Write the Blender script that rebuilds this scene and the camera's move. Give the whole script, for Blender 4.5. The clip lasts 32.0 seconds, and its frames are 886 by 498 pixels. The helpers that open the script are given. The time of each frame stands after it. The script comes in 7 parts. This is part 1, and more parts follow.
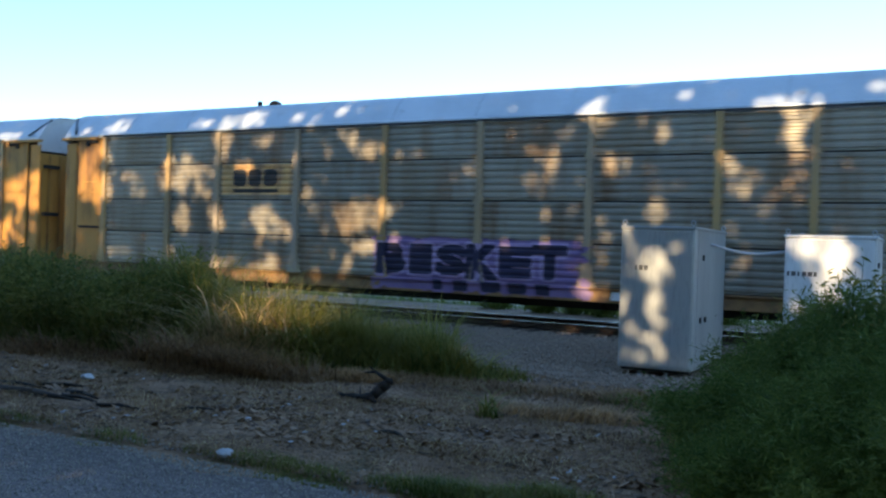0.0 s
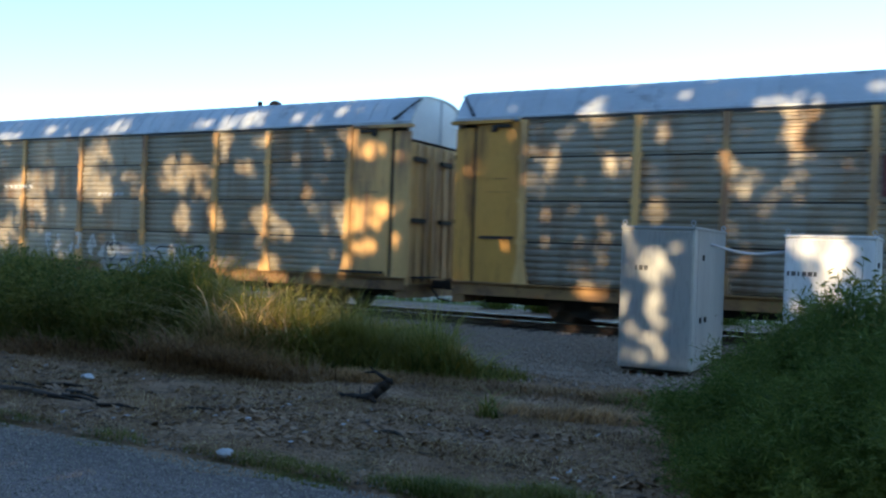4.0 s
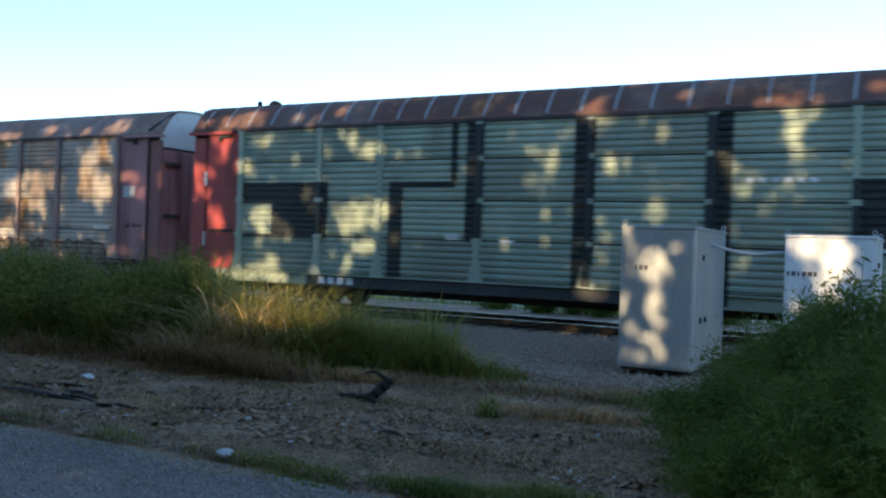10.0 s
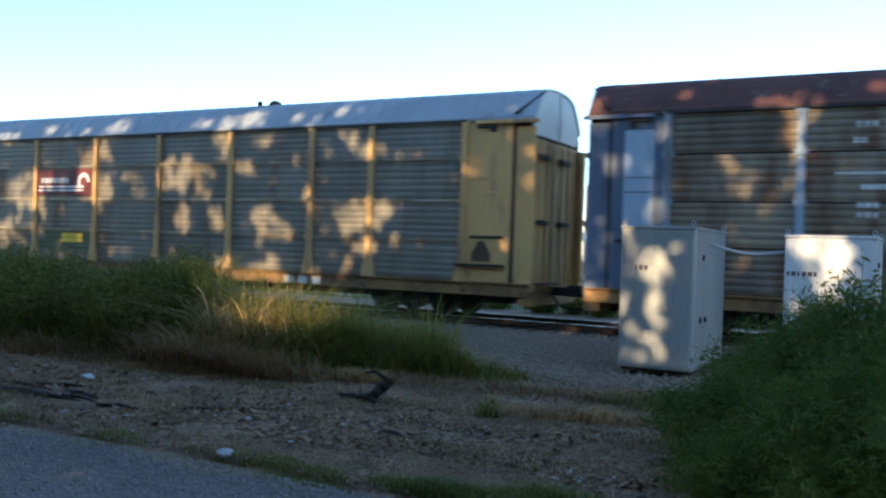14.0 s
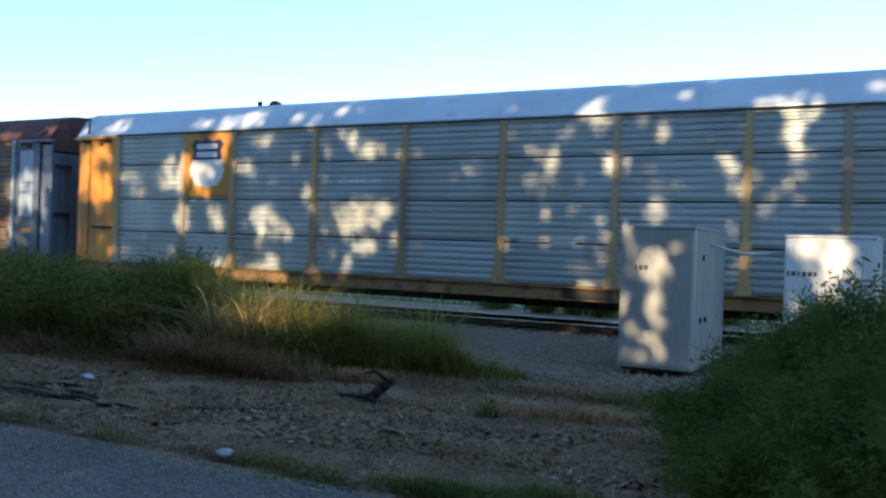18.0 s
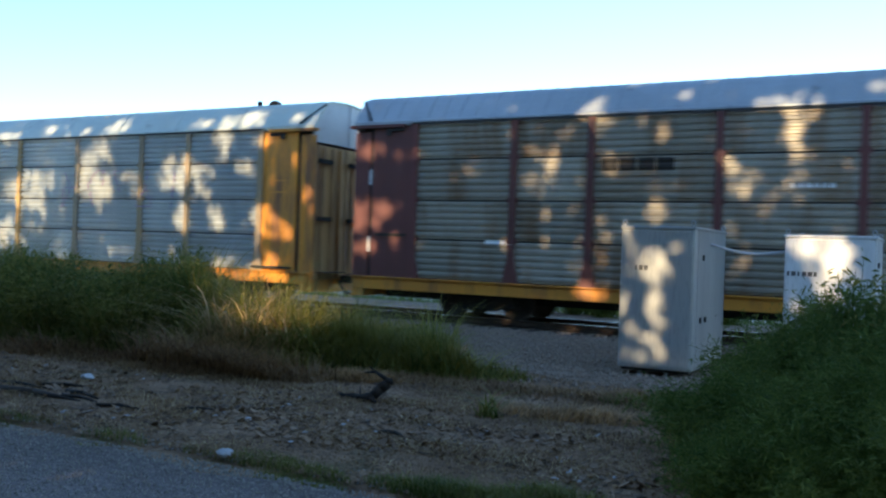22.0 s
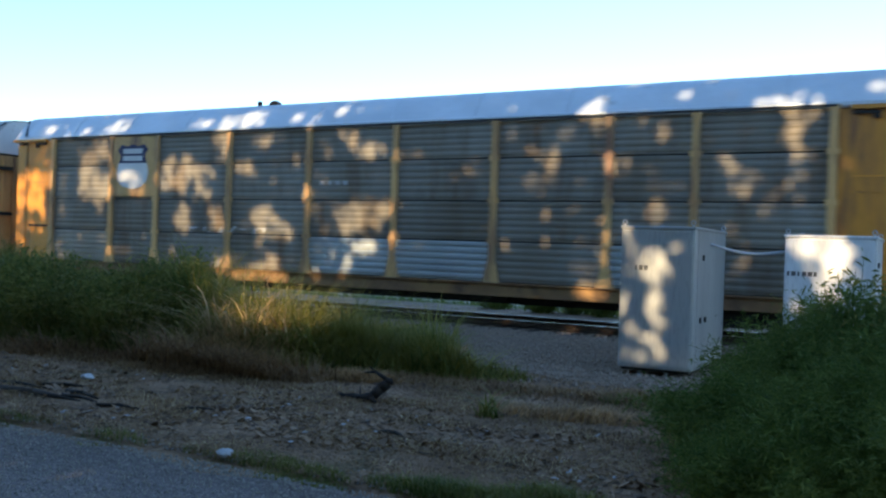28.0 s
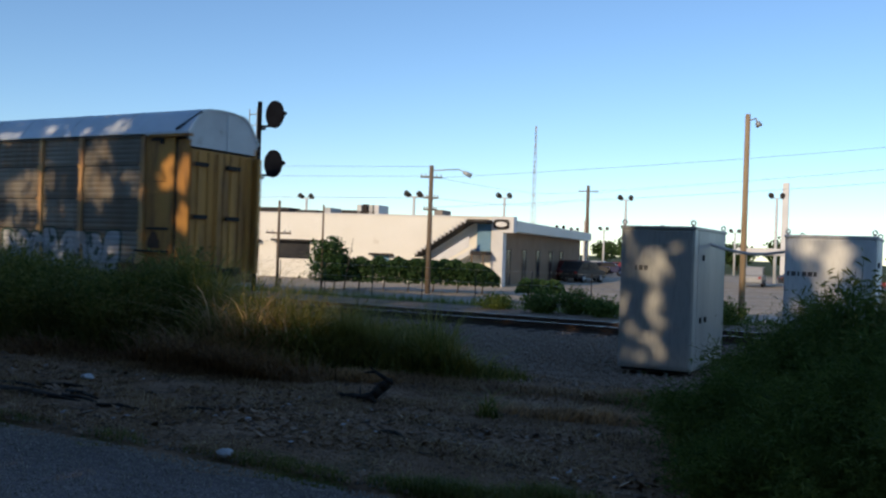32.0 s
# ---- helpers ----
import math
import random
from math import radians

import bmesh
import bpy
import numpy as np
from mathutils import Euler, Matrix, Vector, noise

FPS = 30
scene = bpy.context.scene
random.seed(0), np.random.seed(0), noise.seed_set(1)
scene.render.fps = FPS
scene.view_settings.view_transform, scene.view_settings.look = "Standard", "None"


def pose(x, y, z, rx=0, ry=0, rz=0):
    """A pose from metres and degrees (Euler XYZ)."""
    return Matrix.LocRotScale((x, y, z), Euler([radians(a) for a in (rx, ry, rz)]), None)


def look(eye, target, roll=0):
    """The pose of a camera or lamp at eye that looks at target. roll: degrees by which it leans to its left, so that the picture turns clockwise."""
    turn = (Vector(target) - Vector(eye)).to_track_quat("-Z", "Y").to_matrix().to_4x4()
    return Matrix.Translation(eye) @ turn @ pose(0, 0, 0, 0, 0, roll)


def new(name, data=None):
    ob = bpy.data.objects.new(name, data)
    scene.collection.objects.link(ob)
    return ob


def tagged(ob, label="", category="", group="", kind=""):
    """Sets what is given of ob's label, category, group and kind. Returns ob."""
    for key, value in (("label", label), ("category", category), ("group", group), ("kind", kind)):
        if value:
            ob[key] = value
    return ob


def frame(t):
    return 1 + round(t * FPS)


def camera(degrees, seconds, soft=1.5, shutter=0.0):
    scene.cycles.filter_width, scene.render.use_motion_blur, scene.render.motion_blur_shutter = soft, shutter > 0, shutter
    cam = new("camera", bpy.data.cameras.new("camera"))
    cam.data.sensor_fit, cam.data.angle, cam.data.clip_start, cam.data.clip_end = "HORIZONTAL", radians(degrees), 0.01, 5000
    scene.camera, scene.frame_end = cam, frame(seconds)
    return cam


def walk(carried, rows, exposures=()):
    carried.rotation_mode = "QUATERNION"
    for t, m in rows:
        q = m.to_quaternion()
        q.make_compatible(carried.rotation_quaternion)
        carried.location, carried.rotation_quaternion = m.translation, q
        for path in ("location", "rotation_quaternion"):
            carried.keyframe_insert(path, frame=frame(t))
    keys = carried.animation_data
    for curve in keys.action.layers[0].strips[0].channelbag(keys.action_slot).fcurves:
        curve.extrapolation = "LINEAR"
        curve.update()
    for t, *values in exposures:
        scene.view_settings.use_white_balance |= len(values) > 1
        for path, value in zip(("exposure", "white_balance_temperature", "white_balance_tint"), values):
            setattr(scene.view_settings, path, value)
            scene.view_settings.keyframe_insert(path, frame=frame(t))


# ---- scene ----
EYE = (0.0, -21.125, 1.678)
AIM = (-4.7803, -12.3416, 1.685)
cam = camera(52.65, 32.0, soft=2.3, shutter=0.3)
VIEW = look(EYE, AIM, 2.006)
walk(cam, [(0.0, VIEW), (32.0, VIEW)],
     exposures=[(0.0, 1.62, 7000, 6), (2.5, 1.65, 7060, 6), (5.5, 1.68, 7240, 6), (13.0, 1.67, 7240, 6), (15.5, 1.66, 7180, 6), (18.0, 1.56, 7020, 6), (20.5, 1.50, 7020, 6), (22.5, 1.61, 7130, 6), (30.6, 1.64, 7130, 6), (31.0, 1.58, 7130, 6), (31.4, 0.80, 6770, 7), (31.7, 0.36, 6700, 9), (32.0, 0.10, 6680, 10)])

# ---- light: a low warm sun behind the camera, through trees ----
SUN_EL, SUN_AZ = radians(20.0), radians(6.0)          # azimuth: from -Y towards -X
TO_SUN = Vector((-math.sin(SUN_AZ) * math.cos(SUN_EL), -math.cos(SUN_AZ) * math.cos(SUN_EL), math.sin(SUN_EL)))
world = bpy.data.worlds.new("world")
scene.world = world
world.use_nodes = True
wn = world.node_tree.nodes
sky = wn.new("ShaderNodeTexSky")
sky.sky_type = "NISHITA"
sky.sun_disc = False
sky.sun_elevation = SUN_EL
sky.sun_rotation = math.atan2(TO_SUN.x, TO_SUN.y)
sky.air_density, sky.dust_density, sky.ozone_density = 0.95, 0.0, 4.7
wn["Background"].inputs[1].default_value = 0.15
world.node_tree.links.new(sky.outputs[0], wn["Background"].inputs[0])
sun_data = bpy.data.lights.new("sun", "SUN")
sun_data.energy, sun_data.angle, sun_data.color = 3.0, radians(0.6), (1.0, 0.78, 0.52)
sun = new("sun", sun_data)
sun.matrix_world = look(TO_SUN * 200, (0, 0, 0))


# ---- materials ----
def surface(name, c1, c2, scale=2.0, rough=0.7, metal=0.0, bump=0.0, fine=40.0, stretch=(1, 1, 1),
            stain=None, stain_scale=1.0, stain_amount=0.5, vary=0.12, spec=0.4, blotch=None):
    """A worn surface: two tones by noise, fine grain, stains with a shape of their own, fine relief."""
    m = bpy.data.materials.new(name)
    m.use_nodes = True
    t = m.node_tree
    n, l = t.nodes, t.links
    b = n["Principled BSDF"]
    co = n.new("ShaderNodeTexCoord")
    info = n.new("ShaderNodeObjectInfo")
    shift = n.new("ShaderNodeVectorMath")
    shift.operation = "MULTIPLY_ADD"
    l.new(co.outputs["Object"], shift.inputs[0])
    shift.inputs[1].default_value = stretch
    roll = n.new("ShaderNodeMath")
    roll.operation = "MULTIPLY"
    roll.inputs[1].default_value = 37.0
    l.new(info.outputs["Random"], roll.inputs[0])
    l.new(roll.outputs[0], shift.inputs[2])

    def noise_tex(s, detail, rough_):
        x = n.new("ShaderNodeTexNoise")
        x.inputs["Scale"].default_value, x.inputs["Detail"].default_value = s, detail
        x.inputs["Roughness"].default_value = rough_
        l.new(shift.outputs[0], x.inputs["Vector"])
        return x

    def mix(fac, a, c):
        x = n.new("ShaderNodeMix")
        x.data_type = "RGBA"
        if isinstance(fac, float):
            x.inputs[0].default_value = fac
        else:
            l.new(fac, x.inputs[0])
        for k, v in ((6, a), (7, c)):
            if isinstance(v, tuple):
                x.inputs[k].default_value = (*v[:3], 1)
            else:
                l.new(v, x.inputs[k])
        return x.outputs[2]

    def ramp(src, lo, hi):
        x = n.new("ShaderNodeMapRange")
        x.inputs[1].default_value, x.inputs[2].default_value = lo, hi
        l.new(src, x.inputs[0])
        return x.outputs[0]

    big = noise_tex(scale, 5, 0.6)
    grain = noise_tex(fine, 3, 0.6)
    col = mix(ramp(big.outputs[0], 0.35, 0.65), c1, c2)
    dark = tuple(v * 0.72 for v in c1[:3])
    col = mix(ramp(grain.outputs[0], 0.5, 0.8), col, dark)
    if stain:
        st = noise_tex(stain_scale, 6, 0.7)
        col = mix(ramp(st.outputs[0], 0.72 - 0.35 * stain_amount, 0.82 - 0.25 * stain_amount), col, stain)
    if blotch:
        bl = noise_tex(0.45, 3, 0.55)
        col = mix(ramp(bl.outputs[0], 0.48, 0.72), col, blotch)
    hsv = n.new("ShaderNodeHueSaturation")
    val = n.new("ShaderNodeMapRange")
    val.inputs[3].default_value, val.inputs[4].default_value = 1 - vary, 1 + vary
    l.new(info.outputs["Random"], val.inputs[0])
    l.new(val.outputs[0], hsv.inputs["Value"])
    l.new(col, hsv.inputs["Color"])
    l.new(hsv.outputs[0], b.inputs["Base Color"])
    b.inputs["Metallic"].default_value = metal
    rr = n.new("ShaderNodeMapRange")
    rr.inputs[3].default_value, rr.inputs[4].default_value = max(0.05, rough - 0.12), min(1, rough + 0.12)
    l.new(big.outputs[0], rr.inputs[0])
    l.new(rr.outputs[0], b.inputs["Roughness"])
    b.inputs["Specular IOR Level"].default_value = spec
    if bump:
        bp = n.new("ShaderNodeBump")
        bp.inputs["Strength"].default_value, bp.inputs["Distance"].default_value = 1.0, bump
        l.new(grain.outputs[0], bp.inputs["Height"])
        l.new(bp.outputs[0], b.inputs["Normal"])
    return m


def foliage(name, c1, c2, scale=1.2, through_light=0.35):
    """Leaves: two greens that vary from leaf to leaf, some light passing through."""
    m = bpy.data.materials.new(name)
    m.use_nodes = True
    t = m.node_tree
    n, l = t.nodes, t.links
    b = n["Principled BSDF"]
    geo = n.new("ShaderNodeNewGeometry")
    co = n.new("ShaderNodeTexCoord")
    tex = n.new("ShaderNodeTexNoise")
    tex.inputs["Scale"].default_value = scale
    l.new(co.outputs["Object"], tex.inputs["Vector"])
    add = n.new("ShaderNodeMath")
    add.operation = "MULTIPLY_ADD"
    add.inputs[1].default_value = 0.7
    l.new(geo.outputs["Random Per Island"], add.inputs[0])
    l.new(tex.outputs[0], add.inputs[2])
    rng = n.new("ShaderNodeMapRange")
    rng.inputs[1].default_value, rng.inputs[2].default_value = 0.45, 1.1
    l.new(add.outputs[0], rng.inputs[0])
    mx = n.new("ShaderNodeMix")
    mx.data_type = "RGBA"
    l.new(rng.outputs[0], mx.inputs[0])
    mx.inputs[6].default_value, mx.inputs[7].default_value = (*c1, 1), (*c2, 1)
    l.new(mx.outputs[2], b.inputs["Base Color"])
    b.inputs["Roughness"].default_value = 0.6
    b.inputs["Specular IOR Level"].default_value = 0.25
    tr = n.new("ShaderNodeBsdfTranslucent")
    l.new(mx.outputs[2], tr.inputs["Color"])
    ms = n.new("ShaderNodeMixShader")
    ms.inputs[0].default_value = through_light
    l.new(b.outputs[0], ms.inputs[1])
    l.new(tr.outputs[0], ms.inputs[2])
    l.new(ms.outputs[0], n["Material Output"].inputs["Surface"])
    return m


RUST = (0.13, 0.055, 0.025)
STREAK = (0.7, 1.0, 0.12)                               # stains run down
M = {
    "steel_grey": surface("galvanised_grey", (0.374, 0.336, 0.267), (0.289, 0.253, 0.201), 0.8, 0.5, 0.35, stretch=STREAK, stain=(0.232, 0.15, 0.0898), stain_scale=1.6, stain_amount=0.66, blotch=(0.245, 0.202, 0.143), vary=0.16),
    "steel_dark": surface("weathered_dark_grey", (0.243, 0.218, 0.176), (0.188, 0.168, 0.134), 0.8, 0.55, 0.15, stretch=STREAK, stain=(0.138, 0.0941, 0.0578), stain_scale=1.5, stain_amount=0.66, blotch=(0.153, 0.124, 0.0879), vary=0.16),
    "steel_light": surface("galvanised_light", (0.481, 0.516, 0.516), (0.387, 0.415, 0.409), 0.8, 0.45, 0.35, stretch=STREAK, stain=(0.333, 0.29, 0.237), stain_scale=1.6, stain_amount=0.35, blotch=(0.347, 0.352, 0.322), vary=0.12),
    "steel_brown": surface("rust_stained_grey", (0.244, 0.19, 0.13), (0.167, 0.138, 0.106), 0.9, 0.7, 0.1, stretch=STREAK, stain=RUST, stain_scale=1.8, stain_amount=0.7, blotch=(0.108, 0.067, 0.042), vary=0.22),
    "steel_pinkish": surface("dirty_grey_green", (0.394, 0.352, 0.309), (0.295, 0.267, 0.229), 0.8, 0.6, 0.2, stretch=STREAK, stain=(0.186, 0.106, 0.0518), stain_scale=1.4, stain_amount=0.75, blotch=(0.24, 0.161, 0.124), vary=0.2),
    "steel_green": surface("pale_green_paint", (0.306, 0.359, 0.279), (0.242, 0.291, 0.227), 0.8, 0.55, 0.05, stretch=STREAK, stain=(0.166, 0.168, 0.123), stain_scale=1.5, stain_amount=0.4, blotch=(0.204, 0.225, 0.175), vary=0.14),
    "yellow": surface("chrome_yellow_paint", (0.743, 0.302, 0.0389), (0.595, 0.235, 0.0389), 0.9, 0.5, 0.0, stretch=STREAK, stain=(0.238, 0.102, 0.0447), stain_scale=2.0, stain_amount=0.68),
    "tan_yellow": surface("faded_yellow_paint", (0.726, 0.423, 0.159), (0.568, 0.327, 0.13), 0.9, 0.6, 0.0, stretch=STREAK, stain=(0.236, 0.123, 0.0727), stain_scale=2.0, stain_amount=0.68),
    "orange_yellow": surface("dull_orange_yellow_paint", (0.602, 0.293, 0.0597), (0.449, 0.213, 0.0496), 0.9, 0.6, 0.0, stretch=STREAK, stain=(0.21, 0.0932, 0.0298), stain_scale=2.0, stain_amount=0.68),
    "rusty_sill": surface("rusty_yellow_sill", (0.338, 0.181, 0.062), (0.213, 0.112, 0.056), 1.2, 0.7, 0.0, stain=(0.112, 0.062, 0.037), stain_scale=2.5, stain_amount=0.6),
    "ochre_dull": surface("weathered_ochre_paint", (0.52, 0.33, 0.13), (0.40, 0.26, 0.12), 0.9, 0.6, 0.0, stretch=STREAK, stain=(0.22, 0.15, 0.10), stain_scale=2.0, stain_amount=0.7, blotch=(0.34, 0.30, 0.24)),
    "dusty_red": surface("dusty_grey_red_paint", (0.30, 0.205, 0.19), (0.24, 0.15, 0.135), 0.9, 0.6, 0.0, stretch=STREAK, stain=(0.15, 0.09, 0.06), stain_scale=2.0, stain_amount=0.6, blotch=(0.33, 0.28, 0.25)),
    "roof_pale": surface("weathered_pale_roof", (0.56, 0.6, 0.53), (0.47, 0.51, 0.451), 0.7, 0.5, 0.15, stain=(0.31, 0.31, 0.26), stain_scale=1.2, stain_amount=0.35),
    "red": surface("red_paint", (0.371, 0.0528, 0.0502), (0.281, 0.0411, 0.0376), 0.9, 0.55, 0.0, stretch=STREAK, stain=(0.134, 0.0352, 0.0251), stain_scale=2.0, stain_amount=0.45),
    "pink_red": surface("faded_red_paint", (0.378, 0.166, 0.174), (0.297, 0.116, 0.124), 0.9, 0.6, 0.0, stretch=STREAK, stain=(0.153, 0.0706, 0.0622), stain_scale=2.0, stain_amount=0.55, blotch=(0.414, 0.224, 0.224)),
    "maroon": surface("maroon_paint", (0.168, 0.054, 0.048), (0.12, 0.042, 0.036), 0.9, 0.55, 0.0, stretch=STREAK, stain=(0.084, 0.036, 0.03), stain_scale=2.0, stain_amount=0.45),
    "dark_pink": surface("dark_faded_red_paint", (0.22, 0.075, 0.072), (0.16, 0.055, 0.05), 0.9, 0.6, 0.0, stretch=STREAK, stain=(0.11, 0.05, 0.04), stain_scale=2.0, stain_amount=0.6),
    "dark_maroon": surface("grimy_maroon_sill", (0.10, 0.045, 0.04), (0.065, 0.032, 0.028), 0.9, 0.7, stain=(0.14, 0.07, 0.04), stain_scale=2.0, stain_amount=0.5),
    "blue": surface("faded_blue_paint", (0.124, 0.16, 0.224), (0.0806, 0.109, 0.163), 0.9, 0.55, 0.0, stretch=STREAK, stain=(0.0744, 0.064, 0.0646), stain_scale=2.0, stain_amount=0.6, blotch=(0.161, 0.198, 0.252)),
    "roof_white": surface("galvanised_roof", (0.565, 0.621, 0.661), (0.475, 0.525, 0.56), 0.7, 0.45, 0.2, stretch=(1, 1, 1), stain=(0.302, 0.308, 0.3), stain_scale=1.2, stain_amount=0.3),
    "roof_grey": surface("dull_roof", (0.382, 0.419, 0.445), (0.307, 0.339, 0.36), 0.7, 0.5, 0.2, stain=(0.161, 0.162, 0.158), stain_scale=1.2, stain_amount=0.4),
    "roof_brown": surface("rusted_roof", (0.115, 0.05, 0.035), (0.07, 0.035, 0.028), 0.9, 0.8, 0.0, stain=(0.30, 0.115, 0.045), stain_scale=0.9, stain_amount=0.6, blotch=(0.12, 0.10, 0.095)),
    "roof_maroon": surface("dark_rusted_roof", (0.115, 0.045, 0.038), (0.075, 0.034, 0.030), 0.9, 0.8, 0.0, stain=(0.22, 0.18, 0.16), stain_scale=1.3, stain_amount=0.35),
    "roof_mottled": surface("rust_mottled_roof", (0.252, 0.172, 0.145), (0.157, 0.0859, 0.0583), 0.9, 0.75, 0.0, stain=(0.315, 0.273, 0.244), stain_scale=1.5, stain_amount=0.4),
    "end_white": surface("white_end_sheet", (0.627, 0.646, 0.655), (0.532, 0.551, 0.57), 1.0, 0.5, 0.0, stain=(0.332, 0.314, 0.285), stain_scale=1.5, stain_amount=0.35),
    "underframe": surface("grimy_underframe", (0.025, 0.023, 0.021), (0.046, 0.037, 0.03), 2.0, 0.85, 0.0, bump=0.004),
    "wheel_steel": surface("worn_wheel_steel", (0.052, 0.044, 0.039), (0.081, 0.069, 0.063), 4.0, 0.6, 0.3),
    "brake_grime": surface("rusty_brake_grime", (0.075, 0.042, 0.026), (0.12, 0.062, 0.036), 5.0, 0.85, bump=0.004),
    # near-black; also paints the shadow line under the roof eaves
    "liner": surface("dark_interior", (0.05, 0.05, 0.05), (0.035, 0.035, 0.035), 1.0, 0.9),
    "black_paint": surface("black_paint", (0.02, 0.02, 0.022), (0.03, 0.03, 0.03), 2.0, 0.5),
    "faded_mark": surface("faded_black_mark", (0.07, 0.07, 0.075), (0.12, 0.12, 0.12), 6.0, 0.6),
    "dark_blue_paint": surface("dark_blue_paint", (0.015, 0.02, 0.07), (0.02, 0.03, 0.09), 2.0, 0.5),
    "dark_green_paint": surface("very_dark_green_paint", (0.018, 0.022, 0.02), (0.028, 0.032, 0.03), 1.0, 0.55),
    "white_paint": surface("white_paint", (0.70, 0.70, 0.68), (0.58, 0.58, 0.56), 2.0, 0.6),
    "chalk_paint": surface("dulled_white_spray", (0.476, 0.484, 0.484), (0.357, 0.365, 0.374), 2.5, 0.65, stain=(0.255, 0.246, 0.238), stain_scale=3, stain_amount=0.5),
    "grey_paint": surface("pale_grey_spray", (0.483, 0.483, 0.471), (0.345, 0.345, 0.333), 2.5, 0.65, stain=(0.23, 0.218, 0.207), stain_scale=3, stain_amount=0.5),
    "silver_spray": surface("dull_silver_spray", (0.30, 0.31, 0.315), (0.21, 0.215, 0.22), 2.0, 0.5, 0.2, stain=(0.13, 0.12, 0.11), stain_scale=3, stain_amount=0.5),
    "sign_red": surface("oxide_red_paint", (0.172, 0.029, 0.029), (0.127, 0.023, 0.023), 1.5, 0.5),
    "purple": surface("purple_spray", (0.181, 0.112, 0.24), (0.255, 0.163, 0.3), 1.5, 0.6),
    "lilac": surface("lilac_spray", (0.44, 0.32, 0.48), (0.36, 0.24, 0.40), 1.5, 0.6),
    "ink": surface("ink_black_spray", (0.018, 0.014, 0.035), (0.03, 0.024, 0.06), 2.0, 0.6),
    "ink_blue": surface("deep_blue_spray", (0.0144, 0.0455, 0.0585), (0.036, 0.091, 0.0975), 2.0, 0.6),
    "ink_green": surface("deep_green_spray", (0.015, 0.04, 0.03), (0.03, 0.07, 0.05), 2.0, 0.6),
    "rust_spray": surface("rust_red_spray", (0.09, 0.035, 0.025), (0.05, 0.026, 0.022), 2.0, 0.7),
    "teal": surface("teal_spray", (0.06, 0.17, 0.13), (0.11, 0.25, 0.19), 1.5, 0.6),
    "green_spray": surface("green_spray", (0.036, 0.096, 0.036), (0.0806, 0.16, 0.0634), 1.5, 0.6),
    "cyan_spray": surface("blue_spray", (0.0345, 0.112, 0.124), (0.105, 0.246, 0.211), 1.5, 0.6),
    "olive_spray": surface("olive_spray", (0.0856, 0.093, 0.045), (0.132, 0.132, 0.06), 1.5, 0.6),
    "red_spray": surface("dark_red_spray", (0.13, 0.045, 0.04), (0.09, 0.04, 0.035), 1.5, 0.6),
    "bright_yellow": surface("fresh_yellow_paint", (0.62, 0.42, 0.03), (0.52, 0.33, 0.03), 1.5, 0.5),
    "asphalt": surface("worn_asphalt", (0.196, 0.158, 0.148), (0.14, 0.115, 0.106), 0.9, 0.92, bump=0.03, fine=34.0, stain=(0.464, 0.378, 0.321), stain_scale=36, stain_amount=0.55, vary=0),
    "cabinet": surface("aluminium_cabinet", (0.443, 0.45, 0.437), (0.36, 0.365, 0.356), 1.2, 0.45, 0.25, stretch=STREAK, stain=(0.371, 0.348, 0.319), stain_scale=2.5, stain_amount=0.3, vary=0.03),
    "cabinet_white": surface("white_cabinet", (0.759, 0.771, 0.771), (0.658, 0.67, 0.671), 1.2, 0.5, 0.05, stretch=STREAK, stain=(0.569, 0.543, 0.497), stain_scale=2.5, stain_amount=0.3, vary=0.03),
    "rail_steel": surface("rail_steel", (0.084, 0.053, 0.036), (0.054, 0.038, 0.028), 6.0, 0.7, 0.3),
    "rail_head": surface("polished_rail_head", (0.45, 0.45, 0.46), (0.36, 0.35, 0.35), 6.0, 0.3, 0.9),
    "tie_wood": surface("creosoted_timber", (0.07, 0.05, 0.04), (0.10, 0.08, 0.065), 3.0, 0.9, bump=0.006, stretch=(0.3, 2, 2)),
    "pole_wood": surface("weathered_pole_wood", (0.405, 0.297, 0.182), (0.297, 0.216, 0.13), 3.0, 0.85, bump=0.005, stretch=(4, 4, 0.3)),
    "pole_dark": surface("old_dark_pole_wood", (0.195, 0.145, 0.101), (0.135, 0.102, 0.0743), 3.0, 0.85, bump=0.005, stretch=(4, 4, 0.3)),
    "bark": surface("tree_bark", (0.10, 0.08, 0.06), (0.07, 0.055, 0.04), 3.0, 0.9, bump=0.02, stretch=(3, 3, 0.5)),
    "stucco": surface("cream_stucco", (0.88, 0.85, 0.77), (0.83, 0.80, 0.71), 0.4, 0.9, bump=0.004, stain=(0.55, 0.48, 0.38), stain_scale=0.5, stain_amount=0.25),
    # tan stucco, its brown taken deeper for a wall in shade
    "stucco_brown": surface("shaded_tan_stucco", (0.30, 0.20, 0.13), (0.25, 0.165, 0.105), 0.5, 0.9),
    "white_trim": surface("white_trim", (0.72, 0.71, 0.69), (0.66, 0.65, 0.63), 1.0, 0.6),
    "blue_door": surface("light_blue_door", (0.16, 0.34, 0.50), (0.13, 0.29, 0.44), 1.0, 0.5),
    "dark_opening": surface("dark_glass", (0.03, 0.03, 0.035), (0.05, 0.05, 0.05), 1.0, 0.2),
    "concrete": surface("lot_concrete", (0.36, 0.31, 0.26), (0.30, 0.26, 0.22), 0.2, 0.9, stain=(0.2, 0.18, 0.16), stain_scale=0.4, stain_amount=0.4),
    "signal_black": surface("signal_black", (0.005, 0.006, 0.009), (0.009, 0.011, 0.015), 3.0, 0.85, spec=0.05),
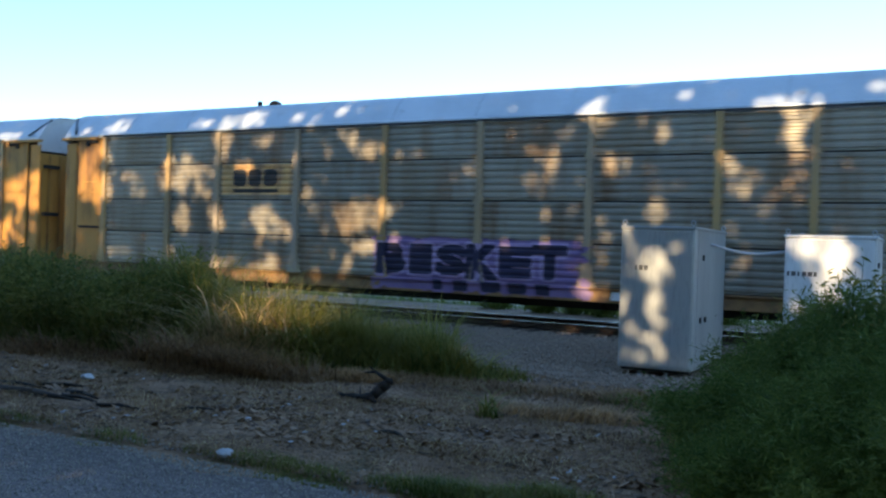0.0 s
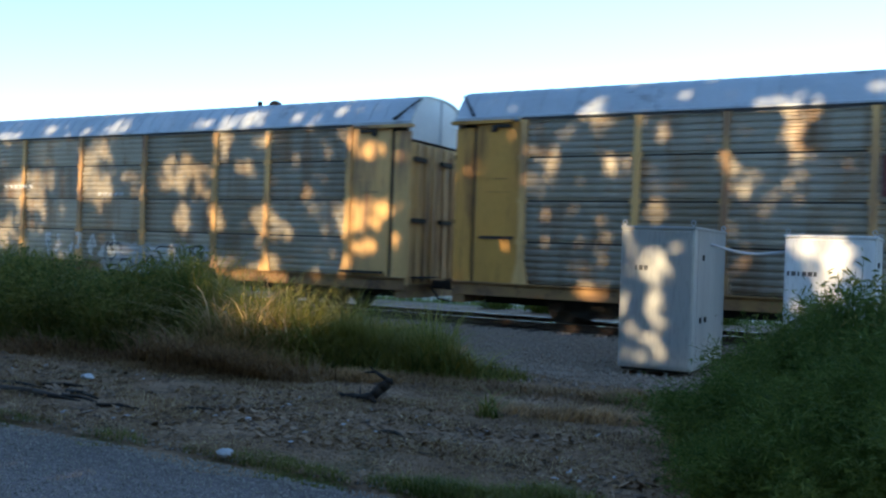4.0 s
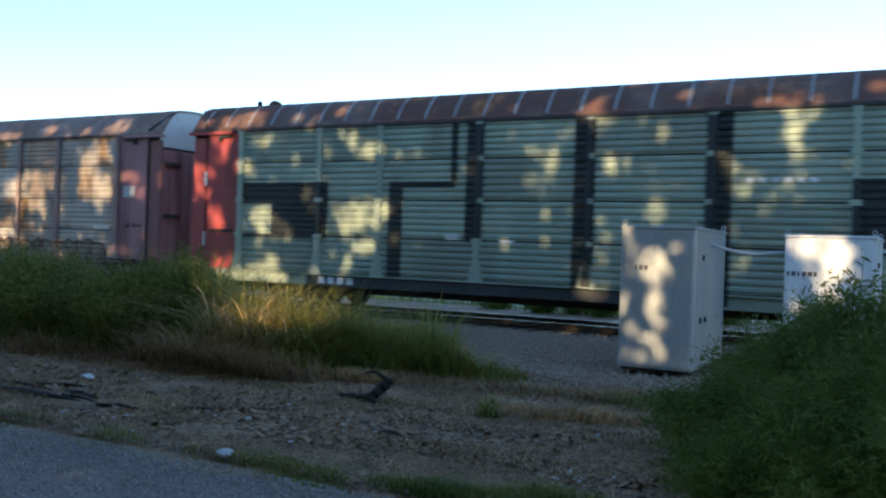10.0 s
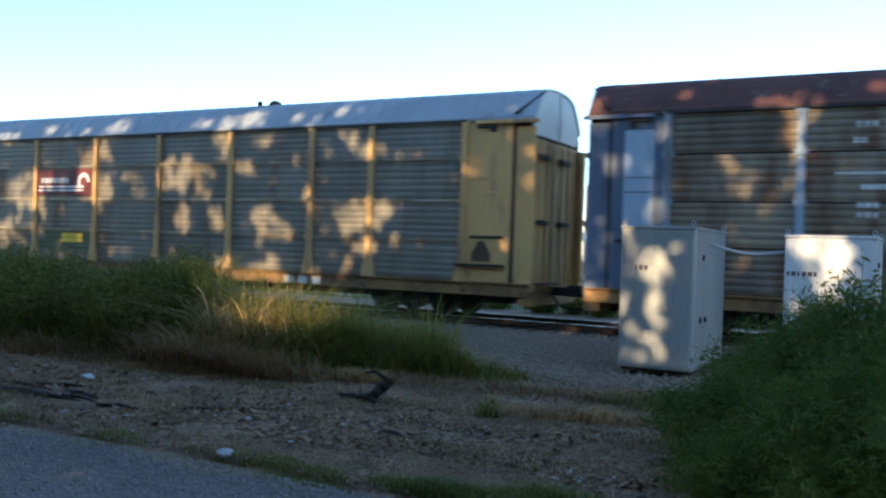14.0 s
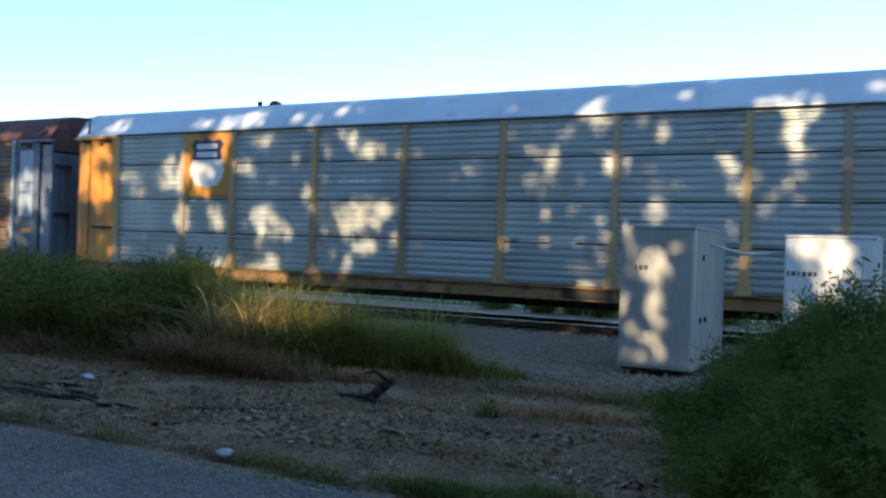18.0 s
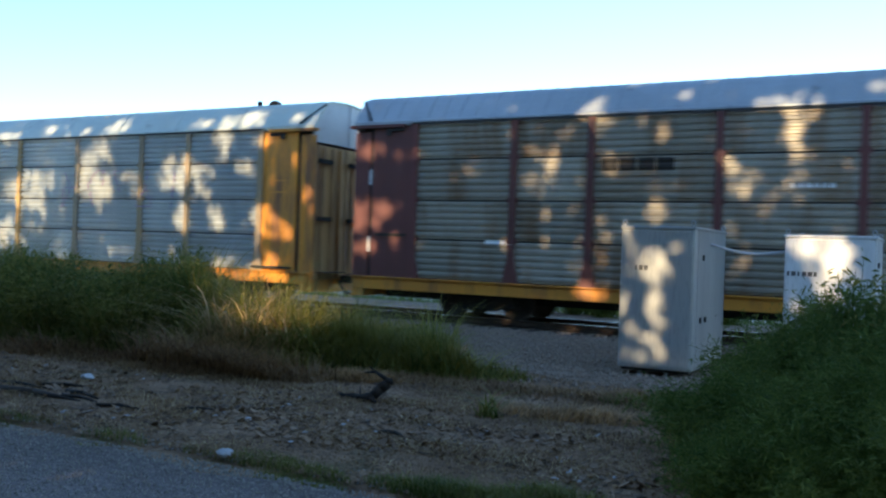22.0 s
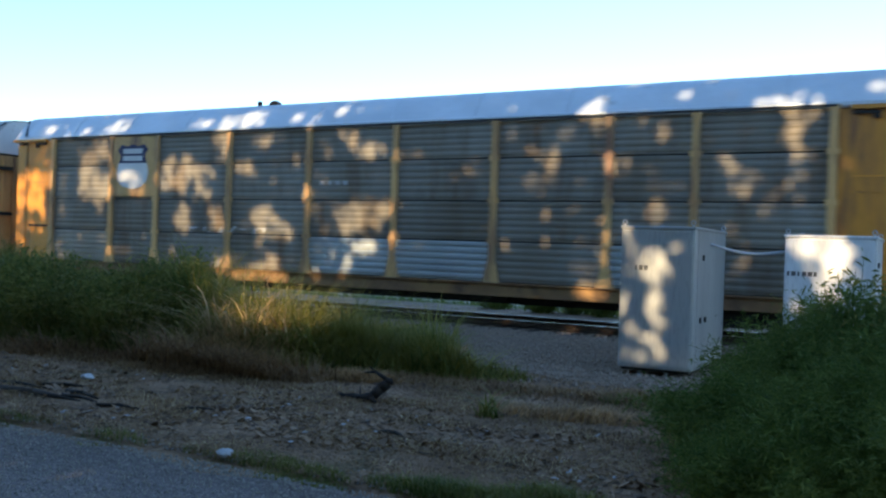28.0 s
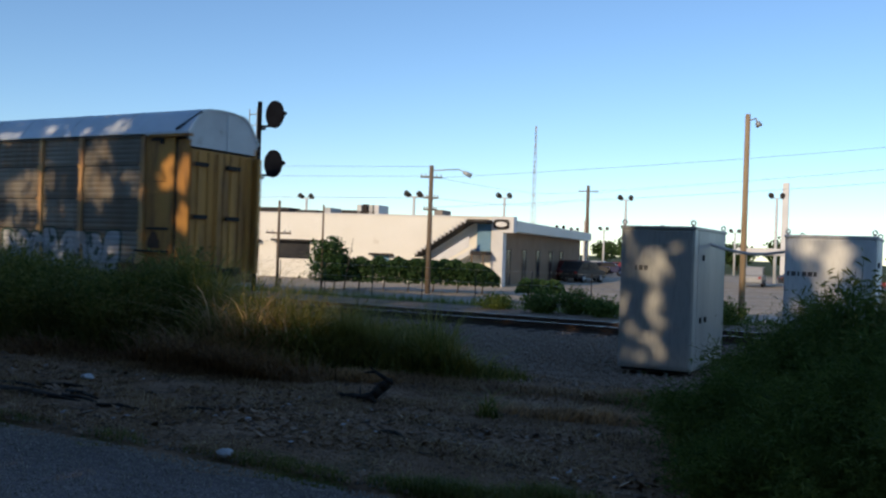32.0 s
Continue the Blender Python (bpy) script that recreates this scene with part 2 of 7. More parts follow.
    "mast_paint": surface("faded_red_white_paint", (0.50, 0.36, 0.34), (0.55, 0.50, 0.48), 0.4, 0.6),
    "galv_pole": surface("galvanised_pole", (0.45, 0.46, 0.47), (0.38, 0.39, 0.40), 2.0, 0.5, 0.4),
    "paper_white": surface("dirty_white_litter", (0.52, 0.53, 0.55), (0.42, 0.42, 0.43), 12.0, 0.7, bump=0.004),
    "dead_wood": surface("dark_dead_wood", (0.022, 0.018, 0.016), (0.04, 0.032, 0.027), 6.0, 0.9, bump=0.006),
    "stone": surface("ballast_stone", (0.381, 0.281, 0.213), (0.242, 0.18, 0.137), 9.0, 0.9, bump=0.004),
    "clod": foliage("dark_soil_litter", (0.0948, 0.0568, 0.0362), (0.317, 0.192, 0.109), 2.0, 0.0),
    "road_stone": surface("blue_grey_road_stone", (0.393, 0.355, 0.307), (0.173, 0.155, 0.138), 14.0, 0.9, bump=0.003),
    "pale_blue": surface("pale_blue_paint", (0.32, 0.4, 0.48), (0.248, 0.32, 0.4), 0.9, 0.55, 0.0, stretch=STREAK, stain=(0.16, 0.152, 0.152), stain_scale=2.0, stain_amount=0.5),
    "tree_leaf": foliage("tree_leaf", (0.035, 0.07, 0.018), (0.06, 0.10, 0.03), through_light=0.15),
    "weed": foliage("weed_green", (0.0588, 0.111, 0.0229), (0.168, 0.221, 0.0523)),
    "grass": foliage("tall_grass", (0.0641, 0.105, 0.0209), (0.243, 0.23, 0.0573)),
    "grass_light": foliage("light_green_grass", (0.129, 0.17, 0.034), (0.378, 0.326, 0.0851)),
    "straw": foliage("dry_straw", (0.413, 0.275, 0.127), (0.75, 0.549, 0.299)),
    "thatch": foliage("brown_thatch", (0.131, 0.0737, 0.0371), (0.372, 0.226, 0.112)),
    "matted": foliage("matted_dead_grass", (0.223, 0.128, 0.0613), (0.665, 0.393, 0.178)),
    "hedge": foliage("hedge_green", (0.03, 0.075, 0.021), (0.06, 0.112, 0.035)),
}


# ---- mesh helpers ----
def mesh_of(name, verts, faces, material):
    me = bpy.data.meshes.new(name)
    me.from_pydata([tuple(v) for v in verts], [], [tuple(f) for f in faces])
    me.materials.append(M[material] if isinstance(material, str) else material)
    return me


def part(name, me, parent=None, label=""):
    """Links a mesh as one object under a thing or a part."""
    ob = new(name, me)
    if parent is not None:
        ob.parent = parent
    if label:
        ob["label"] = label
    return ob


def bm_mesh(name, bm, material, bevel=0.0, smooth=False):
    if bevel:
        bmesh.ops.bevel(bm, geom=bm.edges[:], offset=bevel, segments=1, affect="EDGES", clamp_overlap=True)
    bmesh.ops.recalc_face_normals(bm, faces=bm.faces[:])
    me = bpy.data.meshes.new(name)
    bm.to_mesh(me)
    bm.free()
    for f in me.polygons:
        f.use_smooth = smooth
    me.materials.append(M[material] if isinstance(material, str) else material)
    return me


def add_box(bm, x0, x1, y0, y1, z0, z1):
    v = [bm.verts.new(p) for p in ((x0, y0, z0), (x1, y0, z0), (x1, y1, z0), (x0, y1, z0), (x0, y0, z1), (x1, y0, z1), (x1, y1, z1), (x0, y1, z1))]
    for f in ((0, 3, 2, 1), (4, 5, 6, 7), (0, 1, 5, 4), (1, 2, 6, 5), (2, 3, 7, 6), (3, 0, 4, 7)):
        bm.faces.new([v[i] for i in f])


def boxes(name, spans, material, bevel=0.0):
    bm = bmesh.new()
    for s in spans:
        add_box(bm, *s)
    return bm_mesh(name, bm, material, bevel)


def add_tube(bm, a, b, r0, r1=None, n=8, caps=True):
    a, b = Vector(a), Vector(b)
    r1 = r0 if r1 is None else r1
    q = (b - a).to_track_quat("Z", "Y")
    rings = []
    for p, r in ((a, r0), (b, r1)):
        rings.append([bm.verts.new(p + q @ Vector((r * math.cos(2 * math.pi * i / n), r * math.sin(2 * math.pi * i / n), 0))) for i in range(n)])
    for i in range(n):
        bm.faces.new((rings[0][i], rings[0][(i + 1) % n], rings[1][(i + 1) % n], rings[1][i]))
    if caps:
        bm.faces.new(rings[0][::-1])
        bm.faces.new(rings[1])


def tubes(name, runs, material, n=8, smooth=True):
    bm = bmesh.new()
    for run in runs:
        add_tube(bm, *run, n=n)
    return bm_mesh(name, bm, material, smooth=smooth)


def swept(name, pts, r, material, n=8):
    """One smooth tube along a line of points."""
    verts, faces = [], []
    for i, p in enumerate(pts):
        d = (pts[min(i + 1, len(pts) - 1)] - pts[max(i - 1, 0)]).to_track_quat("Z", "Y")
        verts += [p + d @ Vector((r * math.cos(6.2832 * k / n), r * math.sin(6.2832 * k / n), 0)) for k in range(n)]
    for i in range(len(pts) - 1):
        faces += [(i * n + k, i * n + (k + 1) % n, (i + 1) * n + (k + 1) % n, (i + 1) * n + k) for k in range(n)]
    me = mesh_of(name, verts, faces, material)
    for f in me.polygons:
        f.use_smooth = True
    return me


def add_prism(bm, outline, axis, d0, d1):
    """Extrudes an outline (pairs) along an axis: 'y' takes (x, z), 'x' takes (y, z), 'z' takes (x, y)."""
    def put(p, d):
        return {"y": (p[0], d, p[1]), "x": (d, p[0], p[1]), "z": (p[0], p[1], d)}[axis]
    a = [bm.verts.new(put(p, d0)) for p in outline]
    b = [bm.verts.new(put(p, d1)) for p in outline]
    k = len(outline)
    bm.faces.new(a)
    bm.faces.new(b[::-1])
    for i in range(k):
        bm.faces.new((a[i], b[i], b[(i + 1) % k], a[(i + 1) % k]))


def prism(name, outlines, axis, d0, d1, material, bevel=0.0):
    bm = bmesh.new()
    for o in outlines:
        add_prism(bm, o, axis, d0, d1)
    return bm_mesh(name, bm, material, bevel)


def thing(name, at=(0, 0, 0), turn=0.0, **tags):
    ob = new(name)
    ob.matrix_basis = pose(*at, 0, 0, turn)
    return tagged(ob, **tags)


# ---- ground ----
def smooth(a, b, x):
    t = min(1.0, max(0.0, (x - a) / (b - a)))
    return t * t * (3 - 2 * t)


def ground_z(x, y):
    """Height of the ground: track bed a little lower, the lot beyond lower still."""
    z = -0.10 - 0.11 * smooth(-9.6, -7.6, y) - 0.39 * smooth(5.0, 14.0, y)
    if y > -15.6 and abs(x) < 60 and y < 14:
        z += 0.045 * noise.noise(Vector((x * 0.6, y * 0.6, 0))) * (1 if y < -5 else 0.3)
    if y < -15.5:
        z -= 0.05
    return z


def build_ground():
    def axis(points):
        out = []
        for a, b, step in points:
            k = max(1, round((b - a) / step))
            out += [a + (b - a) * i / k for i in range(k)]
        return out + [points[-1][1]]
    xs = axis([(-3000, -300, 300), (-300, -60, 20), (-60, -20, 1.5), (-20, 6, 0.3), (6, 40, 3), (40, 300, 20), (300, 3000, 300)])
    ys = axis([(-3000, -100, 300), (-100, -30, 7), (-30, -18, 1), (-18, 0, 0.3), (0, 16, 0.8), (16, 120, 8), (120, 3000, 240)])
    verts = [(x, y, ground_z(x, y)) for y in ys for x in xs]
    w = len(xs)
    faces = [(j * w + i, j * w + i + 1, (j + 1) * w + i + 1, (j + 1) * w + i) for j in range(len(ys) - 1) for i in range(w - 1)]
    m = bpy.data.materials.new("ground_soil")
    m.use_nodes = True
    t = m.node_tree
    n, l = t.nodes, t.links
    co = n.new("ShaderNodeTexCoord")

    def tex(s, d=6):
        x = n.new("ShaderNodeTexNoise")
        x.inputs["Scale"].default_value, x.inputs["Detail"].default_value, x.inputs["Roughness"].default_value = s, d, 0.65
        l.new(co.outputs["Object"], x.inputs["Vector"])
        return x.outputs[0]

    def rng(src, a, b):
        x = n.new("ShaderNodeMapRange")
        x.inputs[1].default_value, x.inputs[2].default_value = a, b
        l.new(src, x.inputs[0])
        return x.outputs[0]

    def mix(f, a, b):
        x = n.new("ShaderNodeMix")
        x.data_type = "RGBA"
        l.new(f, x.inputs[0])
        for k, v in ((6, a), (7, b)):
            if isinstance(v, tuple):
                x.inputs[k].default_value = (*v, 1)
            else:
                l.new(v, x.inputs[k])
        return x.outputs[2]

    def op(kind, a, b):
        x = n.new("ShaderNodeMath")
        x.operation = kind
        for k, v in enumerate((a, b)):
            if isinstance(v, float):
                x.inputs[k].default_value = v
            else:
                l.new(v, x.inputs[k])
        return x.outputs[0]

    sep = n.new("ShaderNodeSeparateXYZ")
    l.new(co.outputs["Object"], sep.inputs[0])
    soil = mix(rng(tex(1.3), 0.35, 0.65), (0.265, 0.158, 0.098), (0.425, 0.272, 0.172))
    soil = mix(rng(tex(11), 0.5, 0.72), soil, (0.062, 0.042, 0.03))
    soil = mix(rng(tex(0.7), 0.55, 0.7), soil, (0.06, 0.075, 0.035))
    gravel = mix(rng(tex(26, 3), 0.35, 0.65), (0.15, 0.114, 0.086), (0.41, 0.325, 0.245))
    gravel = mix(rng(tex(1.6, 4), 0.5, 0.72), gravel, (0.145, 0.105, 0.073))
    lot = mix(rng(tex(0.25), 0.35, 0.65), (0.50, 0.44, 0.36), (0.40, 0.35, 0.28))
    lot = mix(rng(tex(2.0), 0.5, 0.75), lot, (0.27, 0.235, 0.195))
    y_warped = op("ADD", sep.outputs[1], op("MULTIPLY", op("SUBTRACT", tex(0.7), 0.5), 3.0))
    col = mix(rng(y_warped, -9.6, -8.6), soil, gravel)
    verge = mix(rng(tex(1.0), 0.4, 0.6), (0.06, 0.085, 0.03), (0.14, 0.12, 0.07))
    col = mix(rng(y_warped, 7.0, 9.0), col, verge)
    col = mix(rng(y_warped, 12.5, 13.5), col, lot)
    col = mix(rng(sep.outputs[1], 95.0, 130.0), col, (0.07, 0.09, 0.04))
    b = n["Principled BSDF"]
    l.new(col, b.inputs["Base Color"])
    b.inputs["Roughness"].default_value = 0.95
    b.inputs["Specular IOR Level"].default_value = 0.15
    bp = n.new("ShaderNodeBump")
    bp.inputs["Distance"].default_value = 0.06
    l.new(tex(22, 4), bp.inputs["Height"])
    l.new(bp.outputs[0], b.inputs["Normal"])
    me = mesh_of("ground", verts, faces, m)
    for f in me.polygons:
        f.use_smooth = True
    tagged(part("ground", me), "dry brown soil with gravel by the track and a lot beyond", "ground", kind="structure")


def build_road():
    """The asphalt road, with a frayed edge, parallel to the track."""
    xs = [-60 + 0.1 * i for i in range(801)]
    verts, faces = [], []
    for i, x in enumerate(xs):
        edge = -15.70 + 0.20 * noise.noise(Vector((x * 0.9, 3, 0))) + 0.13 * noise.noise(Vector((x * 2.6, 7, 0))) + 0.08 * noise.noise(Vector((x * 7.0, 9, 0)))
        for y, z in ((edge + 0.05, -0.17), (edge - 0.12, -0.105), (edge - 0.7, -0.072), (-19.0, -0.05), (-24.5, -0.07), (-24.6, -0.16)):
            verts.append((x, y, z))
        if i:
            for k in range(5):
                a = (i - 1) * 6 + k
                faces.append((a, a + 1, a + 7, a + 6))
    me = mesh_of("road", verts, faces, "asphalt")
    tagged(part("road", me), "grey worn asphalt road with a frayed edge", "road", kind="structure")


def build_track():
    bed = thing("railway_track", label="steel rails on creosoted ties in grey ballast", category="railway track", kind="structure")
    for s in (-1, 1):
        y = s * 0.755
        o = [(y - 0.07, -0.178), (y + 0.07, -0.178), (y + 0.07, -0.165), (y + 0.012, -0.14), (y + 0.012, -0.045), (y + 0.036, -0.035), (y + 0.036, -0.004),
             (y - 0.036, -0.004), (y - 0.036, -0.035), (y - 0.012, -0.045), (y - 0.012, -0.14), (y - 0.07, -0.165)]
        rail = part("rail", prism("rail", [o], "x", -130, 70, "rail_steel"), bed, "rusty steel rail with a polished head")
        part("rail_head", boxes("rail_head", [(-130, 70, y - 0.030, y + 0.030, -0.004, 0.0)], "rail_head"), rail)
    tie = boxes("tie", [(-0.115, 0.115, -1.3, 1.3, -0.34, -0.18)], "tie_wood", 0.012)
    for i in range(84):
        ob = part("tie", tie, bed)
        ob.location = (-38 + i * 0.54, random.uniform(-0.03, 0.03), random.uniform(-0.01, 0.0))


# ---- railcars ----
POSTS = [-11.74, -9.0, -7.07, -4.2, -1.38, 1.38, 4.2, 7.07, 9.0, 11.74]
TIERS = [(0.95, 1.90), (1.94, 2.88), (2.92, 3.92), (3.96, 4.86)]
SIDE = -1.50
mesh_store = {}
RIB_DEPTH = {"steel_dark": 0.011, "steel_brown": 0.018, "steel_pinkish": 0.020, "steel_light": 0.042, "steel_green": 0.042}
painting = {"depth": 0.032}                              # rib depth of the railcar that is being painted


def corrugated(name, x0, x1, z0, z1, material, proud=0.0):
    """A sheet with horizontal ribs."""
    key = (name, round(x1 - x0, 3), round(z0, 3), round(z1, 3), material, proud)
    if key in mesh_store:
        return mesh_store[key], (x0 + x1) / 2
    h = (x1 - x0) / 2
    deep = RIB_DEPTH.get(material, 0.032)
    k = max(3, round((z1 - z0) / 0.155))
    p = (z1 - z0) / k
    line = []
    for i in range(k):
        z = z0 + i * p
        line += [(SIDE, z + 0.02 * p), (SIDE, z + 0.30 * p), (SIDE - deep, z + 0.42 * p), (SIDE - deep, z + 0.82 * p)]
    line.append((SIDE, z1))
    verts = []
    for y, z in line:
        verts += [(-h, y - proud, z), (h, y - proud, z)]
    faces = [(2 * i, 2 * i + 1, 2 * i + 3, 2 * i + 2) for i in range(len(line) - 1)]
    nb = len(verts)
    verts += [(-h, SIDE + 0.03, z0), (h, SIDE + 0.03, z0), (-h, SIDE + 0.03, z1), (h, SIDE + 0.03, z1)]
    faces += [(0, nb, nb + 1, 1), (nb - 2, nb - 1, nb + 3, nb + 2), (nb, nb + 2, nb + 3, nb + 1)]
    me = mesh_of(name, verts, faces, material)
    mesh_store[key] = me
    return me, (x0 + x1) / 2


def stored(key, make):
    if key not in mesh_store:
        mesh_store[key] = make()
    return mesh_store[key]


ROOF = [(-1.58, 4.86), (-1.58, 4.93), (-1.52, 4.98), (-1.40, 5.18), (-1.26, 5.37), (-1.10, 5.53), (-0.95, 5.635), (-0.75, 5.69), (-0.35, 5.73), (0.0, 5.74)]
ROOF = ROOF + [(-y, z) for y, z in ROOF[-2::-1]]


def roof_mesh(material, x0=-13.60, x1=13.60):
    bm = bmesh.new()
    lower = [(y * 0.97, z - 0.05) for y, z in ROOF]
    add_prism(bm, ROOF + lower[::-1], "x", x0, x1)
    return bm_mesh("roof", bm, material)


def roof_rib(material, tall=0.022, half=0.045):
    outer = [(y * 1.006, z + tall) for y, z in ROOF[2:-2]]
    inner = [(y * 0.985, z - 0.02) for y, z in ROOF[2:-2]]
    return prism("roof_rib", [outer + inner[::-1]], "x", -half, half, material)


def post_mesh(material):
    def make():
        bm = bmesh.new()
        o = [(-0.21, 0.90), (0.21, 0.90), (0.19, 1.0), (0.085, 1.48), (0.075, 4.72), (0.13, 4.88), (-0.13, 4.88), (-0.075, 4.72), (-0.085, 1.48), (-0.19, 1.0)]
        add_prism(bm, o, "y", SIDE - 0.085, SIDE + 0.02)
        for z in (1.92, 2.90, 3.94):
            add_box(bm, -0.12, 0.12, SIDE - 0.10, SIDE, z - 0.06, z + 0.06)
        return bm_mesh("side_post", bm, material)
    return stored(("post", material), make)


def wheelset_mesh():
    def make():
        bm = bmesh.new()
        for s in (-1, 1):
            for r, a, b in ((0.42, 0.70, 0.80), (0.455, 0.67, 0.70), (0.16, 0.80, 0.86)):
                add_tube(bm, (0, s * a, 0), (0, s * b, 0), r, n=24)
            for i in range(4):
                c, d = math.cos(i * math.pi / 2) * 0.27, math.sin(i * math.pi / 2) * 0.27
                add_box(bm, c - 0.05, c + 0.05, s * 0.80 if s < 0 else 0.795, s * 0.795 if s < 0 else 0.81, d - 0.05, d + 0.05)
        add_tube(bm, (0, -1.0, 0), (0, 1.0, 0), 0.08, n=10)
        return bm_mesh("wheelset", bm, "wheel_steel")
    return stored("wheelset", make)


def truck_parts(car, x):
    truck = part("truck", stored("bolster", lambda: boxes("truck", [(-0.22, 0.22, -1.05, 1.05, 0.42, 0.62), (-0.35, 0.35, -0.35, 0.35, 0.55, 0.68)], "underframe", 0.02)), car, "grimy cast steel bogie")
    truck.location = (x, 0, 0)

    def frame_side(s):
        o = [(-1.12, 0.34), (-1.12, 0.52), (-0.72, 0.60), (-0.40, 0.78), (0.40, 0.78), (0.72, 0.60), (1.12, 0.52), (1.12, 0.34), (0.70, 0.36), (0.42, 0.20), (-0.42, 0.20), (-0.70, 0.36)]
        bm = bmesh.new()
        add_prism(bm, o, "y", s * 0.95, s * 1.10)
        for c in (-0.13, 0.0, 0.13):
            add_tube(bm, (c, s * 1.12, 0.26), (c, s * 1.12, 0.62), 0.055, n=8)
        for c in (-0.89, 0.89):
            add_tube(bm, (c, s * 1.08, 0.42), (c, s * 1.20, 0.42), 0.12, n=10)
        return bm_mesh("side_frame", bm, "underframe")
    for s in (-1, 1):
        part("side_frame", stored(("side_frame", s), lambda: frame_side(s)), truck)
    made = []
    for d in (-0.89, 0.89):
        w = part("wheelset", wheelset_mesh(), truck, "worn steel wheel pair on an axle")
        w.location = (d, 0, 0.42)
        made.append((w, d))
    return made


def end_parts(car, side, c):
    """One end of a railcar; side -1 is the leading end, +1 the trailing end."""
    e = side
    body, trim = c["end"], c.get("end_trim", c["end"])

    def X(a, b):
        return (11.74 + a, 11.74 + b) if e > 0 else (-11.74 - b, -11.74 - a)
    tag = (e, body, trim, c.get("column"))
    for s in (-1, 1):
        y0, y1 = (SIDE - 0.03, SIDE + 0.04) if s < 0 else (-SIDE - 0.04, -SIDE + 0.03)
        part("end_panel", stored(("ep", s, *tag), lambda: boxes("end_panel", [(*X(0.09, 1.27), y0, y1, 0.93, 4.80)], body, 0.012)), car, "flat painted end panel")
        col = part("corner_column", stored(("cc", s, *tag), lambda: boxes("corner_column", [(*X(1.36, 1.86), y0 + 0.03 * (-s), y1 + 0.03 * (-s), 0.72, 4.70)], c.get("column", body), 0.03)), car)
        if s < 0 and (c.get("brake") or e < 0):
            part("stiffener", stored(("st", *tag), lambda: boxes("stiffener", [(*X(0.22, 1.12), SIDE - 0.06, SIDE - 0.03, 1.98, 2.05)], "underframe")), col)
        if s < 0:
            for zz in (3.10, 3.42):
                part("stiffener", stored(("st2", zz, *tag), lambda: boxes("stiffener", [(*X(0.35, 0.95), SIDE - 0.042, SIDE - 0.03, zz, zz + 0.03)], trim)), col)
    # door leaves with ribs, hinges and the dark hand brake recess
    for s in (-1, 1):
        ya, yb = (0.02, 1.40) if s > 0 else (-1.40, -0.02)
        leaf = part("end_door", stored(("leaf", s, c.get("door"), *tag), lambda: boxes("end_door", [(*X(1.78, 1.84), ya, yb, 0.75, 4.42)], c.get("door", body), 0.008)), car, "tall ribbed folding end door")
        for i in range(3):
            part("door_rib", stored(("leaf_rib", s, i, c.get("door"), *tag), lambda: boxes("door_rib", [(*X(1.84, 1.88), ya + 0.25 + i * 0.42, ya + 0.32 + i * 0.42, 0.8, 4.38)], c.get("door", body), 0.008)), leaf)
        for z in (2.40, 3.98):
            part("hinge", stored(("hinge", s, z, e), lambda: boxes("hinge", [(*X(1.86, 1.96), ya + 0.04, ya + 0.62, z - 0.06, z + 0.06)], "underframe")), leaf, "short dark hinge bar")
        part("lock_rod", stored(("rod", s, e, body), lambda: tubes("lock_rod", [((X(1.90, 1.90)[0], ya + 0.95, 0.8), (X(1.90, 1.90)[0], ya + 0.95, 4.35), 0.025)], body, n=6)), leaf)
    part("end_sheet", stored(("sheet", e, c["cap"]), lambda: prism("end_sheet", [[(y * 0.985, z - 0.015) for y, z in ROOF] + [(1.45, 4.50), (-1.45, 4.50)]], "x", *X(1.76, 1.82), c["cap"])), car, "curved sheet closing the roof end")
    part("cap_seam", stored(("cap_seam", e, c["cap"]), lambda: boxes("cap_seam", [(*X(1.82, 1.845), 0.10, 0.16, 4.52, 5.70)], c["cap"])), car)
    part("door_track", stored(("dt", e, body), lambda: boxes("door_track", [(*X(0.3, 1.95), SIDE - 0.13, SIDE + 0.02, 4.77, 4.85)], body)), car)
    part("roof_brace", stored(("brace", e), lambda: tubes("roof_brace", [((X(1.35, 1.35)[0], -1.58, 4.98), (X(1.88, 1.88)[0], -1.08, 5.56), 0.035)], "black_paint")), car, "black diagonal roof brace")
    part("end_post", stored(("post_end", e, body), lambda: boxes("end_post", [(*X(1.86, 2.05), 1.34, 1.52, 0.7, 4.38)], body, 0.01)), car)
    part("track_bracket", stored(("bracket", e), lambda: boxes("track_bracket", [(*X(0.35, 0.85), SIDE - 0.10, SIDE - 0.03, 4.67, 4.74), (*X(0.72, 0.85), SIDE - 0.10, SIDE - 0.03, 4.57, 4.67)], "underframe", 0.01)), car, "small dark bracket under the door track")
    if e > 0:
        low = 1.30 if c.get("brake") else 1.00
        part("step", stored(("step_tail", low), lambda: boxes("step", [(11.6, 12.9, SIDE - 0.16, SIDE, low, low + 0.06)], "underframe")), car)
        if c.get("brake"):
            part("brake_recess", stored("recess", lambda: prism("brake_recess", [[(12.02, 1.42), (12.52, 1.42), (12.52, 1.62), (12.34, 1.92), (12.2, 1.92), (12.02, 1.62)]], "y", SIDE - 0.055, SIDE - 0.02, "brake_grime")), car, "rusty hand brake recess")
    elif c.get("gap_strips"):
        tall = 0.14 if c["gap_strips"] == "dots" else 0.40
